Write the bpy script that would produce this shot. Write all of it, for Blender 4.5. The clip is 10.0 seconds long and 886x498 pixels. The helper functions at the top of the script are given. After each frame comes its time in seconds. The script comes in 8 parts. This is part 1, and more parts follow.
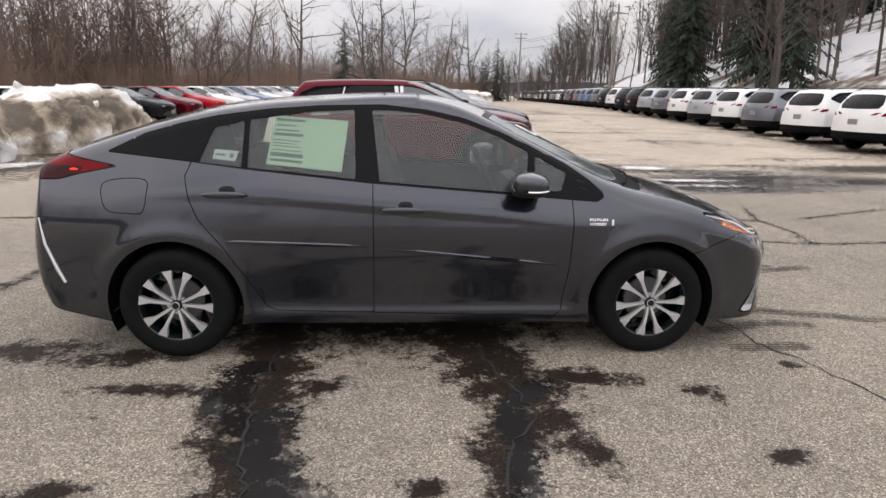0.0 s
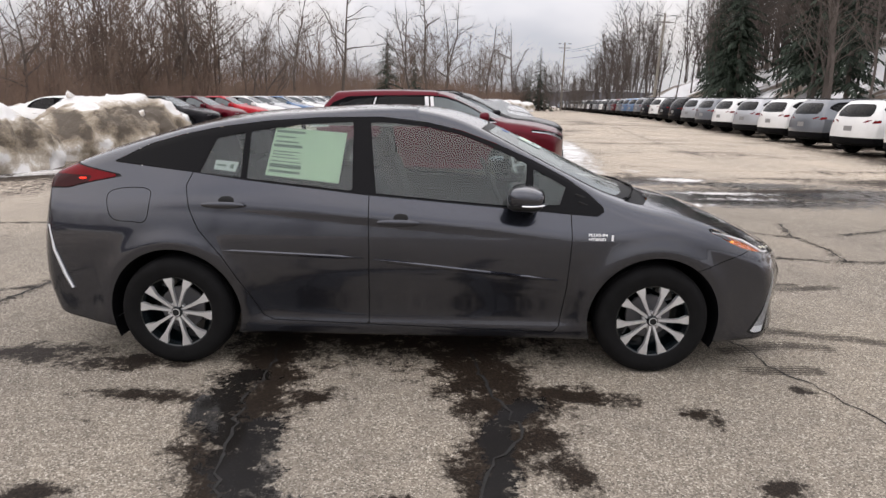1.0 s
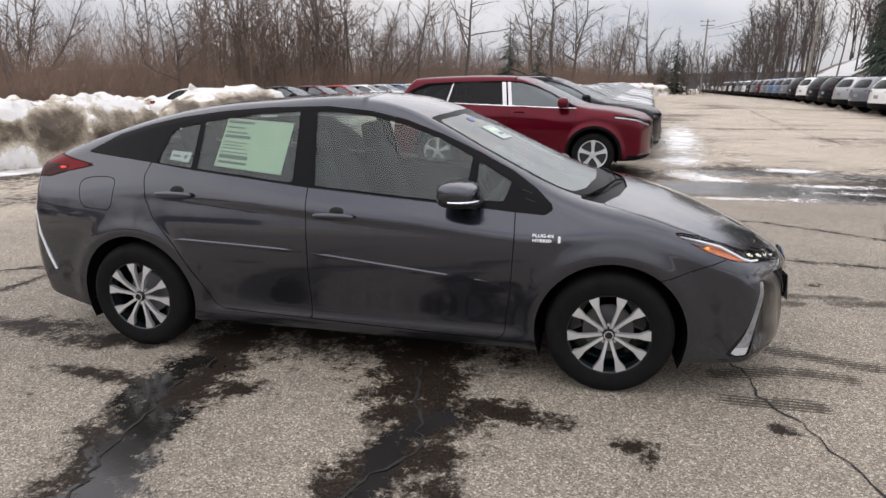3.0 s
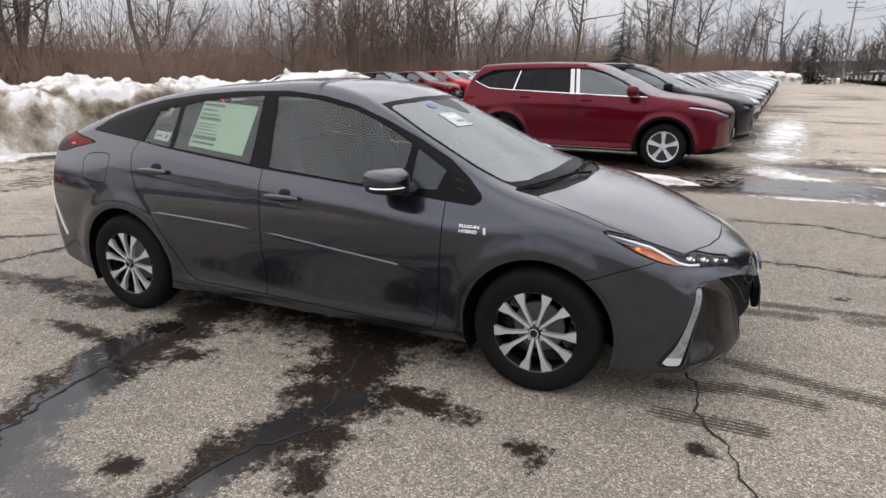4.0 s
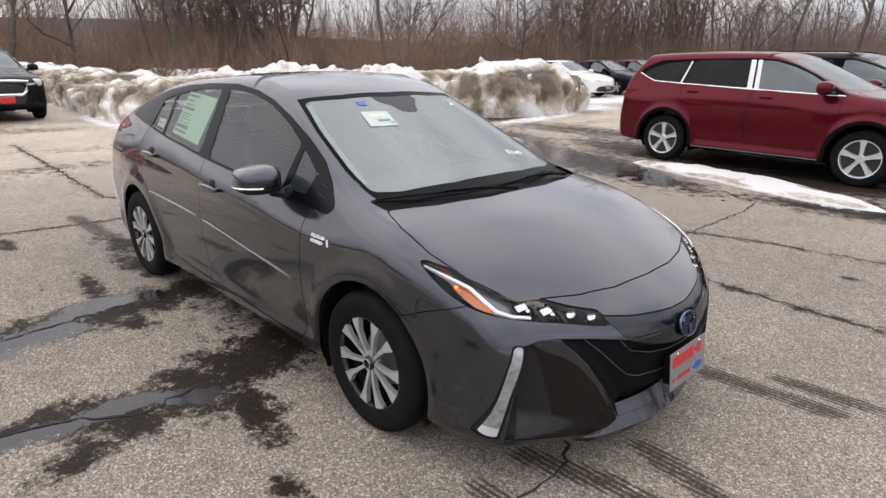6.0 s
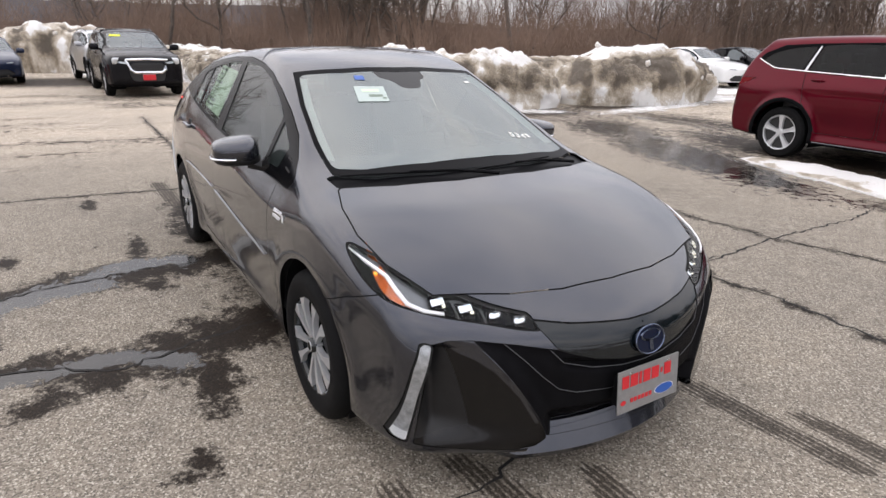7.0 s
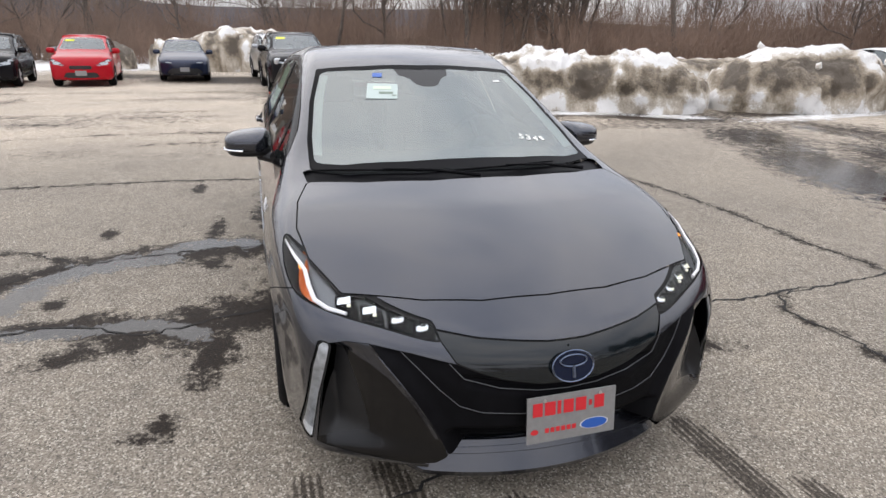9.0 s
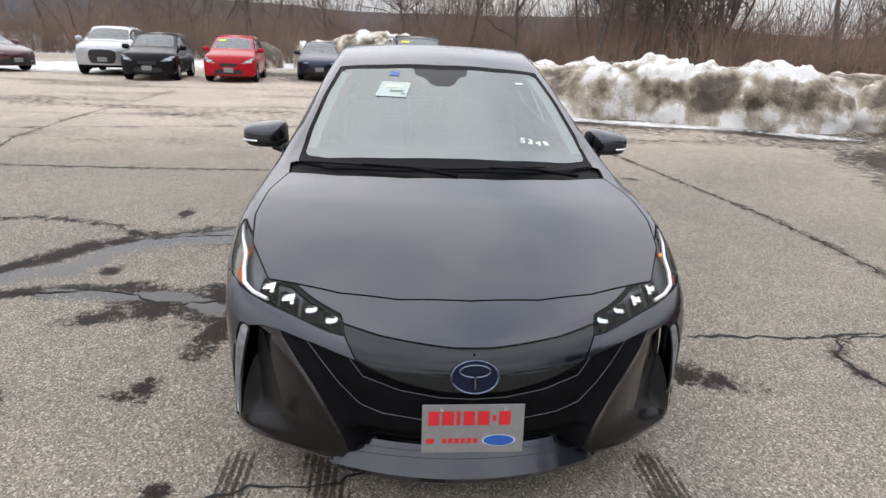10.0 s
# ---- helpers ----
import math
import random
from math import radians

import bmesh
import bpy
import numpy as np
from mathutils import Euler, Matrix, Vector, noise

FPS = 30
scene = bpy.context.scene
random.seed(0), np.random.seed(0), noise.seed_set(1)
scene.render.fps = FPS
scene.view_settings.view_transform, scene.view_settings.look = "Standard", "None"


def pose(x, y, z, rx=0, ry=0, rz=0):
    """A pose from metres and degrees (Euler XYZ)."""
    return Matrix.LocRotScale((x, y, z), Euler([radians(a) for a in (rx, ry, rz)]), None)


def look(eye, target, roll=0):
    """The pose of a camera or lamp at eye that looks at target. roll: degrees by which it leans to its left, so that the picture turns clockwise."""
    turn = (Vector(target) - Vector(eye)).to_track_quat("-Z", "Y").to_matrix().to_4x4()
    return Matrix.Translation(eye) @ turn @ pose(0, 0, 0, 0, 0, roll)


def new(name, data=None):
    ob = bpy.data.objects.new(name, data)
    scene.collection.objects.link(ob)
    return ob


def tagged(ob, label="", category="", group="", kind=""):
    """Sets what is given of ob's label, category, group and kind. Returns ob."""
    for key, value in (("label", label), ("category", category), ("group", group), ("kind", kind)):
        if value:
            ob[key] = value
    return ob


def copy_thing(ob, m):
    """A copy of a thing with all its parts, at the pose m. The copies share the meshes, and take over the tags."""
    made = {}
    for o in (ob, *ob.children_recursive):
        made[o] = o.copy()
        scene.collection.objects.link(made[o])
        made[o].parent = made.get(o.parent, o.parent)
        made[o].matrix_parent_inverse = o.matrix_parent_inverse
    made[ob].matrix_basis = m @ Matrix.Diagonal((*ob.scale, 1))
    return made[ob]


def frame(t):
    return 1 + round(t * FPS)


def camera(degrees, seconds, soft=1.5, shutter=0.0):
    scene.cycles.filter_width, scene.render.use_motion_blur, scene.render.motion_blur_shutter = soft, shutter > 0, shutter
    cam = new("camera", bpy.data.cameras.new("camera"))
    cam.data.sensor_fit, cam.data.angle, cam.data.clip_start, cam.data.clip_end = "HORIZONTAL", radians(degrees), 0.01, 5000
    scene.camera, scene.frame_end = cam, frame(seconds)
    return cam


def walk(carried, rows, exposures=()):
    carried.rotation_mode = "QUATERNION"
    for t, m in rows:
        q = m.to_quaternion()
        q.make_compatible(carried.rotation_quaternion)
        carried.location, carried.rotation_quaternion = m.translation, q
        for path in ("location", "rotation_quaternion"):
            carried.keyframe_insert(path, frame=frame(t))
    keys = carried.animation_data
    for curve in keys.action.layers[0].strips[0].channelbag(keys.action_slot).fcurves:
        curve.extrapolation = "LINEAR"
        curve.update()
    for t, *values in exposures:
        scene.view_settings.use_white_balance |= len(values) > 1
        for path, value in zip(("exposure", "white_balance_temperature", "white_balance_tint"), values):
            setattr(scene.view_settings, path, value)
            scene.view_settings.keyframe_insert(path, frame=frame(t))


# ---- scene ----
cam = camera(72.4, 10.0)
PATH = [
    (0, (-0.059, -4.124, 1.476), (0.056, -2.19, 0.98), 0.8),
    (0.5, (0.109, -4.049, 1.491), (0.147, -2.109, 1.009), 1.3),
    (1, (0.194, -4.1, 1.495), (0.174, -2.156, 1.026), 0.9),
    (1.5, (0.301, -4.17, 1.493), (0.225, -2.227, 1.026), -0.3),
    (2, (0.517, -4.075, 1.468), (0.375, -2.135, 1.002), -0.4),
    (2.5, (0.835, -3.948, 1.487), (0.563, -2.029, 0.994), -0.3),
    (3.8, (1.816, -3.531, 1.521), (1.12, -1.737, 0.975), 0.2),
    (4, (2.006, -3.497, 1.508), (1.247, -1.732, 0.953), 0.3),
    (4.5, (2.375, -3.301, 1.544), (1.455, -1.61, 0.999), 0.4),
    (5, (2.642, -2.951, 1.545), (1.587, -1.347, 0.984), 0.2),
    (5.5, (3.02, -2.689, 1.564), (1.814, -1.206, 0.977), 0.1),
    (5.7, (3.114, -2.529, 1.571), (1.843, -1.1, 0.984), 0.4),
    (6.8, (3.502, -1.667, 1.514), (1.931, -0.608, 0.871), 0.9),
    (7, (3.53, -1.6, 1.509), (1.928, -0.589, 0.866), 1.2),
    (7.5, (3.542, -1.479, 1.494), (1.898, -0.547, 0.839), 1.4),
    (8, (3.511, -1.377, 1.486), (1.829, -0.506, 0.842), 0.8),
    (8.5, (3.653, -1.149, 1.476), (1.911, -0.418, 0.819), -0.1),
    (9, (3.784, -0.874, 1.5), (1.976, -0.314, 0.854), 1.0),
    (9.5, (3.78, -0.561, 1.49), (1.924, -0.197, 0.84), 2.3),
    (10, (3.878, -0.242, 1.484), (1.989, -0.079, 0.846), 2.2),
]
EXPOSURES = [(0, -0.67, 6720, 15), (4, -0.68, 6540, 14), (7, -0.58, 6580, 15), (10, -0.60, 6400, 12)]
walk(cam, [(t, look(eye, target, roll)) for t, eye, target, roll in PATH], EXPOSURES)

# ---- light: a bright overcast sky with a soft sun behind the cloud ----
SUN_TURN, SUN_HEIGHT = radians(215), radians(48)
world = bpy.data.worlds.new("overcast_sky")
scene.world = world
world.use_nodes = True
wn, wl = world.node_tree.nodes, world.node_tree.links
wn.clear()
sky = wn.new("ShaderNodeTexSky")
sky.sky_type, sky.sun_disc, sky.sun_elevation, sky.sun_rotation = "NISHITA", False, SUN_HEIGHT, SUN_TURN
sky.air_density, sky.dust_density = 1.0, 2.0
where = wn.new("ShaderNodeTexCoord")
clouds = wn.new("ShaderNodeTexNoise")
clouds.inputs["Scale"].default_value, clouds.inputs["Detail"].default_value, clouds.inputs["Roughness"].default_value = 2.2, 5.0, 0.5
stretch = wn.new("ShaderNodeMapping")
stretch.inputs["Scale"].default_value = (1.0, 1.0, 2.4)
cover = wn.new("ShaderNodeValToRGB")
cover.color_ramp.elements[0].position, cover.color_ramp.elements[0].color = 0.32, (0.56, 0.60, 0.67, 1)
cover.color_ramp.elements[1].position, cover.color_ramp.elements[1].color = 0.64, (1.0, 0.99, 0.98, 1)
grey = cover.color_ramp.elements.new(0.47)
grey.color = (0.80, 0.82, 0.86, 1)
gain = wn.new("ShaderNodeMixRGB")
gain.blend_type = "MIX"
gain.inputs["Fac"].default_value = 0.88
lift = wn.new("ShaderNodeVectorMath")
lift.operation = "SCALE"
lift.inputs["Scale"].default_value = 10.4
back = wn.new("ShaderNodeBackground")
back.inputs["Strength"].default_value = 0.12
out = wn.new("ShaderNodeOutputWorld")
wl.new(where.outputs["Generated"], stretch.inputs["Vector"])
wl.new(stretch.outputs["Vector"], clouds.inputs["Vector"])
wl.new(clouds.outputs["Fac"], cover.inputs["Fac"])
wl.new(cover.outputs["Color"], lift.inputs[0])
wl.new(sky.outputs["Color"], gain.inputs["Color1"])
# an overcast sky is brightest overhead
split_way, slope, zenith, deep = wn.new("ShaderNodeSeparateXYZ"), wn.new("ShaderNodeMath"), wn.new("ShaderNodeMath"), wn.new("ShaderNodeVectorMath")
slope.operation, zenith.operation, deep.operation = "MULTIPLY_ADD", "MULTIPLY_ADD", "SCALE"
slope.inputs[1].default_value, slope.inputs[2].default_value = -1.9, 3.7
zenith.inputs[2].default_value = 0.94
wl.new(where.outputs["Generated"], split_way.inputs["Vector"])
wl.new(split_way.outputs["Z"], slope.inputs[0])
wl.new(slope.outputs["Value"], zenith.inputs[1])
wl.new(split_way.outputs["Z"], zenith.inputs[0])
wl.new(lift.outputs["Vector"], deep.inputs[0])
wl.new(zenith.outputs["Value"], deep.inputs["Scale"])
wl.new(deep.outputs["Vector"], gain.inputs["Color2"])
wl.new(gain.outputs["Color"], back.inputs["Color"])
wl.new(back.outputs["Background"], out.inputs["Surface"])
sun_data = bpy.data.lights.new("sun", "SUN")
sun_data.energy, sun_data.angle, sun_data.color = 0.5, radians(130), (1.0, 0.96, 0.9)
sun = new("sun", sun_data)
sun.rotation_euler = (math.pi / 2 - SUN_HEIGHT, 0, math.pi - SUN_TURN)

# ---- materials ----
def material(name, base, rough=0.5, metal=0.0, coat=0.0, vary=0.0, scale=8.0, bump_by=0.0, bump_scale=60.0, spec=0.5, second=None, coat_rough=0.03):
    """A surface with its base colour varied by noise at two scales, and fine relief."""
    m = bpy.data.materials.new(name)
    m.use_nodes = True
    n, l = m.node_tree.nodes, m.node_tree.links
    p = n["Principled BSDF"]
    p.inputs["Base Color"].default_value = (*base, 1)
    p.inputs["Roughness"].default_value, p.inputs["Metallic"].default_value = rough, metal
    p.inputs["Coat Weight"].default_value, p.inputs["Coat Roughness"].default_value = coat, coat_rough
    p.inputs["Specular IOR Level"].default_value = spec
    at = n.new("ShaderNodeTexCoord")
    if vary:
        big, fine = n.new("ShaderNodeTexNoise"), n.new("ShaderNodeTexNoise")
        big.inputs["Scale"].default_value, big.inputs["Detail"].default_value = scale, 6
        fine.inputs["Scale"].default_value, fine.inputs["Detail"].default_value = scale * 9, 3
        both = n.new("ShaderNodeMath")
        both.operation = "MULTIPLY_ADD"
        both.inputs[1].default_value = 0.4
        l.new(at.outputs["Object"], big.inputs["Vector"])
        l.new(at.outputs["Object"], fine.inputs["Vector"])
        l.new(fine.outputs["Fac"], both.inputs[0])
        l.new(big.outputs["Fac"], both.inputs[2])
        ramp = n.new("ShaderNodeValToRGB")
        lo = second or tuple(c * (1 - vary) for c in base)
        hi = base if second else tuple(min(1, c * (1 + vary)) for c in base)
        ramp.color_ramp.elements[0].position, ramp.color_ramp.elements[0].color = 0.45, (*lo, 1)
        ramp.color_ramp.elements[1].position, ramp.color_ramp.elements[1].color = 0.95, (*hi, 1)
        l.new(both.outputs["Value"], ramp.inputs["Fac"])
        l.new(ramp.outputs["Color"], p.inputs["Base Color"])
    if bump_by:
        grain, rel = n.new("ShaderNodeTexNoise"), n.new("ShaderNodeBump")
        grain.inputs["Scale"].default_value, grain.inputs["Detail"].default_value = bump_scale, 5
        rel.inputs["Strength"].default_value, rel.inputs["Distance"].default_value = bump_by, 0.02
        l.new(at.outputs["Object"], grain.inputs["Vector"])
        l.new(grain.outputs["Fac"], rel.inputs["Height"])
        l.new(rel.outputs["Normal"], p.inputs["Normal"])
    return m


def car_paint(name, base, metal=0.5, rough=0.32, index=1.7, film=0.03):
    m = material(name, base, rough=rough, metal=metal, coat=1.0, vary=0.06, scale=3.0, coat_rough=film)
    m.node_tree.nodes["Principled BSDF"].inputs["Coat IOR"].default_value = index
    return m


def pane(name, tint, gloss=0.012, film=0.05, index=1.85):
    """A sheet of glass with two faces: it lets tinted light through, mirrors more at a glance, and carries a thin pale
    film, dusty from the road and with sky glare put into its colour.
    """
    m = bpy.data.materials.new(name)
    m.use_nodes = True
    n, l = m.node_tree.nodes, m.node_tree.links
    n.clear()
    o, mix, dust_glare, see, shine, fres, grey, at, cloud, thin = (n.new("ShaderNode" + k) for k in ("OutputMaterial", "MixShader", "MixShader", "BsdfTransparent", "BsdfGlossy", "Fresnel", "BsdfDiffuse", "TexCoord", "TexNoise", "Math"))
    see.inputs["Color"].default_value = (*tint, 1)
    shine.inputs["Roughness"].default_value = gloss
    fres.inputs["IOR"].default_value = index
    grey.inputs["Color"].default_value = (0.62, 0.64, 0.62, 1)
    cloud.inputs["Scale"].default_value, cloud.inputs["Detail"].default_value = 3.0, 6
    thin.operation = "MULTIPLY_ADD"
    thin.inputs[1].default_value, thin.inputs[2].default_value = 0.5 * film, 0.75 * film
    l.new(at.outputs["Object"], cloud.inputs["Vector"])
    l.new(cloud.outputs["Fac"], thin.inputs[0])
    l.new(thin.outputs["Value"], dust_glare.inputs["Fac"])
    l.new(see.outputs["BSDF"], dust_glare.inputs[1])
    l.new(grey.outputs["BSDF"], dust_glare.inputs[2])
    l.new(fres.outputs["Fac"], mix.inputs["Fac"])
    l.new(dust_glare.outputs["Shader"], mix.inputs[1])
    l.new(shine.outputs["BSDF"], mix.inputs[2])
    l.new(mix.outputs["Shader"], o.inputs["Surface"])
    return m


def glowing(name, colour, power):
    m = material(name, colour, 0.3)
    p = m.node_tree.nodes["Principled BSDF"]
    p.inputs["Emission Color"].default_value, p.inputs["Emission Strength"].default_value = (*colour, 1), power
    return m


PAINT = car_paint("grey_metallic_paint", (0.027, 0.0305, 0.043), metal=0.85, rough=0.25, index=1.62, film=0.06)
BLACK_GLOSS = material("gloss_black_plastic", (0.004, 0.007, 0.009), 0.07, spec=0.55)
SURROUND = material("gloss_black_surround", (0.004, 0.004, 0.005), 0.2, spec=0.10)
BLACK_BAND = material("black_glass_band", (0.004, 0.004, 0.005), 0.3, spec=0.03)
BLACK_TRIM = material("black_trim", (0.012, 0.012, 0.013), 0.42, spec=0.35, vary=0.2, scale=30)
BLACK_MATT = material("black_textured_plastic", (0.005, 0.005, 0.006), 0.6, spec=0.06, vary=0.25, scale=20, bump_by=0.2, bump_scale=400)
SEAM = material("panel_gap", (0.006, 0.006, 0.006), 0.8)
RUBBER = material("tyre_rubber", (0.007, 0.007, 0.0075), 0.75, spec=0.12, vary=0.3, scale=14, bump_by=0.15, bump_scale=300)
SILVER = material("machined_alloy", (0.66, 0.67, 0.69), 0.30, metal=0.65, vary=0.06, scale=30)
DRL_SILVER = material("ribbed_lamp_silver", (0.50, 0.51, 0.53), 0.3, metal=0.7, vary=0.35, scale=45)
CHROME = material("chrome", (0.8, 0.81, 0.83), 0.08, metal=1.0)
BLUE_CHROME = material("blue_tinted_chrome", (0.13, 0.155, 0.22), 0.15, metal=1.0)
LAMP_LENS = pane("clear_lens", (0.92, 0.94, 0.95), film=0.004, index=1.3)
LAMP_BOWL = material("lamp_housing", (0.16, 0.165, 0.175), 0.3, metal=0.7)
# body paint again, darkened to carry the shade of the down-facing bumper corners
CHEEK = car_paint("body_paint_in_shade", (0.006, 0.006, 0.007), metal=0.7, rough=0.26, index=1.28, film=0.10)
CREASE = material("grey_crease", (0.11, 0.11, 0.118), 0.35, metal=0.3)
LAMP_LIT = glowing("lit_lamp", (0.95, 0.92, 0.74), 1.1)
AMBER = material("amber_reflector", (0.66, 0.14, 0.015), 0.2, coat=1.0, vary=0.25, scale=40)
AMBER_LIT = glowing("amber_bulb", (1.0, 0.35, 0.04), 2.0)
RED_LENS = material("red_lamp_lens", (0.14, 0.001, 0.004), 0.12, coat=0.0, spec=0.12, vary=0.2, scale=20)
RED_LIT = glowing("lit_tail_lamp", (1.0, 0.03, 0.01), 1.5)
GLASS = pane("green_tinted_glass", (0.72, 0.80, 0.78), film=0.04, index=1.62)
# film strong and pale green here: part of the mirrored sky is painted in
WINDSHIELD = pane("windshield_glass", (0.62, 0.74, 0.71), film=0.21, index=2.2)
WINDSHIELD.node_tree.nodes["Diffuse BSDF"].inputs["Color"].default_value = (0.50, 0.61, 0.60, 1)
GLASS.node_tree.nodes["Diffuse BSDF"].inputs["Color"].default_value = (0.38, 0.50, 0.48, 1)
DARK_GLASS = pane("privacy_glass", (0.10, 0.11, 0.115), film=0.01, index=1.5)
CLOTH = material("grey_seat_cloth", (0.075, 0.075, 0.08), 0.85, vary=0.2, scale=25)
CABIN = material("dark_cabin_plastic", (0.06, 0.062, 0.065), 0.6, vary=0.15, scale=15)
LINING = material("pale_headlining", (0.52, 0.52, 0.50), 0.9, vary=0.1, scale=20)
PAPER = material("white_paper", (0.78, 0.80, 0.77), 0.7, vary=0.04, scale=10)
NOTE = material("tinted_note_paper", (0.50, 0.58, 0.55), 0.7, vary=0.06, scale=10)
GREEN_PAPER = material("pale_green_paper", (0.66, 0.80, 0.60), 0.7, vary=0.04, scale=10)
INK = material("grey_ink", (0.22, 0.27, 0.22), 0.8)
BLUE = material("blue_enamel", (0.004, 0.008, 0.026), 0.2, spec=0.25)
PLATE = material("brushed_plate", (0.27, 0.27, 0.27), 0.45, metal=0.3, vary=0.12, scale=40)
RED_INK = material("red_plate_ink", (0.62, 0.02, 0.03), 0.35)
BLUE_INK = material("blue_plate_ink", (0.02, 0.10, 0.42), 0.3)
WHITE_INK = material("white_badge", (0.82, 0.82, 0.84), 0.35)
YELLOW = material("yellow_tag", (0.75, 0.78, 0.05), 0.6)
# ---- car body tools: a closed body surface from a few design curves, cut into panels ----
def spline(points, q):
    """Smooth curve through (a, b) design points, by Hermite pieces with limited slopes."""
    p = np.array(points, float)
    x, y = p[:, 0], p[:, 1]
    h = np.diff(x)
    d = np.diff(y) / h
    m = np.zeros_like(y)
    m[1:-1] = (d[:-1] * h[1:] + d[1:] * h[:-1]) / (h[:-1] + h[1:])
    m[0], m[-1] = d[0], d[-1]
    q = np.clip(q, x[0] - 0.2, x[-1] + 0.2)
    i = np.clip(np.searchsorted(x, q) - 1, 0, len(h) - 1)
    t = (q - x[i]) / h[i]
    inside = y[i] * (1 + 2 * t) * (1 - t) ** 2 + m[i] * h[i] * t * (1 - t) ** 2 + y[i + 1] * t * t * (3 - 2 * t) + m[i + 1] * h[i] * t * t * (t - 1)
    return np.where(t < 0, y[0] + m[0] * (q - x[0]), np.where(t > 1, y[-1] + m[-1] * (q - x[-1]), inside))


def smax(a, b, r):
    k = np.clip(0.5 + 0.5 * (a - b) / r, 0, 1)
    return b + (a - b) * k + r * k * (1 - k)


def bump(v, centre, width):
    return np.exp(-((v - centre) / width) ** 2)


def step01(v, lo, hi):
    t = np.clip((v - lo) / (hi - lo), 0, 1)
    return t * t * (3 - 2 * t)


def body_field(spec, p):
    """Below zero inside the car's body, above it outside."""
    x, y, z = p[..., 0], np.abs(p[..., 1]), p[..., 2]
    s = spec
    swept = x + np.where(x > 0, s["sweep_front"] * y * y, -s["sweep_rear"] * y * y)
    top = spline(s["profile"], swept) - spline(s["crown"], x) * y * y
    belt = spline(s["belt"], x)
    low = s["half_width"] * spline(s["plan"], x) - s["barrel"] * np.maximum(z - s["waist"], 0) ** 2
    low = low - s["tuck"] * step01(s["waist"] - 0.05 - z, 0.0, 0.32) * (1 - 0.8 * step01(np.abs(x), s["wheel_x"] - 0.55, s["wheel_x"] - 0.2))
    low = low + s["rocker"] * bump(z, s["floor"] + 0.06, 0.05) * step01(s["wheel_x"] - 0.3 - np.abs(x), 0, 0.15)
    low = low - s["shoulder"] * step01(spline(s["shoulder_line"], x) - z, -0.012, 0.05) * bump(x, s["shoulder_at"], 1.1)
    for wx in (s["wheel_x"], -s["wheel_x"]):
        r = np.hypot(x - wx, z - s["wheel_z"])
        low = low + s["flare"] * bump(r, s["arch"] + 0.03, 0.06) * step01(z, s["floor"], s["floor"] + 0.15)
    high = spline(s["house_plan"], x) - s["lean"] * (z - belt)
    side = y + smax(-low, -high, 0.012)
    d = smax(side, (z - top) * 0.9, s["rail"] + s["rail_front"] * step01(x, 1.0, 1.6))
    front = x - (s["nose"] - s["bow_front"] * y * y - s["nose_lean"] * np.maximum(z - s["nose_break"], 0) ** 2 - s["chin"] * np.maximum(s["chin_break"] - z, 0))
    back = (spline(s["tail"], z) + s["bow_rear"] * y * y) - x
    d = smax(d, front, s["nose_round"])
    d = smax(d, back, 0.05)
    under = s["floor"] + s["lift_front"] * np.maximum(x - 1.7, 0) + s["lift_rear"] * np.maximum(-x - 1.6, 0) - z
    return smax(d, under, 0.03)


def body_normal(spec, p, e=0.002):
    g = np.stack([body_field(spec, p + np.array(o) * e) - body_field(spec, p - np.array(o) * e) for o in ((1, 0, 0), (0, 1, 0), (0, 0, 1))], -1)
    return g / np.maximum(np.linalg.norm(g, axis=-1, keepdims=True), 1e-9)


def body_half(spec, nu, nv):
    """The right half (y below zero) of the body as points and triangles, found by rays from a spine."""
    cap = int(nu * 0.3)
    mid = nu - 2 * cap
    psi = np.linspace(-math.pi / 2, math.pi / 2, nv)
    rows = [(-spec["spine"], -math.pi / 2 + 0.004 + (math.pi / 2 - 0.004) * i / cap) for i in range(cap)]
    rows += [(-spec["spine"] + 2 * spec["spine"] * i / mid, 0.0) for i in range(mid)]
    rows += [(spec["spine"], (math.pi / 2 - 0.004) * i / (cap - 1)) for i in range(cap)]
    rows = np.array(rows)
    ox, al = rows[:, 0][:, None], rows[:, 1][:, None]
    d = np.stack([np.sin(al) + 0 * psi, -np.cos(al) * np.cos(psi), np.cos(al) * np.sin(psi)], -1)
    o = np.stack([ox + 0 * psi, 0 * ox + 0 * psi, 0 * ox + 0 * psi + spec["spine_z"]], -1)
    lo, hi = np.zeros(d.shape[:2]), np.full(d.shape[:2], 3.0)
    for _ in range(26):
        t = (lo + hi) / 2
        out = body_field(spec, o + d * t[..., None]) > 0
        hi, lo = np.where(out, t, hi), np.where(out, lo, t)
    v = (o + d * hi[..., None])
    v[:, 0, 1] = v[:, -1, 1] = 0.0
    v = v.reshape(-1, 3)
    i, j = np.meshgrid(np.arange(len(rows) - 1), np.arange(nv - 1), indexing="ij")
    a = (i * nv + j).ravel()
    tris = np.concatenate([np.stack([a, a + nv, a + nv + 1], -1), np.stack([a, a + nv + 1, a + 1], -1)])
    return v, tris


def compact(v, tris):
    tris = tris[(tris[:, 0] != tris[:, 1]) & (tris[:, 1] != tris[:, 2]) & (tris[:, 0] != tris[:, 2])]
    used, inv = np.unique(tris, return_inverse=True)
    return v[used], inv.reshape(-1, 3)


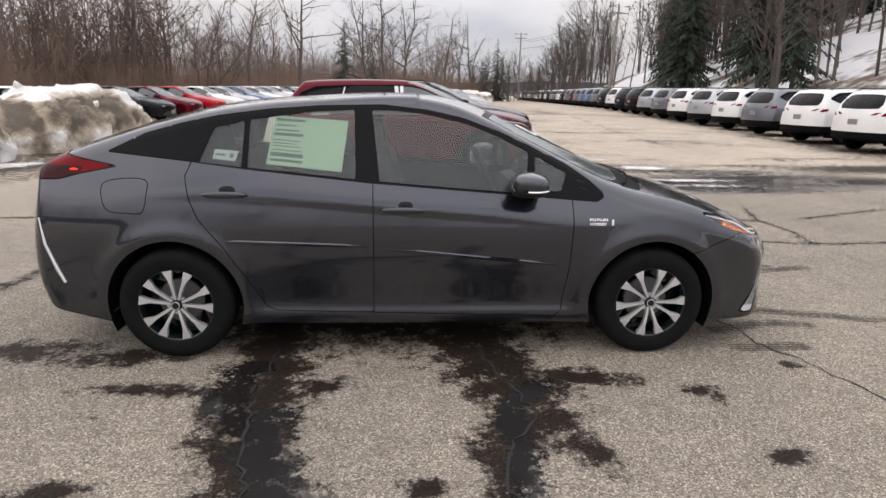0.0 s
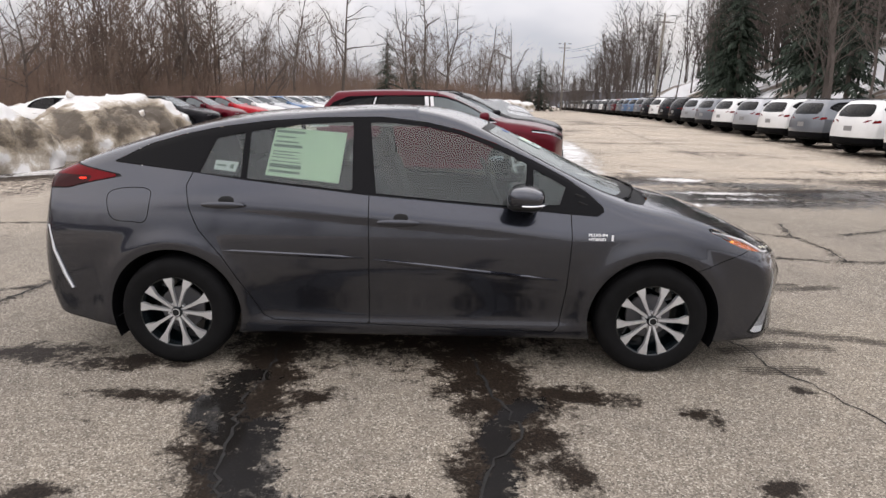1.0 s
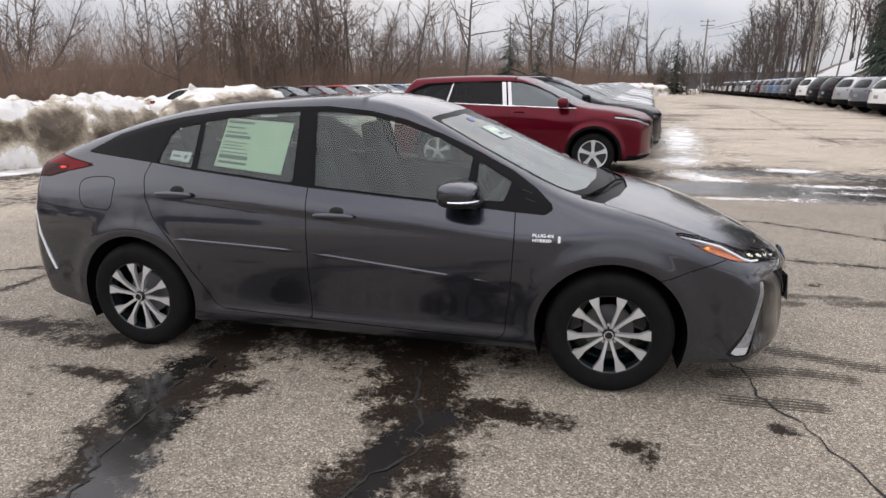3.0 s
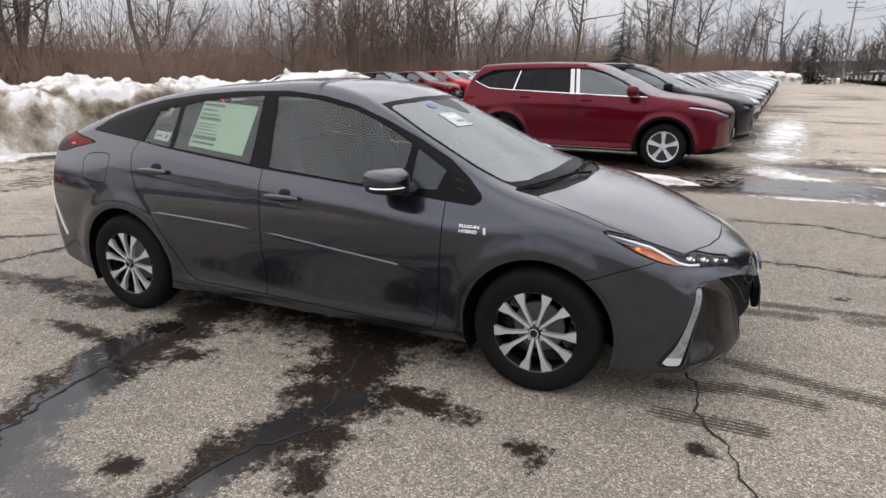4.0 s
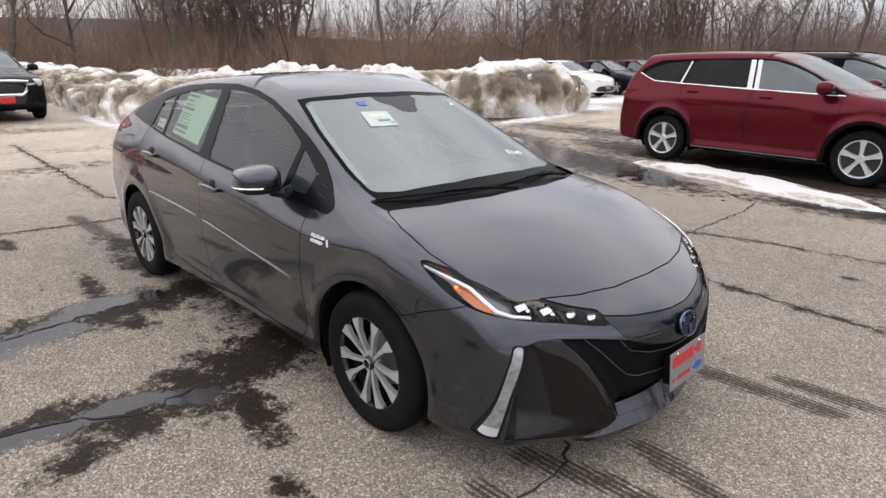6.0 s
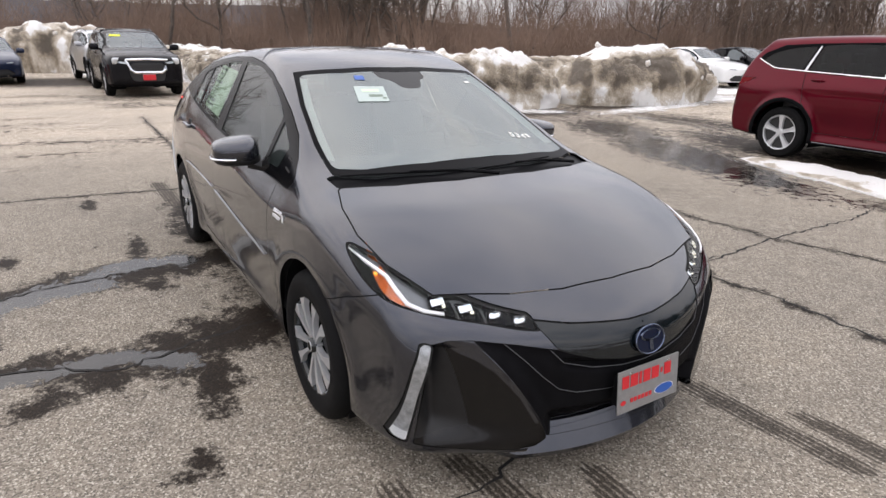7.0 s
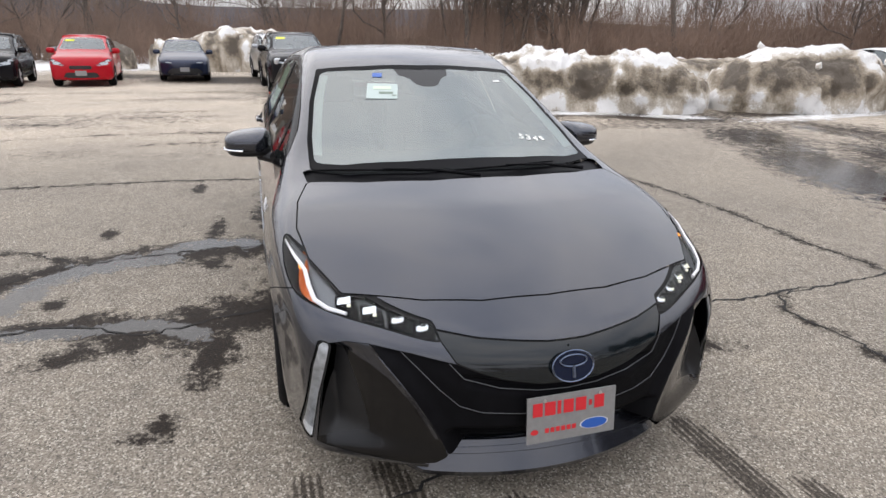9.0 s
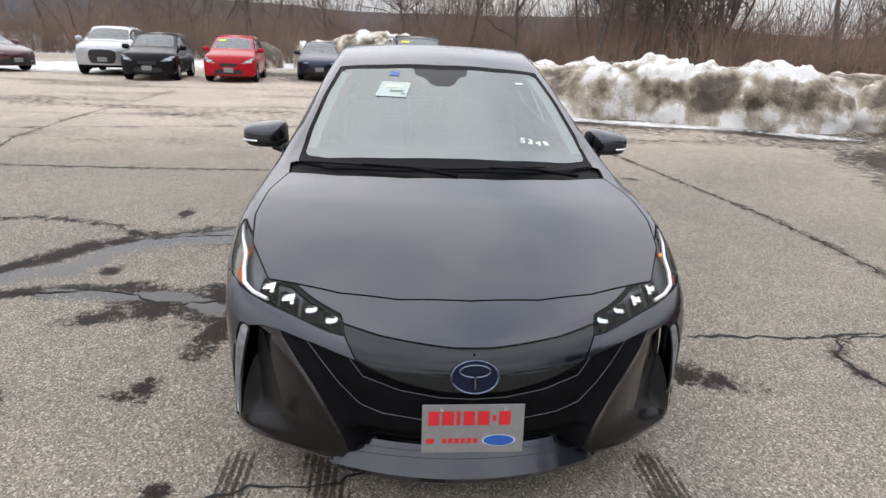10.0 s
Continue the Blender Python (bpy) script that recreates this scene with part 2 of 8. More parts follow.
def split(mesh, field):
    """Cuts a triangle mesh along field = 0: the part where it is below zero, and the part above."""
    v, tris = mesh
    if len(tris) == 0:
        return mesh, mesh
    s = field(v)
    s = np.where(np.abs(s) < 1e-6, 1e-6, s)
    neg = s[tris] < 0
    n = neg.sum(1)
    inside, outside = [tris[n == 3]], [tris[n == 0]]
    extra, base = [], len(v)
    for k, lone_neg in ((1, True), (2, False)):
        t = tris[n == k]
        if len(t) == 0:
            continue
        m = neg[n == k]
        lone = np.argmax(m if lone_neg else ~m, axis=1)
        r = np.arange(len(t))
        a, b, c = t[r, lone], t[r, (lone + 1) % 3], t[r, (lone + 2) % 3]
        for other in (b, c):
            w = (s[a] / (s[a] - s[other]))[:, None]
            extra.append(v[a] * (1 - w) + v[other] * w)
        ib = base + np.arange(len(t))
        ic = ib + len(t)
        base += 2 * len(t)
        one, two = np.stack([a, ib, ic], -1), np.concatenate([np.stack([ib, b, c], -1), np.stack([ib, c, ic], -1)])
        (inside if lone_neg else outside).append(one)
        (outside if lone_neg else inside).append(two)
    w = np.concatenate([v] + extra)
    # points shared by two cut triangles are joined
    key = np.round(w, 6)
    _, first, inv = np.unique(key, axis=0, return_index=True, return_inverse=True)
    inv = inv.ravel()
    return [compact(w[first], inv[np.concatenate(part)]) for part in (inside, outside)]


def islands(mesh):
    """The separate pieces of a triangle mesh; slivers are left out."""
    v, t = mesh
    mark = np.arange(len(v))
    while len(t):
        low = mark[t].min(1)
        fresh = mark.copy()
        for k in range(3):
            np.minimum.at(fresh, t[:, k], low)
        fresh = fresh[fresh]
        if (fresh == mark).all():
            break
        mark = fresh
    kinds = mark[t[:, 0]] if len(t) else np.array([])
    return [compact(v, t[kinds == k]) for k in np.unique(kinds) if (kinds == k).sum() > 12]


def polygon(points, axes, soft=0.0):
    """A field for split(): below zero inside a design outline, seen along one axis (x-z: from the side, y-z: from the front, x-y: from above)."""
    q = np.array(points, float)

    def field(v):
        c = np.stack([v[:, 0] if axes[0] == "x" else np.abs(v[:, 1]), v[:, 2] if axes[1] == "z" else np.abs(v[:, 1])], -1)
        best = np.full(len(c), 1e9)
        odd = np.zeros(len(c), bool)
        for a, b in zip(q, np.roll(q, -1, 0)):
            e, w = b - a, c - a
            t = np.clip((w @ e) / max(e @ e, 1e-12), 0, 1)
            best = np.minimum(best, np.linalg.norm(w - t[:, None] * e, axis=1))
            cross = (a[1] > c[:, 1]) != (b[1] > c[:, 1])
            with np.errstate(divide="ignore", invalid="ignore"):
                odd ^= cross & (c[:, 0] < (b[0] - a[0]) * (c[:, 1] - a[1]) / (b[1] - a[1] + 1e-15) + a[0])
        return np.where(odd, -best, best) + soft
    return field


def smooth_outline(points, n=4):
    """Rounds a closed design outline: a Catmull-Rom curve through its points."""
    p = np.array(points, float)
    a, b, c, d = np.roll(p, 1, 0), p, np.roll(p, -1, 0), np.roll(p, -2, 0)
    out = []
    for k in range(n):
        t = k / n
        out.append(0.5 * (2 * b + (c - a) * t + (2 * a - 5 * b + 4 * c - d) * t * t + (3 * b - a - 3 * c + d) * t ** 3))
    return np.stack(out, 1).reshape(-1, 2)


def both_sides(mesh):
    """Adds the mirror image; the two halves share their points on the middle line."""
    v, t = mesh
    mid = np.abs(v[:, 1]) < 1e-5
    other = np.where(mid, np.arange(len(v)), 0)
    other[~mid] = len(v) + np.arange((~mid).sum())
    return np.concatenate([v, v[~mid] * np.array([1, -1, 1])]), np.concatenate([t, other[t[:, ::-1]]])
HATCH = dict(
    profile=((-2.45, 0.99), (-2.2, 1.09), (-2.0, 1.172), (-1.75, 1.256), (-1.5, 1.33), (-1.25, 1.39), (-0.95, 1.436), (-0.6, 1.462), (-0.3, 1.48), (0.0, 1.478), (0.2, 1.455), (0.35, 1.415), (0.5, 1.355), (0.7, 1.267), (1.0, 1.13), (1.2, 1.04), (1.38, 0.98), (1.7, 0.90), (1.95, 0.81), (2.1, 0.74), (2.3, 0.63), (2.5, 0.51)),
    crown=((-2.2, 0.06), (-1.0, 0.07), (0.3, 0.07), (1.1, 0.06), (1.5, 0.02), (2.2, 0.02)),
    belt=((-2.2, 1.15), (-1.24, 1.10), (-0.28, 0.998), (0.48, 0.939), (1.0, 0.90), (1.5, 0.86), (2.2, 0.7)),
    plan=((-2.3, 0.86), (-2.0, 0.93), (-1.7, 0.972), (-1.35, 0.99), (-0.7, 0.995), (0.0, 1.0), (0.7, 0.998), (1.35, 0.99), (1.6, 0.98), (1.8, 0.955), (2.0, 0.905), (2.3, 0.78)),
    house_plan=((-2.3, 0.62), (-1.6, 0.72), (-1.2, 0.76), (-0.5, 0.795), (0.3, 0.81), (1.0, 0.81), (1.3, 0.83), (1.6, 0.85), (2.2, 0.9)),
    lean=0.52, rail=0.05, rail_front=0.05, half_width=0.877, barrel=0.48, waist=0.66, tuck=0.038, rocker=0.012, flare=0.012,
    shoulder=0.008, shoulder_line=((-2.0, 0.96), (-1.0, 0.93), (0.0, 0.86), (1.0, 0.80)), shoulder_at=-0.4,
    wheel_x=1.35, wheel_z=0.315, arch=0.37, floor=0.185, spine=1.5, spine_z=0.62,
    sweep_front=0.30, sweep_rear=0.25, nose=2.335, bow_front=0.5, bow_rear=0.33, nose_lean=2.0, nose_break=0.50, chin=0.25, chin_break=0.24, nose_round=0.045,
    tail=((0.1, -2.18), (0.25, -2.25), (0.45, -2.305), (0.7, -2.30), (0.95, -2.25), (1.1, -2.22), (1.3, -2.1)),
    lift_front=0.02, lift_rear=0.2,
)

# ---- mesh helpers ----
def thing(name, m, label, category, group="", kind=""):
    ob = new(name)
    ob.matrix_basis = m
    return tagged(ob, label, category, group, kind)


def put_mesh(name, v, faces, mat, parent=None, label="", smooth=True, normals=None):
    me = bpy.data.meshes.new(name)
    me.from_pydata(np.asarray(v, float).tolist(), [], np.asarray(faces).tolist() if not isinstance(faces, list) else faces)
    me.materials.append(mat)
    if smooth:
        me.shade_smooth()
    if normals is not None and not me.validate():
        me.normals_split_custom_set_from_vertices(np.asarray(normals, float).tolist())
    me.update()
    ob = new(name, me)
    ob.parent = parent
    if label:
        tagged(ob, label)
    return ob


def part(name, bm, mat, parent, label="", smooth=False, sharp=35):
    """Links a bmesh as one mesh object under a thing or a part."""
    bmesh.ops.recalc_face_normals(bm, faces=bm.faces)
    me = bpy.data.meshes.new(name)
    bm.to_mesh(me)
    bm.free()
    me.materials.append(mat)
    if smooth:
        me.shade_smooth()
        me.set_sharp_from_angle(angle=radians(sharp))
    ob = new(name, me)
    ob.parent = parent
    if label:
        tagged(ob, label)
    return ob


def box(bm, centre, size, bevel=0.0, turn=None, segments=2, taper=None):
    """A box, bevelled; taper squeezes its top in x and y."""
    r = bmesh.ops.create_cube(bm, size=1)
    vs = r["verts"]
    for v in vs:
        k = (taper if taper and v.co.z > 0 else (1, 1))
        v.co = Vector((v.co.x * size[0] * k[0], v.co.y * size[1] * k[1], v.co.z * size[2]))
    if bevel:
        es = list({e for v in vs for e in v.link_edges})
        g = bmesh.ops.bevel(bm, geom=es, offset=bevel, segments=segments, affect="EDGES", profile=0.6)
        vs = list({v for f in g["faces"] for v in f.verts} | {v for v in vs if v.is_valid})
    m = Matrix.Translation(centre) @ (turn.to_4x4() if turn else Matrix())
    bmesh.ops.transform(bm, matrix=m, verts=vs)
    return vs


def tube(bm, points, radii, sides=6, caps=True):
    """A round bar along points, with its radius at each."""
    rings = []
    pts = [Vector(p) for p in points]
    for i, p in enumerate(pts):
        way = (pts[min(i + 1, len(pts) - 1)] - pts[max(i - 1, 0)]).normalized()
        side = way.cross(Vector((0, 0, 1)) if abs(way.z) < 0.9 else Vector((1, 0, 0))).normalized()
        up = side.cross(way)
        r = radii[i] if isinstance(radii, (list, tuple)) else radii
        rings.append([bm.verts.new(p + (side * math.cos(a) + up * math.sin(a)) * r) for a in (2 * math.pi * k / sides for k in range(sides))])
    for a, b in zip(rings, rings[1:]):
        for k in range(sides):
            bm.faces.new((a[k], a[(k + 1) % sides], b[(k + 1) % sides], b[k]))
    if caps:
        bm.faces.new(rings[0][::-1])
        bm.faces.new(rings[-1])


def lathe(bm, profile, sides=48, axis="y", centre=(0, 0, 0)):
    """Turns (radius, along) points round an axis through centre; closed where the profile ends on the axis."""
    c = Vector(centre)
    rings = []
    for r, a in profile:
        ring = []
        for k in range(sides):
            t = 2 * math.pi * k / sides
            q = (r * math.cos(t), a, r * math.sin(t)) if axis == "y" else ((r * math.cos(t), r * math.sin(t), a) if axis == "z" else (a, r * math.cos(t), r * math.sin(t)))
            ring.append(bm.verts.new(c + Vector(q)))
        rings.append(ring)
    for a, b in zip(rings, rings[1:]):
        for k in range(sides):
            bm.faces.new((a[k], a[(k + 1) % sides], b[(k + 1) % sides], b[k]))
    return rings


def blob(bm, centre, half, power=2.6, n=20, turn=None):
    """A rounded block (superellipsoid)."""
    rows = []
    f = lambda c: math.copysign(abs(c) ** (2 / power), c)
    for i in range(n + 1):
        u = -math.pi / 2 + math.pi * i / n
        row = []
        for k in range(2 * n):
            w = math.pi * k / n
            q = Vector((half[0] * f(math.cos(u)) * f(math.cos(w)), half[1] * f(math.cos(u)) * f(math.sin(w)), half[2] * f(math.sin(u))))
            if turn:
                q = turn @ q
            row.append(bm.verts.new(Vector(centre) + q))
        rows.append(row)
    for a, b in zip(rows, rows[1:]):
        for k in range(2 * n):
            bm.faces.new((a[k], a[(k + 1) % (2 * n)], b[(k + 1) % (2 * n)], b[k]))
    bmesh.ops.remove_doubles(bm, verts=bm.verts, dist=1e-5)


def lettering(name, text, size, m, mat, parent, label="", depth=0.0015):
    """Words in the built-in font, as a mesh."""
    c = bpy.data.curves.new(name, "FONT")
    c.body, c.size, c.extrude, c.resolution_u, c.offset = text, size, depth, 2, 0.0009
    holder = bpy.data.objects.new(name, c)
    scene.collection.objects.link(holder)
    me = bpy.data.meshes.new_from_object(holder.evaluated_get(bpy.context.evaluated_depsgraph_get()))
    bpy.data.objects.remove(holder)
    me.materials.append(mat)
    ob = new(name, me)
    ob.parent = parent
    ob.matrix_basis = m
    if label:
        tagged(ob, label)
    return ob

# ---- ground: one sheet of old asphalt with damp cracks, puddles and old snow ----
def lie(x, y):
    """The height of the ground: level round the grey car, rising a little towards the far end of the lot."""
    return 0.012 * np.clip(np.asarray(y, float) - 8.0, 0.0, 40.0) + 0.0 * np.asarray(x, float)


def value_noise(x, y, seed=0):
    xi, yi = np.floor(x).astype(int), np.floor(y).astype(int)
    fx, fy = x - xi, y - yi
    fx, fy = fx * fx * (3 - 2 * fx), fy * fy * (3 - 2 * fy)

    def h(a, b):
        n = (a * 374761393 + b * 668265263 + seed * 974711) & 0xFFFFFFFF
        n = ((n ^ (n >> 13)) * 1274126177) & 0xFFFFFFFF
        return ((n ^ (n >> 16)) & 0xFFFF) / 65535.0
    return (h(xi, yi) * (1 - fx) + h(xi + 1, yi) * fx) * (1 - fy) + (h(xi, yi + 1) * (1 - fx) + h(xi + 1, yi + 1) * fx) * fy


def fbm(x, y, octaves=5, seed=0, rough=0.5):
    s, a, n = 0.0, 1.0, 0.0
    for k in range(octaves):
        s, n = s + a * value_noise(x * 2 ** k, y * 2 ** k, seed + k), n + a
        a *= rough
    return s / n


def near_line(x, y, pts):
    best = np.full(np.shape(x), 1e9)
    for (ax, ay), (bx, by) in zip(pts, pts[1:]):
        ex, ey = bx - ax, by - ay
        t = np.clip(((x - ax) * ex + (y - ay) * ey) / (ex * ex + ey * ey), 0, 1)
        best = np.minimum(best, np.hypot(x - ax - t * ex, y - ay - t * ey))
    return best


def oval(x, y, cx, cy, rx, ry, turn=0.0):
    c, s = math.cos(radians(turn)), math.sin(radians(turn))
    u, w = (x - cx) * c + (y - cy) * s, -(x - cx) * s + (y - cy) * c
    return np.clip(1.25 - np.hypot(u / rx, w / ry), 0, 1)


CRACKS = {
    "side_rear": ((-0.9, 0.6), (-0.87, 0.0), (-0.85, -0.52), (-0.82, -0.99), (-0.84, -1.25), (-0.81, -1.52), (-0.75, -1.85), (-0.68, -2.1), (-0.52, -2.4), (-0.1, -2.7), (0.3, -2.95), (0.6, -3.5)),
    "side_front": ((0.25, 0.2), (0.31, -0.55), (0.40, -1.02), (0.49, -1.30), (0.55, -1.58), (0.38, -1.80), (0.34, -2.1), (0.4, -2.6)),
    "front_corner": ((1.9, -0.1), (2.1, -0.48), (2.1, -0.75), (2.23, -0.98), (2.29, -1.2), (2.37, -1.45), (2.6, -1.9), (2.7, -2.6)),
    "front_left": ((0.99, 2.26), (1.2, 2.1), (1.6, 2.15), (2.2, 2.08), (2.9, 2.04), (3.6, 1.95), (4.2, 1.85), (5.06, 1.88), (6.5, 1.7)),
    "front_far": ((4.2, 1.85), (4.33, 2.4), (4.28, 3.0), (4.6, 3.9)),
    "long_left": ((-12.0, 2.0), (-7.0, 2.9), (-3.3, 3.24), (-1.69, 3.4), (-0.85, 3.42), (0.12, 3.36), (0.87, 3.38), (1.5, 3.54), (3.2, 3.7), (4.28, 3.0)),
    "cross": ((0.99, 2.26), (0.93, 2.8), (0.87, 3.38), (0.88, 3.94), (0.89, 4.67), (0.8, 5.3), (1.0, 6.2)),
    "nose_line": ((0.95, 1.36), (0.98, 2.0), (0.93, 2.61)),
    "rear_line": ((-3.47, -9.0), (-3.4, -5.06), (-3.34, -3.42), (-3.37, -1.83), (-3.1, 0.6), (-3.3, 2.8)),
    "rear_curl": ((-1.3, -5.2), (-1.14, -3.63), (-1.26, -3.23), (-1.05, -2.52), (-0.68, -2.1)),
    "diagonal": ((-3.4, -5.06), (-5.33, -5.72), (-7.96, -6.07), (-14.46, -6.43)),
    "rear_lane": ((-10.1, -0.18), (-6.55, -0.25), (-4.4, -0.3), (-3.1, 0.6)),
    "far_line": ((-6.1, -9.0), (-6.2, -6.7), (-7.2, -2.9), (-7.0, 0.0)),
    "far_line_two": ((-8.2, -10.0), (-8.3, -8.0), (-8.7, -2.7), (-9.0, 0.5)),
    "lane_right": ((5.0, 3.2), (7.5, 4.2), (11.0, 4.6), (16.0, 4.0)),
    "lane_far": ((7.6, 13.0), (7.9, 18.0), (8.4, 22.0), (10.0, 34.0)),
    "lane_cross": ((3.6, 9.4), (6.0, 10.2), (9.5, 10.6), (13.0, 10.4)),
    "lane_cross_far": ((4.5, 14.5), (7.5, 15.6), (11.5, 15.4)),
}


def axis_lines(lo, hi, fine, start, end):
    inner = list(np.arange(lo, hi, fine))
    out, step, p = [], fine, hi
    while p < end:
        out.append(p)
        step = min(step * 1.12, 0.5 if p < 30 else 60)
        p += step
    left, step, p = [], fine, lo
    while p > start:
        step = min(step * 1.12, 0.5 if p > -30 else 60)
        p -= step
        left.append(p)
    return np.array(left[::-1] + inner + out)


def build_ground():
    xs, ys = axis_lines(-4.0, 5.0, 0.065, -700, 700), axis_lines(-4.0, 4.0, 0.065, -300, 900)
    X, Y = np.meshgrid(xs, ys, indexing="ij")
    v = np.stack([X, Y, lie(X, Y)], -1).reshape(-1, 3)
    ny = len(ys)
    i, j = np.meshgrid(np.arange(len(xs) - 1), np.arange(ny - 1), indexing="ij")
    a = (i * ny + j).ravel()
    faces = np.stack([a, a + ny, a + ny + 1, a + 1], -1)
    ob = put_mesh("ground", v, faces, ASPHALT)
    tagged(ob, "cracked grey asphalt with damp stains and old snow", "ground", kind="structure")
    x, y = v[:, 0], v[:, 1]
    # damp spread round the cracks beside the car, which run on under it and behind it
    def spread(line, width):
        d = near_line(x, y, CRACKS[line])
        return np.clip(1.15 - d / width, 0, 1)
    wide_a = np.interp(y, (-2.9, -2.2, -1.7, -1.3, -0.9, -0.5), (0.18, 0.26, 0.34, 0.44, 0.36, 0.5))
    wide_b = np.interp(y, (-2.9, -2.2, -1.8, -1.3, -0.9, -0.5), (0.10, 0.16, 0.26, 0.42, 0.5, 0.55))
    damp = np.maximum(spread("side_rear", wide_a), spread("side_front", wide_b))
    # a broad dark oval below the middle of the car
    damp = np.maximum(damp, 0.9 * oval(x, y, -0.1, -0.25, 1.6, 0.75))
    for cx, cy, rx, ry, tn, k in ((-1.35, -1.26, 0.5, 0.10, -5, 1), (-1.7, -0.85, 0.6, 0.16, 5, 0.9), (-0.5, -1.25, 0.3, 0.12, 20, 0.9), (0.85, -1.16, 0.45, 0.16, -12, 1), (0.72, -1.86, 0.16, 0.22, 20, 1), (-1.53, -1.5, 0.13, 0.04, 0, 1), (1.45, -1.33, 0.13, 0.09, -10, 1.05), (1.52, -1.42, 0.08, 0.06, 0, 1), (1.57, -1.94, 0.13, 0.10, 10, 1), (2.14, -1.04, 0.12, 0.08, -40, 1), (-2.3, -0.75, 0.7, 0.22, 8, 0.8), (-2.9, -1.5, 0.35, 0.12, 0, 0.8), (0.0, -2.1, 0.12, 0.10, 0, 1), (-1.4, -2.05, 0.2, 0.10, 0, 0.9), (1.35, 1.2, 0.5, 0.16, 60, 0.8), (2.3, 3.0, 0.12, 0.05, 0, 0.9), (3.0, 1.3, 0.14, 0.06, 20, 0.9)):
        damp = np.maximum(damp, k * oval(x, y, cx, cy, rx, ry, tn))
    for line in ("rear_curl", "rear_line", "diagonal", "long_left", "front_left", "far_line", "far_line_two", "rear_lane", "lane_right", "lane_far", "lane_cross", "lane_cross_far", "front_far"):
        damp = np.maximum(damp, 0.62 * np.clip(1.1 - near_line(x, y, CRACKS[line]) / 0.14, 0, 1))
    # wet lane in front of the parked rows
    for cx, cy, rx, ry, tn, k in ((7.2, 6.7, 3.6, 1.25, -3, 1.15), (4.2, 6.2, 3.2, 1.1, 2, 1.15), (4.4, 8.4, 2.0, 1.0, 0, 1.0), (10.5, 8.6, 3.5, 0.9, 4, 1.05), (-2.2, 6.3, 2.8, 1.0, -20, 1.1), (-5.0, 7.6, 2.2, 1.2, -30, 0.95), (1.9, 5.6, 1.9, 0.55, 4, 1.0), (-2.6, 8.2, 2.6, 1.1, -25, 0.9), (-4.5, 10.0, 4.5, 1.2, 0, 0.8), (13.0, 13.5, 2.0, 6.0, -8, 0.8), (15.5, 30.0, 2.4, 16.0, -8, 0.75), (-8.0, 12.2, 1.4, 4.5, 0, 1.1), (-9.2, 4.8, 1.3, 3.5, -10, 0.95), (-7.9, 7.8, 1.2, 2.4, -20, 1.1), (-21.5, -1.0, 3.2, 5.0, 0, 1.15), (-24.0, -5.5, 3.0, 4.0, 0, 0.8), (0.6, 7.6, 2.8, 1.6, -5, 1.3), (2.5, 14.0, 2.6, 6.0, -7, 0.8), (8.0, 9.2, 2.6, 0.3, 5, 0.8)):
        damp = np.maximum(damp, k * oval(x, y, cx, cy, rx, ry, tn))
    streaks = np.clip((fbm(x * 0.22 + 3, y * 0.9, 5, 101) - 0.5) * 6, 0, 1) * step01(y, 4.2, 6.0) * step01(x, 0.5, 2.5) * (1 - step01(y, 40, 70))
    streaks = np.maximum(streaks, 0.9 * np.clip((fbm(x * 0.9 + 7, y * 0.22, 5, 103) - 0.52) * 6, 0, 1) * step01(-x, 3.5, 6.0))
    damp = np.maximum(damp, 0.62 * streaks)
    pool = np.zeros_like(x)
    for line, width in (((( -0.92, -1.0), (-0.98, -1.35), (-0.80, -1.6), (-0.70, -1.85), (-0.58, -2.05), (-0.40, -2.25)), 0.15), (((0.62, -1.25), (0.44, -1.5), (0.42, -1.8), (0.42, -2.0), (0.38, -2.3)), 0.10), (((-0.68, -2.15), (-0.55, -1.9), (-0.66, -1.5)), 0.09), (((0.3, -2.85), (0.08, -2.6), (-0.02, -2.35), (-0.3, -2.3)), 0.17)):
        pool = np.maximum(pool, np.clip(1.2 - near_line(x, y, line) / width, 0, 1))
    for cx, cy, rx, ry, tn in ((6.6, 6.6, 1.8, 0.42, -3), (8.6, 6.0, 1.6, 0.32, 0), (2.9, 5.75, 1.7, 0.26, 3), (-3.2, 8.4, 1.3, 0.25, -10), (-2.1, 6.3, 2.6, 0.8, -25), (-0.7, 5.7, 1.6, 0.45, -20), (-4.0, 7.4, 2.0, 0.5, -25), (8.0, 7.3, 1.8, 0.3, -4), (3.6, 6.4, 2.4, 0.7, 4), (5.6, 5.6, 2.6, 0.6, 2), (3.6, 8.0, 1.3, 0.5, 5), (6.0, 8.0, 2.2, 0.4, 4), (6.2, 7.6, 1.2, 0.2, 4), (1.0, 7.5, 1.6, 0.3, -5), (-5.2, 9.6, 1.6, 0.3, 0), (10.5, 7.2, 2.0, 0.25, 0)):
        pool = np.maximum(pool, oval(x, y, cx, cy, rx, ry, tn))
    # old snow lying thin on the lot; thin streaks at y 5 to 9 paint sky mirrored in the wet
    snow = np.zeros_like(x)
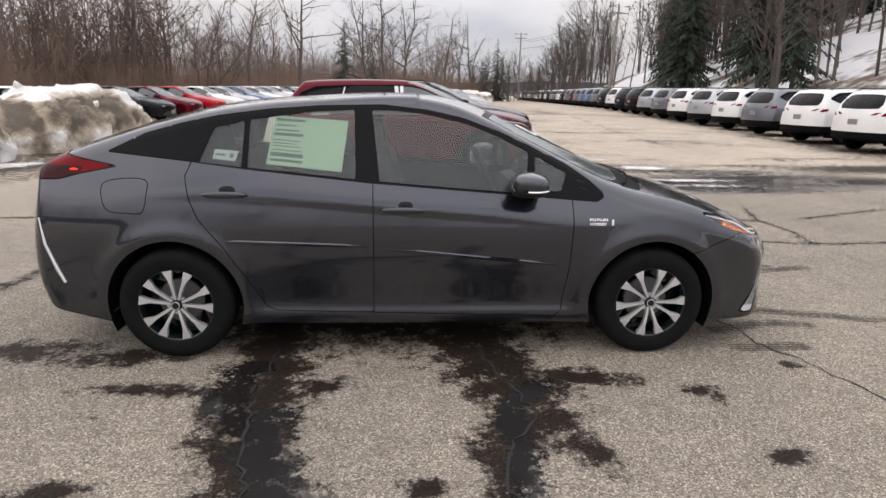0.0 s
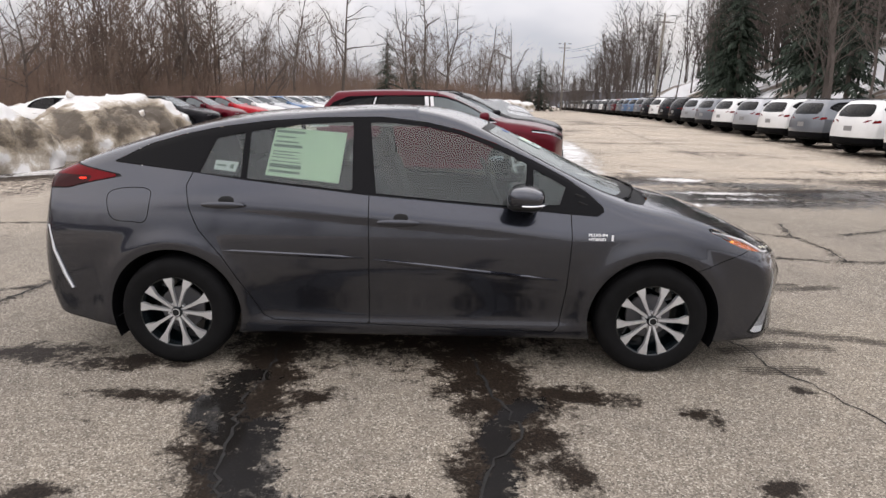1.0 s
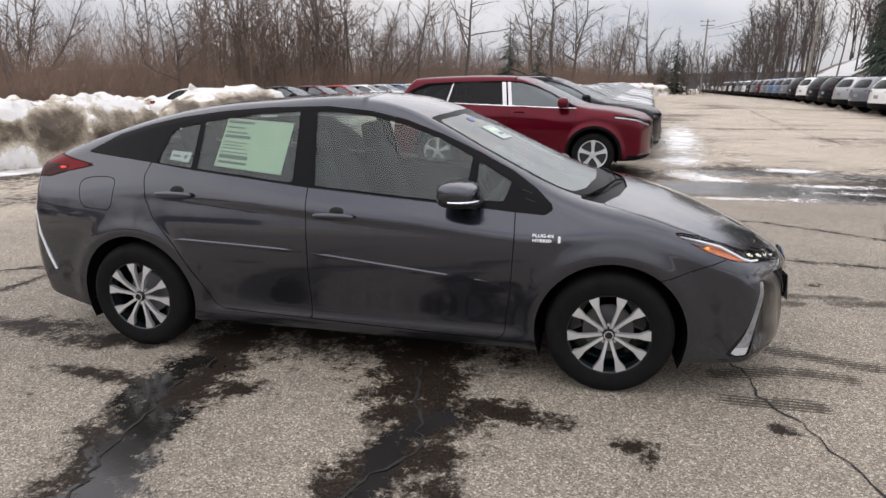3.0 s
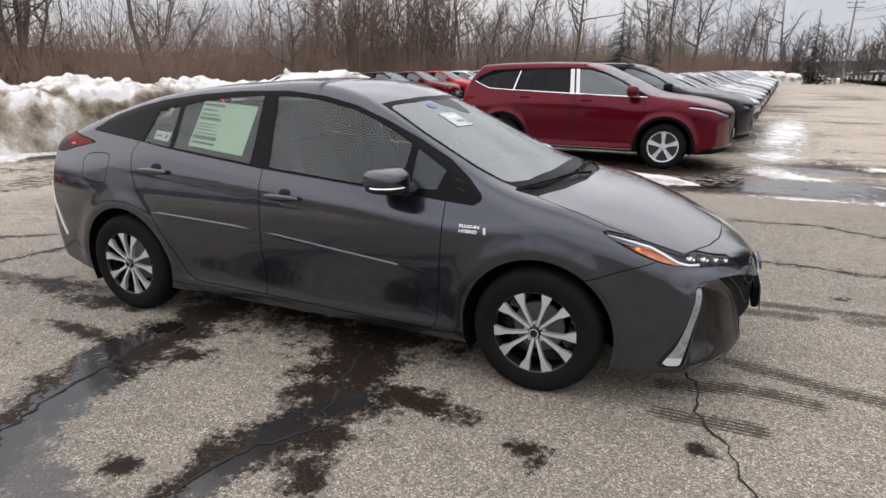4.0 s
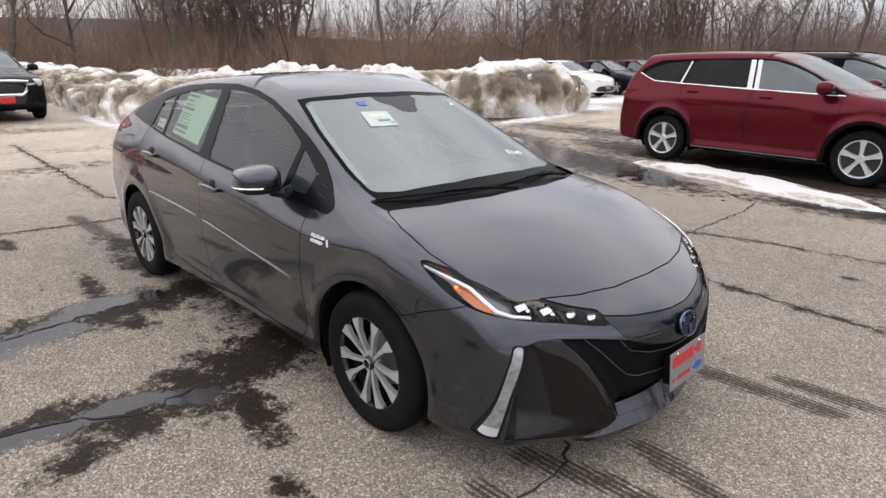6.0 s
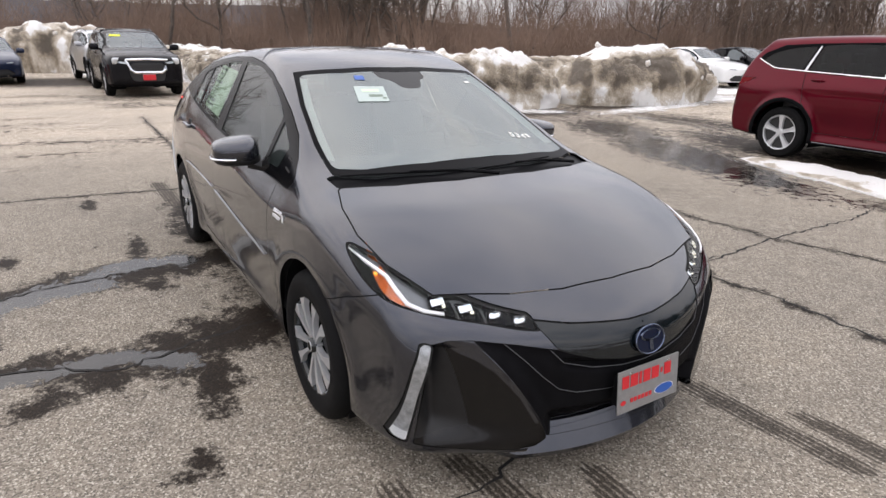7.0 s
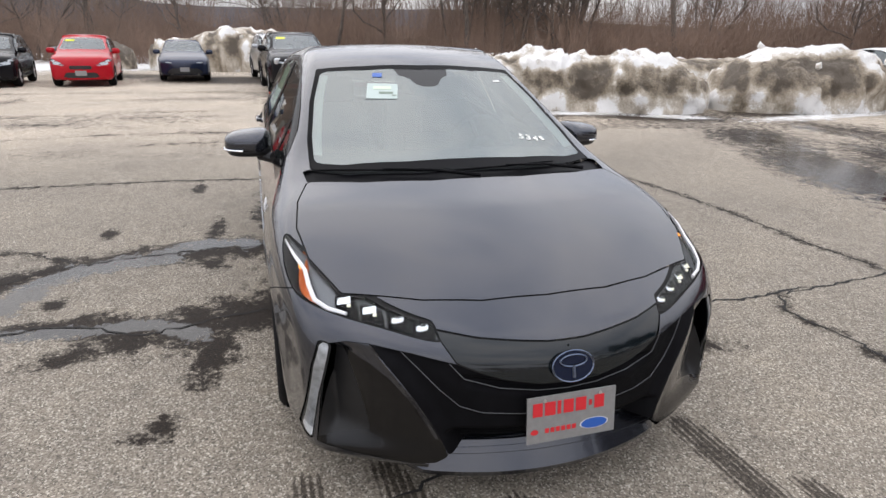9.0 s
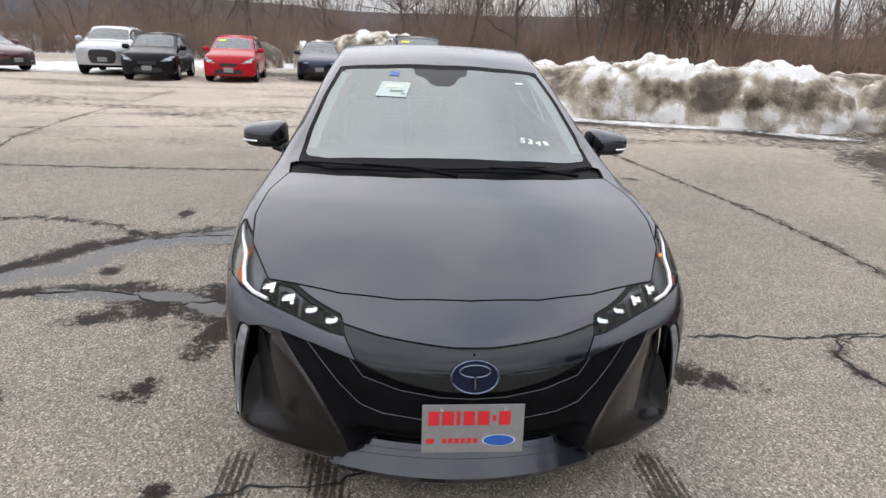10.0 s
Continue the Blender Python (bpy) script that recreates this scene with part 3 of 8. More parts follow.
    for cx, cy, rx, ry, tn, k in ((-0.1, 6.55, 1.5, 0.30, -8, 1.35), (3.9, 5.35, 1.6, 0.14, 3, 0.72), (4.6, 5.95, 1.5, 0.14, 5, 0.72), (5.2, 6.75, 1.4, 0.13, 4, 0.7), (4.6, 8.5, 1.5, 0.12, 8, 0.95), (3.6, 7.2, 0.9, 0.18, 12, 1.0), (-10.3, 3.6, 1.5, 0.75, -35, 1.3), (1.05, 6.15, 0.85, 0.34, -30, 1.35), (-1.1, 6.75, 0.5, 0.16, 0, 1.0), (3.3, 5.3, 1.3, 0.13, 10, 0.75), (3.0, 7.7, 0.5, 0.5, 0, 0.9), (3.2, 9.8, 0.6, 1.2, -10, 0.8), (3.9, 15.0, 0.7, 7.0, -7, 0.75), (3.9, 9.9, 1.2, 0.10, 15, 0.75), (4.5, 12.2, 1.4, 0.10, 10, 0.7), (-8.6, 15.4, 1.6, 1.6, 0, 1.0), (-9.8, 19.0, 2.0, 4.0, -7, 0.95), (-17.5, 30.0, 6.5, 14.0, -7, 0.9), (-26.2, -14.2, 5.6, 5.0, 10, 1.35), (-33.0, -10.0, 6.0, 9.0, 0, 1.0), (-26.5, 1.5, 5.0, 2.6, 0, 1.0), (16.4, 18.5, 0.6, 5.0, -8, 0.9), (19.0, 40.0, 0.9, 22.0, -8, 0.85), (13.5, 14.2, 0.9, 0.20, 0, 0.85), (14.0, 17.4, 0.9, 0.2, 0, 0.85), (14.4, 20.4, 1.0, 0.2, 0, 0.85), (-21.5, 3.2, 4.0, 0.9, 0, 1.1), (-10.5, 2.8, 1.6, 0.45, 20, 1.1), (-9.2, 5.6, 0.5, 2.4, -14, 1.1), (-7.9, 8.2, 0.45, 0.9, -25, 1.0), (-7.2, 11.8, 0.5, 3.0, 8, 1.0), (-13.5, 2.4, 3.0, 0.5, -3, 1.0)):
        snow = np.maximum(snow, k * oval(x, y, cx, cy, rx, ry, tn))
    snow = np.maximum(snow, step01(-x + 0.2 * y, 34, 38)) 
    snow = np.maximum(snow, step01(x - 0.10 * y, 16.6, 18.2))
    # tyre prints that lead away from the car
    tread = np.zeros_like(x)
    for line, width in ((((2.02, 0.74), (2.75, 0.80)), 0.11), (((3.0, 0.84), (3.5, 0.95)), 0.10), (((1.95, -0.52), (2.3, -0.40), (2.62, -0.43)), 0.10), (((1.95, -0.80), (2.36, -0.79)), 0.09), (((2.26, -0.10), (2.63, -0.20), (3.4, -0.42)), 0.10), (((2.45, 0.95), (3.2, 1.0)), 0.08), (((-2.2, -0.75), (-3.6, -0.8)), 0.12)):
        tread = np.maximum(tread, np.clip(1.25 - near_line(x, y, line) / width, 0, 1))
    # the asphalt grows paler beyond y of 3 and behind x of -3
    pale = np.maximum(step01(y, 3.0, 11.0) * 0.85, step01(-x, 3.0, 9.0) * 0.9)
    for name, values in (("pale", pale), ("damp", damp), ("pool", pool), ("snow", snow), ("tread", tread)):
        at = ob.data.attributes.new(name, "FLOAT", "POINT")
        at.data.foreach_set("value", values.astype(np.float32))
    return ob


def asphalt():
    m = bpy.data.materials.new("old_asphalt")
    m.use_nodes = True
    n, l = m.node_tree.nodes, m.node_tree.links
    p = n["Principled BSDF"]
    at = n.new("ShaderNodeTexCoord")

    def noise_at(scale, detail=4.0, rough=0.55):
        k = n.new("ShaderNodeTexNoise")
        k.inputs["Scale"].default_value, k.inputs["Detail"].default_value, k.inputs["Roughness"].default_value = scale, detail, rough
        l.new(at.outputs["Object"], k.inputs["Vector"])
        return k.outputs["Fac"]

    def maths(op, a, b=None, c=None, clamp=False):
        k = n.new("ShaderNodeMath")
        k.operation, k.use_clamp = op, clamp
        for s, val in zip(k.inputs, (a, b, c)):
            if val is not None:
                if isinstance(val, (int, float)):
                    s.default_value = val
                else:
                    l.new(val, s)
        return k.outputs["Value"]

    def ramp(fac, *stops):
        k = n.new("ShaderNodeValToRGB")
        e = k.color_ramp.elements
        while len(e) < len(stops):
            e.new(0.5)
        for el, (pos, col) in zip(e, stops):
            el.position, el.color = pos, (*col, 1)
        l.new(fac, k.inputs["Fac"])
        return k.outputs["Color"]

    def mix(fac, a, b):
        k = n.new("ShaderNodeMix")
        k.data_type = "RGBA"
        l.new(fac, k.inputs["Factor"])
        for s, val in ((k.inputs[6], a), (k.inputs[7], b)):
            if isinstance(val, tuple):
                s.default_value = (*val, 1)
            else:
                l.new(val, s)
        return k.outputs[2]

    def attribute(name):
        k = n.new("ShaderNodeAttribute")
        k.attribute_name = name
        return k.outputs["Fac"]

    stones = n.new("ShaderNodeTexVoronoi")
    stones.inputs["Scale"].default_value = 150.0
    l.new(at.outputs["Object"], stones.inputs["Vector"])
    tone = n.new("ShaderNodeSeparateColor")
    l.new(stones.outputs["Color"], tone.inputs["Color"])
    grit = ramp(tone.outputs["Red"], (0.0, (0.115, 0.102, 0.085)), (0.45, (0.254, 0.222, 0.181)), (0.82, (0.325, 0.29, 0.24)), (0.985, (0.56, 0.515, 0.445)))
    patches = ramp(maths("MULTIPLY_ADD", noise_at(7.0, 6.0), 0.4, maths("MULTIPLY", noise_at(0.55, 5.0), 0.6)), (0.30, (0.72, 0.72, 0.73)), (0.52, (0.98, 0.97, 0.96)), (0.75, (1.22, 1.19, 1.14)))
    base = n.new("ShaderNodeMix")
    base.data_type, base.blend_type = "RGBA", "MULTIPLY"
    base.inputs["Factor"].default_value = 1.0
    l.new(grit, base.inputs[6])
    l.new(patches, base.inputs[7])
    paler = n.new("ShaderNodeMix")
    paler.data_type, paler.blend_type = "RGBA", "MULTIPLY"
    paler.inputs[7].default_value = (1.88, 1.84, 1.82, 1)
    paler.clamp_result = False
    l.new(attribute("pale"), paler.inputs["Factor"])
    l.new(base.outputs[2], paler.inputs[6])
    dry = paler.outputs[2]
    ragged = maths("ADD", maths("MULTIPLY", noise_at(6.5, 10.0, 0.74), 2.6), -1.3)
    fine = maths("ADD", maths("MULTIPLY", noise_at(34.0, 6.0, 0.8), 1.5), -0.75)
    edge = maths("ADD", ragged, fine)

    def mask(value, lo, hi, wobble=1.0):
        s = maths("MULTIPLY_ADD", edge, wobble, value)
        return maths("DIVIDE", maths("SUBTRACT", s, lo), hi - lo, clamp=True)
    present = maths("GREATER_THAN", attribute("damp"), 0.02)
    damp = maths("MULTIPLY", mask(attribute("damp"), 0.40, 0.74), present)
    tracks = n.new("ShaderNodeTexWave")
    tracks.bands_direction = "Y"
    tracks.inputs["Scale"].default_value, tracks.inputs["Distortion"].default_value, tracks.inputs["Detail"].default_value, tracks.inputs["Detail Scale"].default_value = 11.0, 1.2, 2.0, 4.0
    l.new(at.outputs["Object"], tracks.inputs["Vector"])
    tread = maths("MULTIPLY", mask(maths("MULTIPLY", attribute("tread"), maths("MULTIPLY_ADD", tracks.outputs["Fac"], 0.5, 0.6)), 0.45, 0.7, 0.5), maths("GREATER_THAN", attribute("tread"), 0.02))
    damp = maths("MAXIMUM", damp, maths("MULTIPLY", tread, 0.8))
    pool = maths("MULTIPLY", mask(attribute("pool"), 0.46, 0.56, 1.25), maths("GREATER_THAN", attribute("pool"), 0.02))
    snow = maths("MULTIPLY", mask(attribute("snow"), 0.40, 0.52, 0.9), maths("GREATER_THAN", attribute("snow"), 0.02))
    wet = n.new("ShaderNodeMix")
    wet.data_type, wet.blend_type = "RGBA", "MULTIPLY"
    wet.inputs["Factor"].default_value = 1.0
    l.new(dry, wet.inputs[6])
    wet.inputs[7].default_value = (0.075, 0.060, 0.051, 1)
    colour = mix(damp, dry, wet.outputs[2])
    colour = mix(maths("MULTIPLY", pool, 0.8), colour, (0.013, 0.0125, 0.012))
    # one pale colour for old snow and for the painted sky glints
    snow_glint = ramp(noise_at(2.2, 8.0, 0.65), (0.3, (0.45, 0.42, 0.38)), (0.6, (0.88, 0.88, 0.88)))
    colour = mix(snow, colour, snow_glint)
    l.new(colour, p.inputs["Base Color"])
    rough = maths("MULTIPLY_ADD", damp, -0.26, 0.88)
    rough = maths("MULTIPLY_ADD", pool, -0.56, rough)
    rough = maths("MAXIMUM", rough, maths("MULTIPLY", snow, 0.7))
    l.new(maths("MAXIMUM", rough, 0.05), p.inputs["Roughness"])
    l.new(maths("MULTIPLY_ADD", pool, 0.36, maths("MULTIPLY_ADD", damp, -0.12, 0.26)), p.inputs["Specular IOR Level"])
    height = maths("MULTIPLY_ADD", tone.outputs["Green"], 0.35, maths("ADD", maths("MULTIPLY", noise_at(60.0, 4.0), 0.5), maths("MULTIPLY", snow, 3.0)))
    rel = n.new("ShaderNodeBump")
    rel.inputs["Distance"].default_value = 0.006
    l.new(maths("SUBTRACT", maths("SUBTRACT", 0.75, maths("MULTIPLY", damp, 0.1)), maths("MULTIPLY", pool, 0.48), clamp=True), rel.inputs["Strength"])
    l.new(height, rel.inputs["Height"])
    l.new(rel.outputs["Normal"], p.inputs["Normal"])
    return m


ASPHALT = asphalt()
build_ground()
CRACK = material("crack_filling", (0.018, 0.017, 0.016), 0.9, vary=0.4, scale=30)
rng = random.Random(4)


def crack_ribbon(line, width):
    """A thin jagged strip of dark filling, laid just over the asphalt."""
    pts = []
    for (ax, ay), (bx, by) in zip(line, line[1:]):
        n = max(2, int(math.hypot(bx - ax, by - ay) / 0.05))
        n = min(n, 60)
        for k in range(n):
            t = k / n
            pts.append((ax + (bx - ax) * t + rng.uniform(-0.02, 0.02), ay + (by - ay) * t + rng.uniform(-0.02, 0.02)))
    v, f = [], []
    for i, (x, y) in enumerate(pts):
        qx, qy = pts[min(i + 1, len(pts) - 1)]
        px, py = pts[max(i - 1, 0)]
        d = max(math.hypot(qx - px, qy - py), 1e-6)
        nx, ny = -(qy - py) / d, (qx - px) / d
        w = width * rng.uniform(0.25, 1.1) * (0.2 if i in (0, len(pts) - 1) else 1)
        z = float(lie(x, y)) + 0.003
        v += [(x + nx * w, y + ny * w, z), (x - nx * w, y - ny * w, z)]
    f = [(2 * i, 2 * i + 1, 2 * i + 3, 2 * i + 2) for i in range(len(pts) - 1)]
    return tagged(put_mesh("crack", v, f, CRACK, smooth=False), "dark crack in the asphalt", "crack", "cracks in the asphalt", "structure")


for key, line in CRACKS.items():
    crack_ribbon(line, 0.009 if key in ("side_rear", "side_front", "front_corner", "rear_curl") else (0.012 if key in ("front_left", "front_far", "long_left", "cross") else 0.016))

# ---- the grey hatchback ----
SMOKED_LENS = material("smoked_lens", (0.03, 0.001, 0.002), 0.12, spec=0.15)


def sided(field, limit):
    return lambda v: np.maximum(field(v), limit(v))


def disc(cx, cz, r, inner=0.40):
    return lambda v: np.maximum(np.hypot(v[:, 0] - cx, v[:, 2] - cz) - r, inner - np.abs(v[:, 1]))


class Panels:
    """Cuts panels out of a body, leaving dark gaps between them."""

    def __init__(self, spec, nu, nv):
        self.spec, self.rest, self.gaps = spec, body_half(spec, nu, nv), []

    def drop(self, field):
        self.rest = split(self.rest, field)[1]

    def take(self, field, gap=0.0, source=None):
        inner, outer = split(source or self.rest, lambda v: field(v) + gap)
        if gap:
            ring, outer = split(outer, lambda v: field(v) - gap)
            self.gaps.append(ring)
        if source is None:
            self.rest = outer
            return inner
        return inner, outer

    def link(self, name, mesh, mat, parent, label="", sink=0.0, shape=None, sides=2, level=False):
        v, t = mesh
        if len(t) == 0:
            return None
        n = body_normal(self.spec, v)
        w = v - n * sink
        if shape is not None:
            if level:
                n = n * np.array([1, 1, 0.0])
                n = n / np.maximum(np.linalg.norm(n, axis=1, keepdims=True), 0.3)
            w, n = w - shape(v)[:, None] * n, None
        if sides == 2:
            w[np.abs(v[:, 1]) < 1e-5, 1] = 0.0
            n = None if n is None else np.concatenate([n, n[np.abs(w[:, 1]) >= 1e-5] * np.array([1, -1, 1])])
            w, t = both_sides((w, t))
        elif sides == -1:
            w, t, n = w * np.array([1, -1, 1]), t[:, ::-1], None if n is None else n * np.array([1, -1, 1])
        return put_mesh(name, w, t, mat, parent, label, normals=n)


def alloy_wheel(parent, x, side, spec_r=0.318, width=0.2, face=0.865, rim=0.212, spokes=5, pair=14.5, spin=0.0):
    """A tyre with a machined five-pair-spoke wheel; side is -1 on the right."""
    hub = new("wheel")
    hub.parent = parent
    hub.location = (x, side * (face - width / 2), spec_r - 0.003)
    hub.rotation_euler = (0, 0, 0 if side < 0 else math.pi)
    h = width / 2
    R = spec_r
    bm = bmesh.new()
    lathe(bm, [(rim - 0.012, -h + 0.012), (rim + 0.004, -h + 0.002), (rim + 0.02, -h - 0.002), (rim + 0.05, -h - 0.006), (R - 0.035, -h - 0.004), (R - 0.012, -h + 0.012), (R - 0.002, -h + 0.035), (R, -h + 0.05), (R - 0.006, -h + 0.052), (R - 0.006, -h + 0.06), (R, -h + 0.062), (R, -0.005), (R - 0.006, -0.004), (R - 0.006, 0.004), (R, 0.005), (R, h - 0.06), (R - 0.012, h - 0.012), (rim + 0.03, h), (rim - 0.01, h - 0.01)], 64)
    part("tyre", bm, RUBBER, hub, "black rubber tyre", smooth=True)
    bm = bmesh.new()
    lathe(bm, [(rim - 0.004, -h + 0.006), (rim - 0.012, -h + 0.010), (rim - 0.02, -h + 0.03), (rim - 0.025, 0.06), (0.02, 0.07)], 56)
    part("rim", bm, BLACK_GLOSS, hub, "black wheel barrel", smooth=True)
    bm = bmesh.new()
    lathe(bm, [(0.0, 0.0), (0.125, 0.0), (0.13, 0.01)], 40)
    part("brake_disc", bm, CREASE, hub, "grey brake disc")
    bm = bmesh.new()
    lathe(bm, [(0.0, -h + 0.0), (0.024, -h - 0.001), (0.030, -h + 0.006), (0.034, -h + 0.03)], 24)
    part("hub_cap", bm, BLACK_GLOSS, hub, "black centre cap", smooth=True)
    bm = bmesh.new()
    lathe(bm, [(0.019, -h - 0.0025), (0.023, -h - 0.0025), (0.024, -h + 0.001)], 24)
    part("cap_ring", bm, SILVER, hub)
    for k in range(spokes):
        for sgn in (-1, 1):
            a0 = 2 * math.pi * k / spokes + math.pi / 2 + spin
            bm = bmesh.new()
            # each arm: along r, its middle angle, its half width, its height
            rows = [(0.03, 16, 0.008, 0.016), (0.06, 14.5, 0.0078, 0.012), (0.11, pair, 0.0090, 0.006), (0.148, pair + 0.6, 0.0115, 0.004), (0.168, pair + 1.2, 0.019, 0.004), (rim - 0.010, pair + 2.0, 0.028, 0.006)]
            prev = None
            for r, deg, w, dep in rows:
                a = a0 + sgn * radians(deg)
                rad, tan = Vector((math.cos(a), 0, math.sin(a))), Vector((-math.sin(a), 0, math.cos(a)))
                y = -h + dep
                ring = [bm.verts.new(rad * r + tan * s + Vector((0, yy, 0))) for s, yy in ((-w, y + 0.022), (-w * 0.93, y), (w * 0.93, y), (w, y + 0.022))]
                if prev:
                    for i in range(3):
                        bm.faces.new((prev[i], prev[i + 1], ring[i + 1], ring[i]))
                prev = ring
            part("spoke", bm, SILVER, hub, smooth=True, sharp=30)
    for k in range(5):
        a = 2 * math.pi * k / 5 + math.pi / 2 + math.pi / 5 + spin
        bm = bmesh.new()
        lathe(bm, [(0.0, -h + 0.018), (0.007, -h + 0.018), (0.008, -h + 0.04)], 8, centre=(0.048 * math.cos(a), 0, 0.048 * math.sin(a)))
        part("wheel_nut", bm, SILVER, hub)
    return hub


def arch_liner(parent, x, z, r, y_out, y_in, side, mat=None):
    v, f = [], []
    n = 28
    for k in range(n + 1):
        a = radians(-25) + radians(230) * k / n
        for y in (y_out, y_in):
            v.append((x + r * math.cos(a), side * y, z + r * math.sin(a)))
        v.append((x, side * y_in, z))
    for k in range(n):
        f += [(3 * k, 3 * k + 1, 3 * k + 4, 3 * k + 3), (3 * k + 1, 3 * k + 2, 3 * k + 5, 3 * k + 4)]
    return put_mesh("wheel_arch", v, f, mat or BLACK_MATT, parent, "dark wheel arch liner")


def seat(parent, x, y, mats=(None,), wide=0.5, high=0.62):
    bm = bmesh.new()
    box(bm, (x, y, 0.52), (0.52, wide, 0.16), 0.05, Euler((0, radians(-6), 0)).to_matrix())
    s = part("seat_cushion", bm, CLOTH, parent, "dark grey cloth seat", smooth=True)
    bm = bmesh.new()
    box(bm, (x - 0.34, y, 0.83), (0.15, wide * 0.94, high), 0.055, Euler((0, radians(-18), 0)).to_matrix(), taper=(0.75, 0.78))
    part("seat_back", bm, CLOTH, parent, smooth=True)
    bm = bmesh.new()
    box(bm, (x - 0.46, y, 1.20), (0.10, 0.25, 0.17), 0.04, Euler((0, radians(-12), 0)).to_matrix())
    tube(bm, [(x - 0.42, y - 0.06, 1.05), (x - 0.45, y - 0.06, 1.16)], 0.007)
    tube(bm, [(x - 0.42, y + 0.06, 1.05), (x - 0.45, y + 0.06, 1.16)], 0.007)
    part("headrest", bm, CLOTH, parent, smooth=True)


def on_body(spec, x, z, side=-1):
    """The point of the body's side at x, z."""
    lo, hi = 0.2, 1.2
    for _ in range(40):
        mid = (lo + hi) / 2
        if body_field(spec, np.array([x, mid, z])) > 0:
            hi = mid
        else:
            lo = mid
    return Vector((x, side * hi, z))


def on_front(spec, y, z):
    lo, hi = 1.0, 2.9
    for _ in range(40):
        mid = (lo + hi) / 2
        if body_field(spec, np.array([mid, y, z])) > 0:
            hi = mid
        else:
            lo = mid
    return Vector((hi, y, z))


def on_top(spec, x, y):
    lo, hi = 0.4, 2.2
    for _ in range(40):
        mid = (lo + hi) / 2
        if body_field(spec, np.array([x, y, mid])) > 0:
            hi = mid
        else:
            lo = mid
    return Vector((x, y, hi))


def face_frame(spec, p, lift=0.002):
    """A pose at a point of the body: z out of the surface, x level."""
    n = Vector(body_normal(spec, np.array(p)))
    xa = Vector((0, 0, 1)).cross(n).normalized()
    ya = n.cross(xa)
    m = Matrix((xa, ya, n)).transposed().to_4x4()
    return Matrix.Translation(Vector(p) + n * lift) @ m


def grey_hatchback():
    S = HATCH
    car = thing("hatchback_car", pose(0, 0, 0), "dark grey metallic plug-in hybrid hatchback parked on cracked asphalt", "car")
    P = Panels(S, 440, 200)
    for wx in (S["wheel_x"], -S["wheel_x"]):
        P.drop(disc(wx, S["wheel_z"], S["arch"]))
        for side in (-1, 1):
            arch_liner(car, wx, S["wheel_z"], S["arch"] + 0.004, 0.845, 0.52, side)
    # side glass and its black surround
    surround = [(-1.70, 1.148), (-1.5, 1.247), (-1.3, 1.305), (-1.1, 1.347), (-0.85, 1.381), (-0.55, 1.405), (-0.2, 1.413), (0.05, 1.388), (0.25, 1.346), (0.45, 1.276), (0.65, 1.191), (0.84, 1.098), (0.96, 1.02), (1.04, 0.95), (1.045, 0.925), (1.01, 0.9), (0.863, 0.909), (0.48, 0.94), (-0.28, 0.998), (-0.94, 1.066), (-1.24, 1.103)]
    dlo = P.take(polygon(surround, "xz"), 0.0015)
    panes = dict(front_window=[(-0.215, 1.006), (0.2, 0.973), (0.60, 0.945), (0.625, 1.165), (0.45, 1.25), (0.25, 1.322), (0.05, 1.362), (-0.12, 1.380), (-0.262, 1.384)],
                 vent_window=[(0.655, 0.96), (0.80, 0.955), (0.835, 1.05), (0.66, 1.145)],
                 rear_window=[(-0.93, 1.075), (-0.345, 1.017), (-0.36, 1.384), (-0.6, 1.37), (-0.93, 1.325)],
                 quarter_window=[(-1.195, 1.10), (-0.965, 1.078), (-0.962, 1.318), (-1.12, 1.283)])
    for name, pts in panes.items():
        inner, dlo = P.take(polygon(pts, "xz"), source=dlo)
        for side in (1, -1):
            glass = P.link(name, inner, GLASS, car, "grey-green side glass", sink=0.004, sides=side)
            glass.visible_shadow = False
    for side in (1, -1):
        P.link("window_surround", dlo, SURROUND, car, "gloss black window surround", sides=side)
    # windshield, with its black band, and the cowl behind the bonnet
    ws = P.take(sided(polygon([(1.36, -0.2), (1.335, 0.25), (1.27, 0.52), (1.175, 0.665), (0.94, 0.652), (0.65, 0.607), (0.37, 0.54), (0.42, 0.3), (0.445, 0), (0.445, -0.2)], "xy"), lambda v: 0.7 - v[:, 2]), 0.0025)
    clear, band = P.take(polygon([(1.27, -0.2), (1.255, 0.25), (1.20, 0.53), (1.14, 0.632), (1.10, 0.642), (0.93, 0.630), (0.65, 0.586), (0.43, 0.530), (0.415, 0.50), (0.465, 0.3), (0.49, 0.0), (0.49, -0.2)], "xy"), source=ws)
    patch, clear = P.take(polygon([(0.40, -0.2), (0.40, 0.16), (0.545, 0.135), (0.585, 0.085), (0.645, 0.06), (0.665, 0.03), (0.665, -0.2)], "xy"), source=clear)
    P.link("sensor_patch", patch, BLACK_TRIM, car, "dark dotted patch round the windshield camera", sink=0.001)
    glass = P.link("windshield", clear, WINDSHIELD, car, "clear windshield mirroring the pale sky")
    glass.visible_shadow = False
    P.link("windshield_band", band, BLACK_BAND, car, "black edge band of the windshield")
    cowl = P.take(sided(polygon([(1.44, -0.2), (1.43, 0.2), (1.375, 0.477), (1.285, 0.69), (1.18, 0.70), (1.18, 0.64), (1.3, -0.2)], "xy"), lambda v: 0.7 - v[:, 2]), 0.0)
    P.link("cowl", cowl, BLACK_BAND, car, "black plastic cowl below the windshield", sink=0.012)
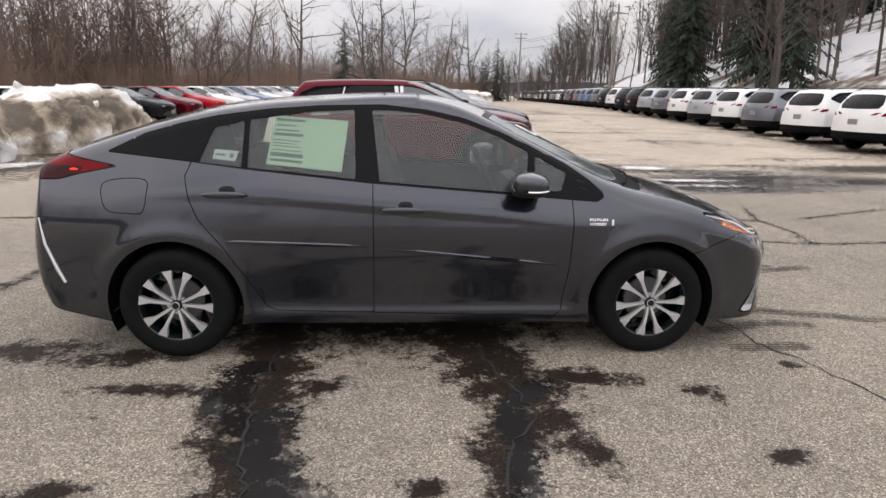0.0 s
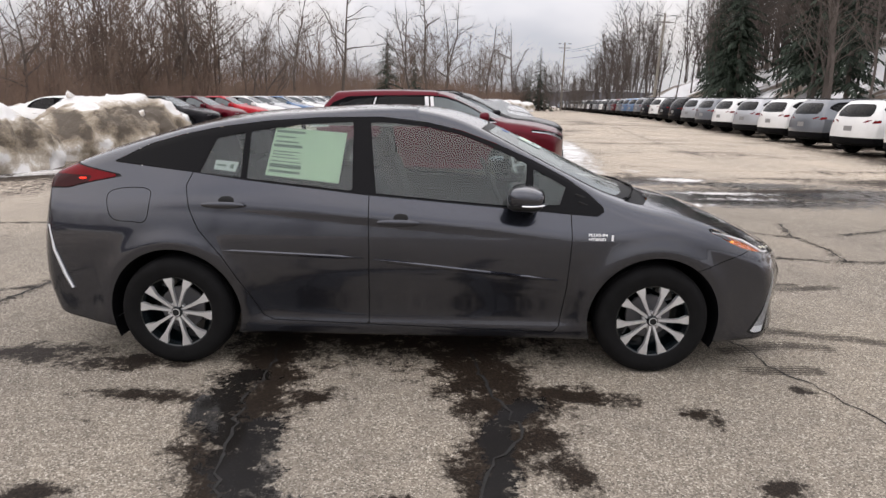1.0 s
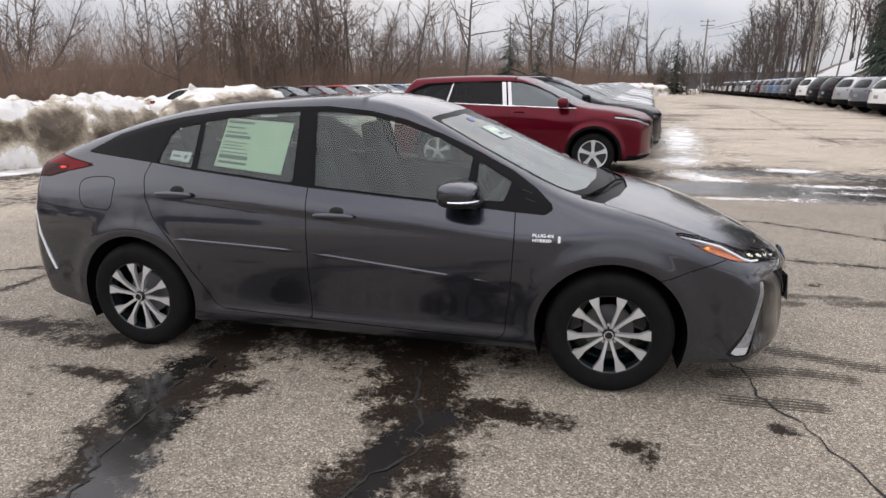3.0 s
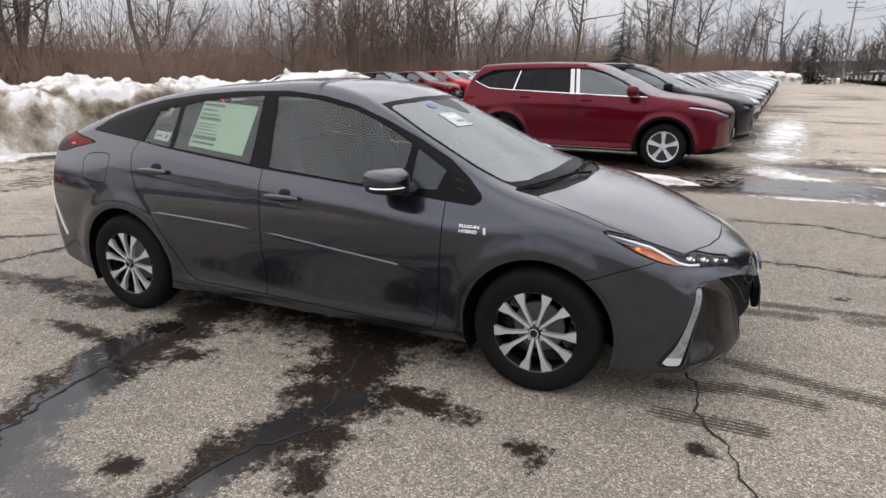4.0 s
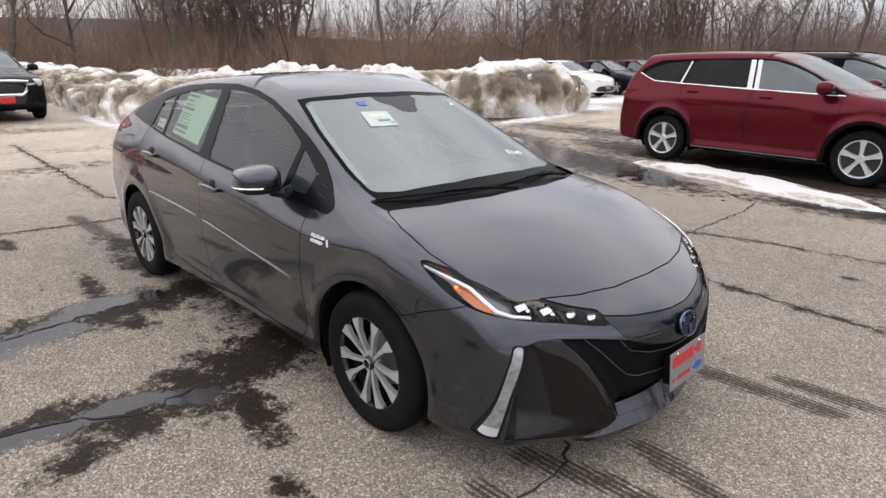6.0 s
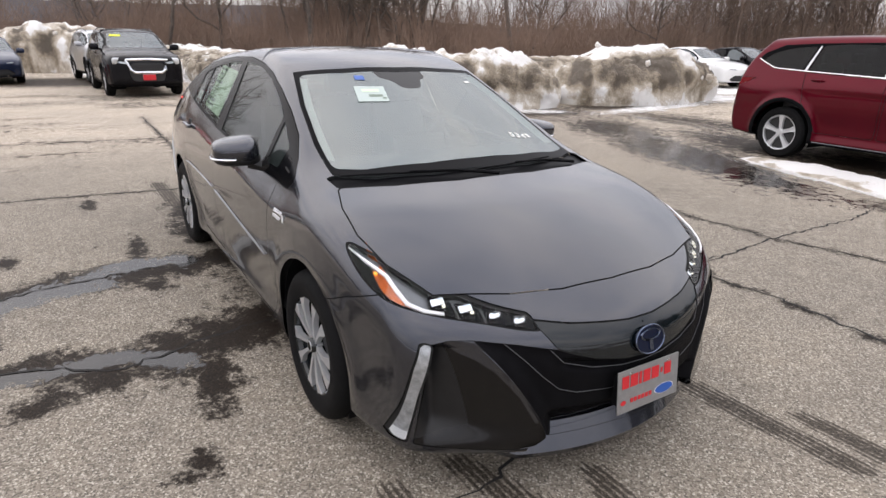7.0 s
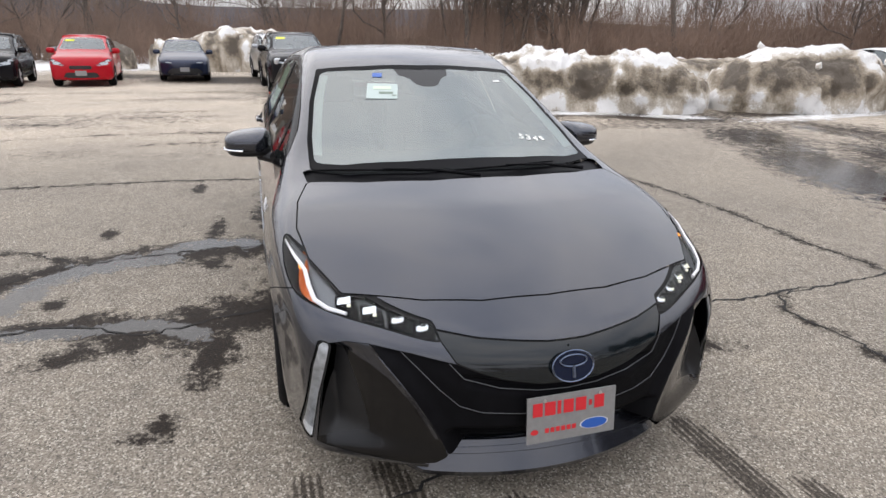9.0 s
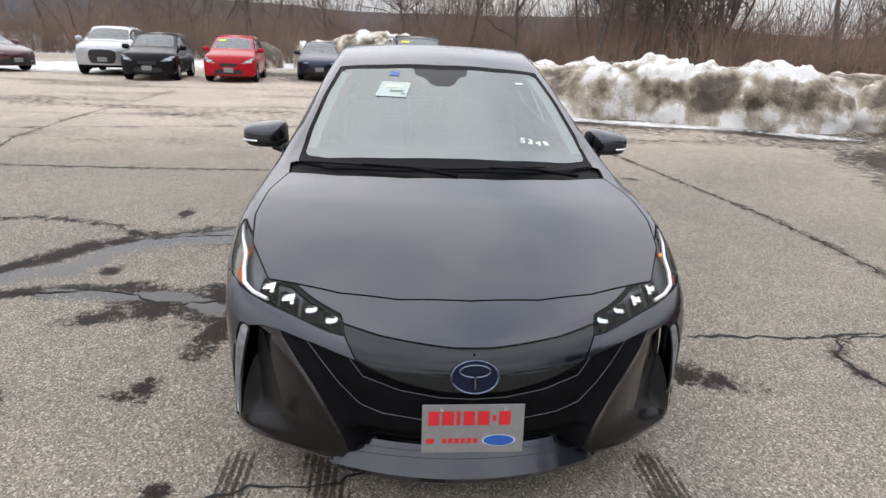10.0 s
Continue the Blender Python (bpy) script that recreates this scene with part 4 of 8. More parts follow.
    hood = P.take(sided(polygon([(1.40, -0.3), (1.43, 0.0), (1.43, 0.2), (1.375, 0.477), (1.285, 0.69), (1.45, 0.742), (1.63, 0.762), (1.80, 0.738), (1.975, 0.655), (2.076, 0.411), (2.121, 0.224), (2.134, 0), (2.134, -0.3)], "xy"), lambda v: 0.66 - v[:, 2]), 0.0028)
    P.link("hood", hood, PAINT, car, "grey metallic bonnet")
    back_glass = P.take(sided(polygon([(-1.15, -0.2), (-1.17, 0.45), (-1.95, 0.50), (-2.02, -0.2)], "xy"), lambda v: 0.7 - v[:, 2]), 0.002)
    P.link("rear_screen", back_glass, DARK_GLASS, car, "dark rear screen")
    # lamps
    lamp = P.take(sided(polygon(smooth_outline([(1.625, 0.838), (1.80, 0.803), (1.94, 0.755), (2.08, 0.706), (2.182, 0.670), (2.208, 0.640), (2.12, 0.664), (2.01, 0.688), (1.87, 0.722), (1.74, 0.774)]), "xz"), lambda v: 0.394 - np.abs(v[:, 1]) + 0.25 * (v[:, 2] - 0.665)), 0.0018)
    lamp_parts(P, lamp, car)
    tail_lamp = P.take(polygon([(-1.63, 1.075), (-1.8, 1.105), (-1.95, 1.135), (-2.5, 1.19), (-2.5, 0.99), (-1.95, 1.003), (-1.83, 1.035)], "xz"), 0.003)
    low_lens, red = P.take(polygon([(-1.82, 1.07), (-2.5, 1.09), (-2.5, 0.9), (-1.9, 0.9)], "xz"), source=tail_lamp)
    for side in (1, -1):
        t = P.link("tail_lamp", red, RED_LENS, car, "red tail lamp", sides=side)
        P.link("dark_lens", low_lens, SMOKED_LENS, t, "smoked lower lens", sides=side)
        bm = bmesh.new()
        q = on_body(S, -1.87, 1.055, -side)
        blob(bm, q, (0.022, 0.008, 0.006), n=8)
        part("bulb_glow", bm, RED_LIT, t, "lit red marker")
    # doors, flap and bumpers
    front_door = P.take(polygon([(-0.252, 1.05), (-0.248, 0.65), (-0.255, 0.262), (0.79, 0.236), (0.825, 0.27), (0.852, 0.5), (0.866, 0.78), (0.862, 0.95)], "xz"), 0.0026)
    rear_door = P.take(polygon([(-1.225, 1.12), (-1.262, 1.03), (-1.235, 0.90), (-1.19, 0.80), (-1.06, 0.645), (-0.925, 0.43), (-0.86, 0.305), (-0.80, 0.275), (-0.255, 0.262), (-0.248, 0.65), (-0.252, 1.05)], "xz"), 0.0026)
    for side in (1, -1):
        sgn = -side
        for name, mesh, hx, hz in (("front_door", front_door, -0.085, 0.862), ("rear_door", rear_door, -1.045, 0.94)):
            d = P.link(name, mesh, PAINT, car, "grey metallic door", sides=side)
            door_handle(S, d, hx, hz, sgn)
        for x0, x1, z0, z1 in ((-0.225, 0.80, 0.648, 0.548), (-1.07, -0.285, 0.683, 0.655)):
            side_moulding(S, car, x0, x1, z0, z1, sgn)
    flap = P.take(polygon(smooth_outline([(-1.70, 0.985), (-1.60, 1.012), (-1.47, 1.005), (-1.462, 0.93), (-1.485, 0.838), (-1.56, 0.833), (-1.665, 0.845), (-1.70, 0.91)]), "xz"), 0.0022)
    P.link("charge_flap", flap, PAINT, car, "grey fuel and charging flap", sides=1)
    P.link("quarter_patch", flap, PAINT, car, sides=-1)
    front_end(P, car)
    bumper = P.take(sided(polygon([(1.55, 0.1), (1.55, 0.607), (1.62, 0.63), (1.72, 0.672), (1.86, 0.72), (1.99, 0.78), (2.5, 0.9), (2.5, 0.1)], "xz"), lambda v: 1.5 - v[:, 0]), 0.0022)
    P.link("front_bumper", bumper, PAINT, car, "grey painted front bumper")
    rear_bumper = P.take(polygon([(-2.6, 0.1), (-1.62, 0.1), (-1.64, 0.62), (-1.80, 0.80), (-1.92, 0.93), (-2.6, 0.93)], "xz"), 0.0)
    P.link("rear_bumper", rear_bumper, PAINT, car, "grey painted rear bumper")
    P.link("body_shell", P.rest, PAINT, car, "grey metallic body shell")
    for g in P.gaps:
        for piece in islands(g):
            for side in (1, -1):
                P.link("panel_gap", piece, SEAM, car, sink=0.006, sides=side)
    # wheels
    for wx in (S["wheel_x"], -S["wheel_x"]):
        for side in (-1, 1):
            alloy_wheel(car, wx, side, spin=radians(-31.5) if wx > 0 else radians(-7))
    cabin(S, car)
    outer_details(S, car)
    return car


def lamp_parts(P, lamp, car):
    """Both headlamps: a clear lens over a dark bowl with four light units, an amber corner and a bright strip."""
    S = P.spec
    for side in (1, -1):
        sgn = -side
        h = P.link("headlamp", lamp, LAMP_LENS, car, "clear headlamp with lit light units", sides=side, sink=0.001)
        h.visible_shadow = False
        amber, rest = split(lamp, polygon([(1.60, 0.84), (1.66, 0.822), (1.75, 0.797), (1.84, 0.768), (1.90, 0.738), (1.97, 0.702), (2.0, 0.66), (1.8, 0.70), (1.6, 0.78)], "xz"))
        P.link("bowl", rest, LAMP_BOWL, h, "grey metallic lamp housing", sink=0.026, sides=side)
        P.link("amber_reflector", amber, AMBER, h, "amber side reflector", shape=lambda v: 0.006 + 0.085 * step01(1.97 - v[:, 0], 0.0, 0.36), sides=side, level=True)
        a_at = on_body(S, 1.80, 0.762, sgn)
        bm = bmesh.new()
        blob(bm, a_at + Vector((-0.02, -sgn * 0.034, 0.0)), (0.010, 0.006, 0.006), n=8)
        part("indicator_bulb", bm, AMBER_LIT, h, "lit amber bulb")
        for k, (y, z, lit) in enumerate(((0.648, 0.714, 1), (0.576, 0.698, 1), (0.502, 0.682, 0), (0.434, 0.667, 0))):
            block, _ = split(lamp, polygon([(y + 0.031, z + 0.022), (y + 0.034, z - 0.05), (y - 0.033, z - 0.06), (y - 0.036, z + 0.006)], "yz"))
            u = P.link("light_unit", block, BLACK_BAND, h, "black light unit", sink=0.009, sides=side)
            if u is None:
                continue
            q = on_front(S, y, z)
            m = face_frame(S, Vector((q.x, sgn * y, z)), -0.007)
            lean = Matrix.Rotation(radians(-14 * sgn), 4, "Z")

            def cell(name, cx, cy, w, hh, mat, text="", thick=0.006):
                cb = bmesh.new()
                box(cb, (cx * sgn, cy, 0), (w, hh, thick), 0.0025)
                bmesh.ops.transform(cb, matrix=m @ lean, verts=cb.verts)
                part(name, cb, mat, u, text, smooth=True)
            if lit:
                cell("reflector", 0.004, 0.009, 0.044, 0.026, CHROME, "chrome cell", 0.003)
                cell("projector", 0.0, 0.004, 0.028, 0.010, LAMP_LIT, "lit projector")
                cell("projector", 0.012, 0.014, 0.010, 0.006, LAMP_LIT, "lit projector")
                cell("low_unit", -0.012, -0.011, 0.012, 0.010, LAMP_LIT)
            else:
                cb = bmesh.new()
                blob(cb, (0, 0.006, -0.002), (0.022, 0.014, 0.006), power=2.6, n=12)
                bmesh.ops.transform(cb, matrix=m @ lean, verts=cb.verts)
                part("reflector", cb, CHROME, u, "chrome cell", smooth=True)
                cell("projector", 0.0, 0.003, 0.020, 0.006, LAMP_LIT, "lit projector", 0.010)
                cell("dark_slot", -0.004, 0.012, 0.018, 0.007, BLACK_GLOSS, "", 0.011)
        # bright strip from the tip round below the first unit
        bm = bmesh.new()
        path = []
        for x, z in ((1.65, 0.822), (1.75, 0.797), (1.84, 0.770), (1.90, 0.740), (1.955, 0.708), (2.0, 0.693), (2.04, 0.686)):
            q = on_body(S, x, z, sgn)
            path.append(q + Vector((-0.003, -sgn * 0.005, 0)))
        tube(bm, path, [0.003, 0.006, 0.0075, 0.008, 0.008, 0.007, 0.006], 6)
        part("light_strip", bm, WHITE_INK, h, "white light strip", smooth=True)


def door_handle(S, door, x, z, sgn):
    p = on_body(S, x, z, sgn)
    bm = bmesh.new()
    blob(bm, p + Vector((0, sgn * 0.024, -0.004)), (0.118, 0.013, 0.019), n=14, power=2.3)
    for dx in (-0.095, 0.095):
        box(bm, p + Vector((dx, sgn * 0.008, -0.003)), (0.03, 0.03, 0.024), 0.006)
    part("door_handle", bm, PAINT, door, "grey pull handle", smooth=True)
    bm = bmesh.new()
    blob(bm, p + Vector((0.012, -sgn * 0.012, 0.0)), (0.052, 0.015, 0.042), n=12, power=2.2)
    part("handle_cup", bm, SEAM, door, "dark recess behind the handle", smooth=True)


def side_moulding(S, car, x0, x1, z0, z1, sgn):
    """A low strip along the doors: a bright top edge on a grey bar that thins out to its ends."""
    n = 24
    bar, lip, fb = [], [], []
    for i in range(n + 1):
        t = i / n
        w = 0.011 * min(1, t / 0.10 + 0.15, (1 - t) / 0.18 + 0.15)
        q = on_body(S, x0 + (x1 - x0) * t, z0 + (z1 - z0) * t, sgn)
        bar += [q + Vector((0, sgn * 0.001, -w)), q + Vector((0, sgn * 0.008, -w * 0.6)), q + Vector((0, sgn * 0.010, w * 0.4)), q + Vector((0, sgn * 0.002, w))]
    for i in range(n):
        a = 4 * i
        fb += [(a + k, a + k + 1, a + k + 5, a + k + 4) for k in range(3)]
    fb += [(0, 1, 2, 3), (4 * n, 4 * n + 1, 4 * n + 2, 4 * n + 3)]
    put_mesh("side_moulding", bar, fb, PAINT, car, "grey rubbing strip with a bright edge", smooth=False)


def front_end(P, car):
    """Grille, gloss panel, deep corner pockets with bright lamp strips, and the lip below."""
    S = P.spec
    ahead = lambda v: 1.72 - v[:, 0]
    gloss = P.take(sided(polygon([(-0.3, 0.633), (0.06, 0.634), (0.15, 0.640), (0.28, 0.650), (0.405, 0.668), (0.352, 0.586), (0.30, 0.565), (0.222, 0.54), (0.1, 0.517), (-0.3, 0.507)], "yz"), ahead), 0.002)
    P.link("grille_panel", gloss, BLACK_GLOSS, car, "gloss black nose panel", sink=0.003)
    drl = P.take(sided(polygon([(0.708, 0.598), (0.722, 0.607), (0.740, 0.602), (0.764, 0.52), (0.779, 0.42), (0.806, 0.245), (0.800, 0.232), (0.776, 0.236), (0.749, 0.42), (0.722, 0.54)], "yz"), ahead), 0.003)
    for side in (1, -1):
        d = P.link("corner_lamp", drl, LAMP_LENS, car, "silver corner lamp strip", sides=side, sink=-0.002)
        d.visible_shadow = False
        foot, upper = split(drl, lambda v: v[:, 2] - 0.275)
        P.link("reflector", upper, DRL_SILVER, d, "silver reflector", sink=0.004, sides=side)
        P.link("bright_foot", foot, WHITE_INK, d, "bright foot of the lamp strip", sink=0.004, sides=side)
    ridge = lambda z: 0.372 + 0.222 * np.clip((z - 0.262) / 0.358, 0, 1.2) ** 1.35
    pocket = P.take(sided(polygon([(0.722, 0.600), (0.66, 0.618), (0.594, 0.620), (0.525, 0.532), (0.47, 0.452), (0.425, 0.37), (0.385, 0.295), (0.372, 0.262), (0.41, 0.232), (0.46, 0.222), (0.56, 0.226), (0.66, 0.232), (0.76, 0.238), (0.742, 0.42)], "yz"), ahead), 0.001)

    def hollow(v):
        y, z = np.abs(v[:, 1]), v[:, 2]
        across = np.clip((y - ridge(z)) / np.maximum(0.752 - ridge(z), 0.02), 0, 1)
        rim = step01(z, 0.225, 0.33) * step01(0.622 - z, 0.0, 0.045)
        return (0.008 * step01(across, 0, 0.12) + 0.062 * across ** 1.8 * step01(1.0 - across, 0.0, 0.09)) * rim
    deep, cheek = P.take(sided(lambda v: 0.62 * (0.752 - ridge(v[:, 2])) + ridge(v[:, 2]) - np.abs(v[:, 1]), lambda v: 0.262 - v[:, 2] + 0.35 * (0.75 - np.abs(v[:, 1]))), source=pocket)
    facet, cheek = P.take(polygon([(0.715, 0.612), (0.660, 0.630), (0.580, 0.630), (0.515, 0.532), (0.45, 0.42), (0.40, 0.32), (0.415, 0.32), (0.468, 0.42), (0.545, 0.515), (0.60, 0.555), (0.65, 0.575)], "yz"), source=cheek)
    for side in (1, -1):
        P.link("cheek_facet", facet, PAINT, car, "grey facet along the bumper ridge in plain body paint", shape=hollow, sides=side, level=True)
        P.link("bumper_cheek", cheek, CHEEK, car, "hollow bumper corner, body paint darkened for shade", shape=hollow, sides=side, level=True)
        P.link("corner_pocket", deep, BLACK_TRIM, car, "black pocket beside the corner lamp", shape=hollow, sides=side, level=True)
        bm = bmesh.new()
        tube(bm, [Vector((on_front(S, float(ridge(z)) + 0.004, z).x, 0, z)) + Vector((-0.003, -side * (float(ridge(z)) + 0.004), 0)) for z in np.linspace(0.29, 0.60, 14)], [0.0012] + [0.0032] * 11 + [0.003, 0.001], 6)
        part("cheek_ridge", bm, PAINT, car, "bright edge of the bumper corner", smooth=True)
    grille = P.take(sided(polygon([(-0.3, 0.505), (0.1, 0.515), (0.222, 0.538), (0.30, 0.563), (0.352, 0.583), (0.475, 0.606), (0.594, 0.620), (0.525, 0.532), (0.47, 0.452), (0.425, 0.37), (0.385, 0.295), (0.372, 0.268), (0.2, 0.276), (-0.3, 0.284)], "yz"), ahead), 0.001)

    def recess(v):
        y, z = np.abs(v[:, 1]), v[:, 2]
        edge = step01(ridge(z) - y, 0.0, 0.06)
        slot = bump(z, 0.495 + 0.30 * y * y, 0.016) * step01(0.36 - y, 0, 0.08)
        under = step01(0.355 - z + 0.0 * y, 0.0, 0.03)
        return 0.02 * edge + 0.03 * slot + 0.085 * under * edge
    low, up = P.take(lambda v: v[:, 2] - 0.335 - 0.0 * v[:, 1], source=grille)
    P.link("grille", up, BLACK_MATT, car, "black plastic grille", shape=recess)
    P.link("lower_intake", low, BLACK_MATT, car, "dark lower intake", shape=recess)
    P.drop(sided(lambda v: np.maximum(np.abs(v[:, 1]) - 0.43, v[:, 2] - 0.283), ahead))
    for k in range(4):
        z = 0.292 + 0.012 * k
        bm = bmesh.new()
        pts = [on_front(S, y, z) - Vector((0.085, 0, 0)) for y in np.linspace(-0.36, 0.36, 13)]
        tube(bm, pts, 0.003, 5)
        part("intake_slat", bm, BLACK_MATT, car)
    # fine bright creases across the grille
    for ends in (((0.37, 0.58), (0.33, 0.535), (0.22, 0.50), (0.1, 0.485), (0.0, 0.482)), ((0.505, 0.605), (0.45, 0.55), (0.40, 0.495), (0.34, 0.44), (0.27, 0.413), (0.15, 0.405), (0.0, 0.403))):
        bm = bmesh.new()
        line = [(-y, z) for y, z in ends] + [(y, z) for y, z in ends[-2::-1]]
        tube(bm, [on_front(S, y, z) - Vector((0.019 if abs(y) < 0.3 else 0.010, 0, 0)) for y, z in line], 0.0013, 5)
        part("grille_crease", bm, CREASE, car, "thin bright crease", smooth=True)
    # lip
    v, f = [], []
    ys = np.linspace(-0.50, 0.50, 33)
    for y in ys:
        x = S["nose"] - S["bow_front"] * y * y
        cut = 0.05 * step01(np.abs(y), 0.43, 0.50)
        for dx, z in ((-0.26, 0.276), (-0.115, 0.266), (-0.098, 0.258), (-0.045, 0.170), (-0.052, 0.150), (-0.26, 0.156)):
            v.append((x + dx - cut, y, z))
    for i in range(len(ys) - 1):
        for k in range(5):
            a = 6 * i + k
            f.append((a, a + 1, a + 7, a + 6))
    f += [tuple(range(6)), tuple(range(len(v) - 6, len(v)))]
    ob = put_mesh("bumper_lip", v, f, PAINT, car, "grey lower bumper lip")
    ob.data.set_sharp_from_angle(angle=radians(30))


def cabin(S, car):
    for y in (-0.37, 0.37):
        seat(car, 0.18, y)
    for y in (-0.36, 0.36):
        seat(car, -0.72, y, wide=0.60, high=0.56)
    bm = bmesh.new()
    box(bm, (0.98, 0, 0.84), (0.50, 1.30, 0.20), 0.06, Euler((0, radians(12), 0)).to_matrix())
    box(bm, (0.72, 0, 0.80), (0.16, 1.24, 0.22), 0.05)
    box(bm, (0.76, 0.0, 0.95), (0.05, 0.30, 0.22), 0.02, Euler((0, radians(-15), 0)).to_matrix())
    part("dashboard", bm, CABIN, car, "dark plastic dashboard", smooth=True)
    bm = bmesh.new()
    c, tilt = Vector((0.50, 0.37, 0.93)), Euler((0, radians(65), 0)).to_matrix()
    ring = [c + tilt @ Vector((0.185 * math.cos(a), 0.185 * math.sin(a), 0)) for a in (2 * math.pi * k / 28 for k in range(29))]
    tube(bm, ring, 0.016, 8, caps=False)
    for a in (0.3, math.pi - 0.3, -math.pi / 2):
        tube(bm, [c, c + tilt @ Vector((0.18 * math.sin(a + math.pi / 2), 0.18 * math.cos(a + math.pi / 2), 0))], 0.015, 6)
    blob(bm, c, (0.03, 0.075, 0.06), n=10)
    part("steering_wheel", bm, CABIN, car, "black steering wheel", smooth=True)
    bm = bmesh.new()
    box(bm, (0.2, 0, 0.52), (0.9, 0.20, 0.22), 0.04)
    part("console", bm, CABIN, car, smooth=True)
    # lining of doors and roof, set inside the shell
    v, t = body_half(S, 120, 60)
    n = body_normal(S, v)
    low = split((v, t), lambda q: q[:, 2] - spline(S["belt"], q[:, 0]) + 0.005)[0]
    low = split(low, lambda q: np.abs(q[:, 0] + 0.3) - 1.6)[0]
    for wx in (S["wheel_x"], -S["wheel_x"]):
        low = split(low, disc(wx, S["wheel_z"], S["arch"] + 0.02, 0.0))[1]
    w = low[0] - body_normal(S, low[0]) * 0.055
    w[:, 2] = np.maximum(w[:, 2], 0.24)
    vv, tt = both_sides((w, low[1]))
    put_mesh("cabin_lining", vv, tt, CABIN, car, "dark door lining")
    up = split((v, t), lambda q: 1.375 - q[:, 2])[0]
    up = split(up, lambda q: np.abs(q[:, 0] + 0.35) - 0.78)[0]
    vv, tt = both_sides((up[0] - body_normal(S, up[0]) * 0.03, up[1]))
    put_mesh("headlining", vv, tt, LINING, car, "pale roof lining")
    bm = bmesh.new()
    q = on_top(S, 0.70, 0)
    box(bm, on_top(S, 0.60, 0) + Vector((-0.03, 0, -0.03)), (0.17, 0.16, 0.04), 0.015, Euler((0, radians(25), 0)).to_matrix(), taper=(0.8, 0.7))
    part("camera_pod", bm, CABIN, car, "dark sensor pod behind the windshield", smooth=True)
    bm = bmesh.new()
    blob(bm, (0.52, 0, 1.27), (0.02, 0.115, 0.035), n=10, power=3)
    part("inner_mirror", bm, CABIN, car, "black inner mirror", smooth=True)


def paper(S, car, name, outline, mat, label, bars, side=-1, inset=0.011):
    """A sheet behind the side glass: outline in x and z, with rows of ink."""
    (x0, z0), (x1, z1), (x2, z2), (x3, z3) = outline
    def at(u, w, lift=0.0):
        x = (x0 * (1 - u) + x1 * u) * (1 - w) + (x3 * (1 - u) + x2 * u) * w
        z = (z0 * (1 - u) + z1 * u) * (1 - w) + (z3 * (1 - u) + z2 * u) * w
        p = on_body(S, x, z, side)
        return p + Vector((0, -side * (inset - lift), 0))
    n = 8
    v = [at(i / n, j / n) for j in range(n + 1) for i in range(n + 1)]
    f = [(j * (n + 1) + i, j * (n + 1) + i + 1, (j + 1) * (n + 1) + i + 1, (j + 1) * (n + 1) + i) for j in range(n) for i in range(n)]
    ob = put_mesh(name, v, f, mat, car, label)
    for u0, u1, w0, w1, ink in bars:
        put_mesh("print_bar", [at(u0, w0, 0.0012), at(u1, w0, 0.0012), at(u1, w1, 0.0012), at(u0, w1, 0.0012)], [(0, 1, 2, 3)], ink, ob, smooth=False)
    return ob


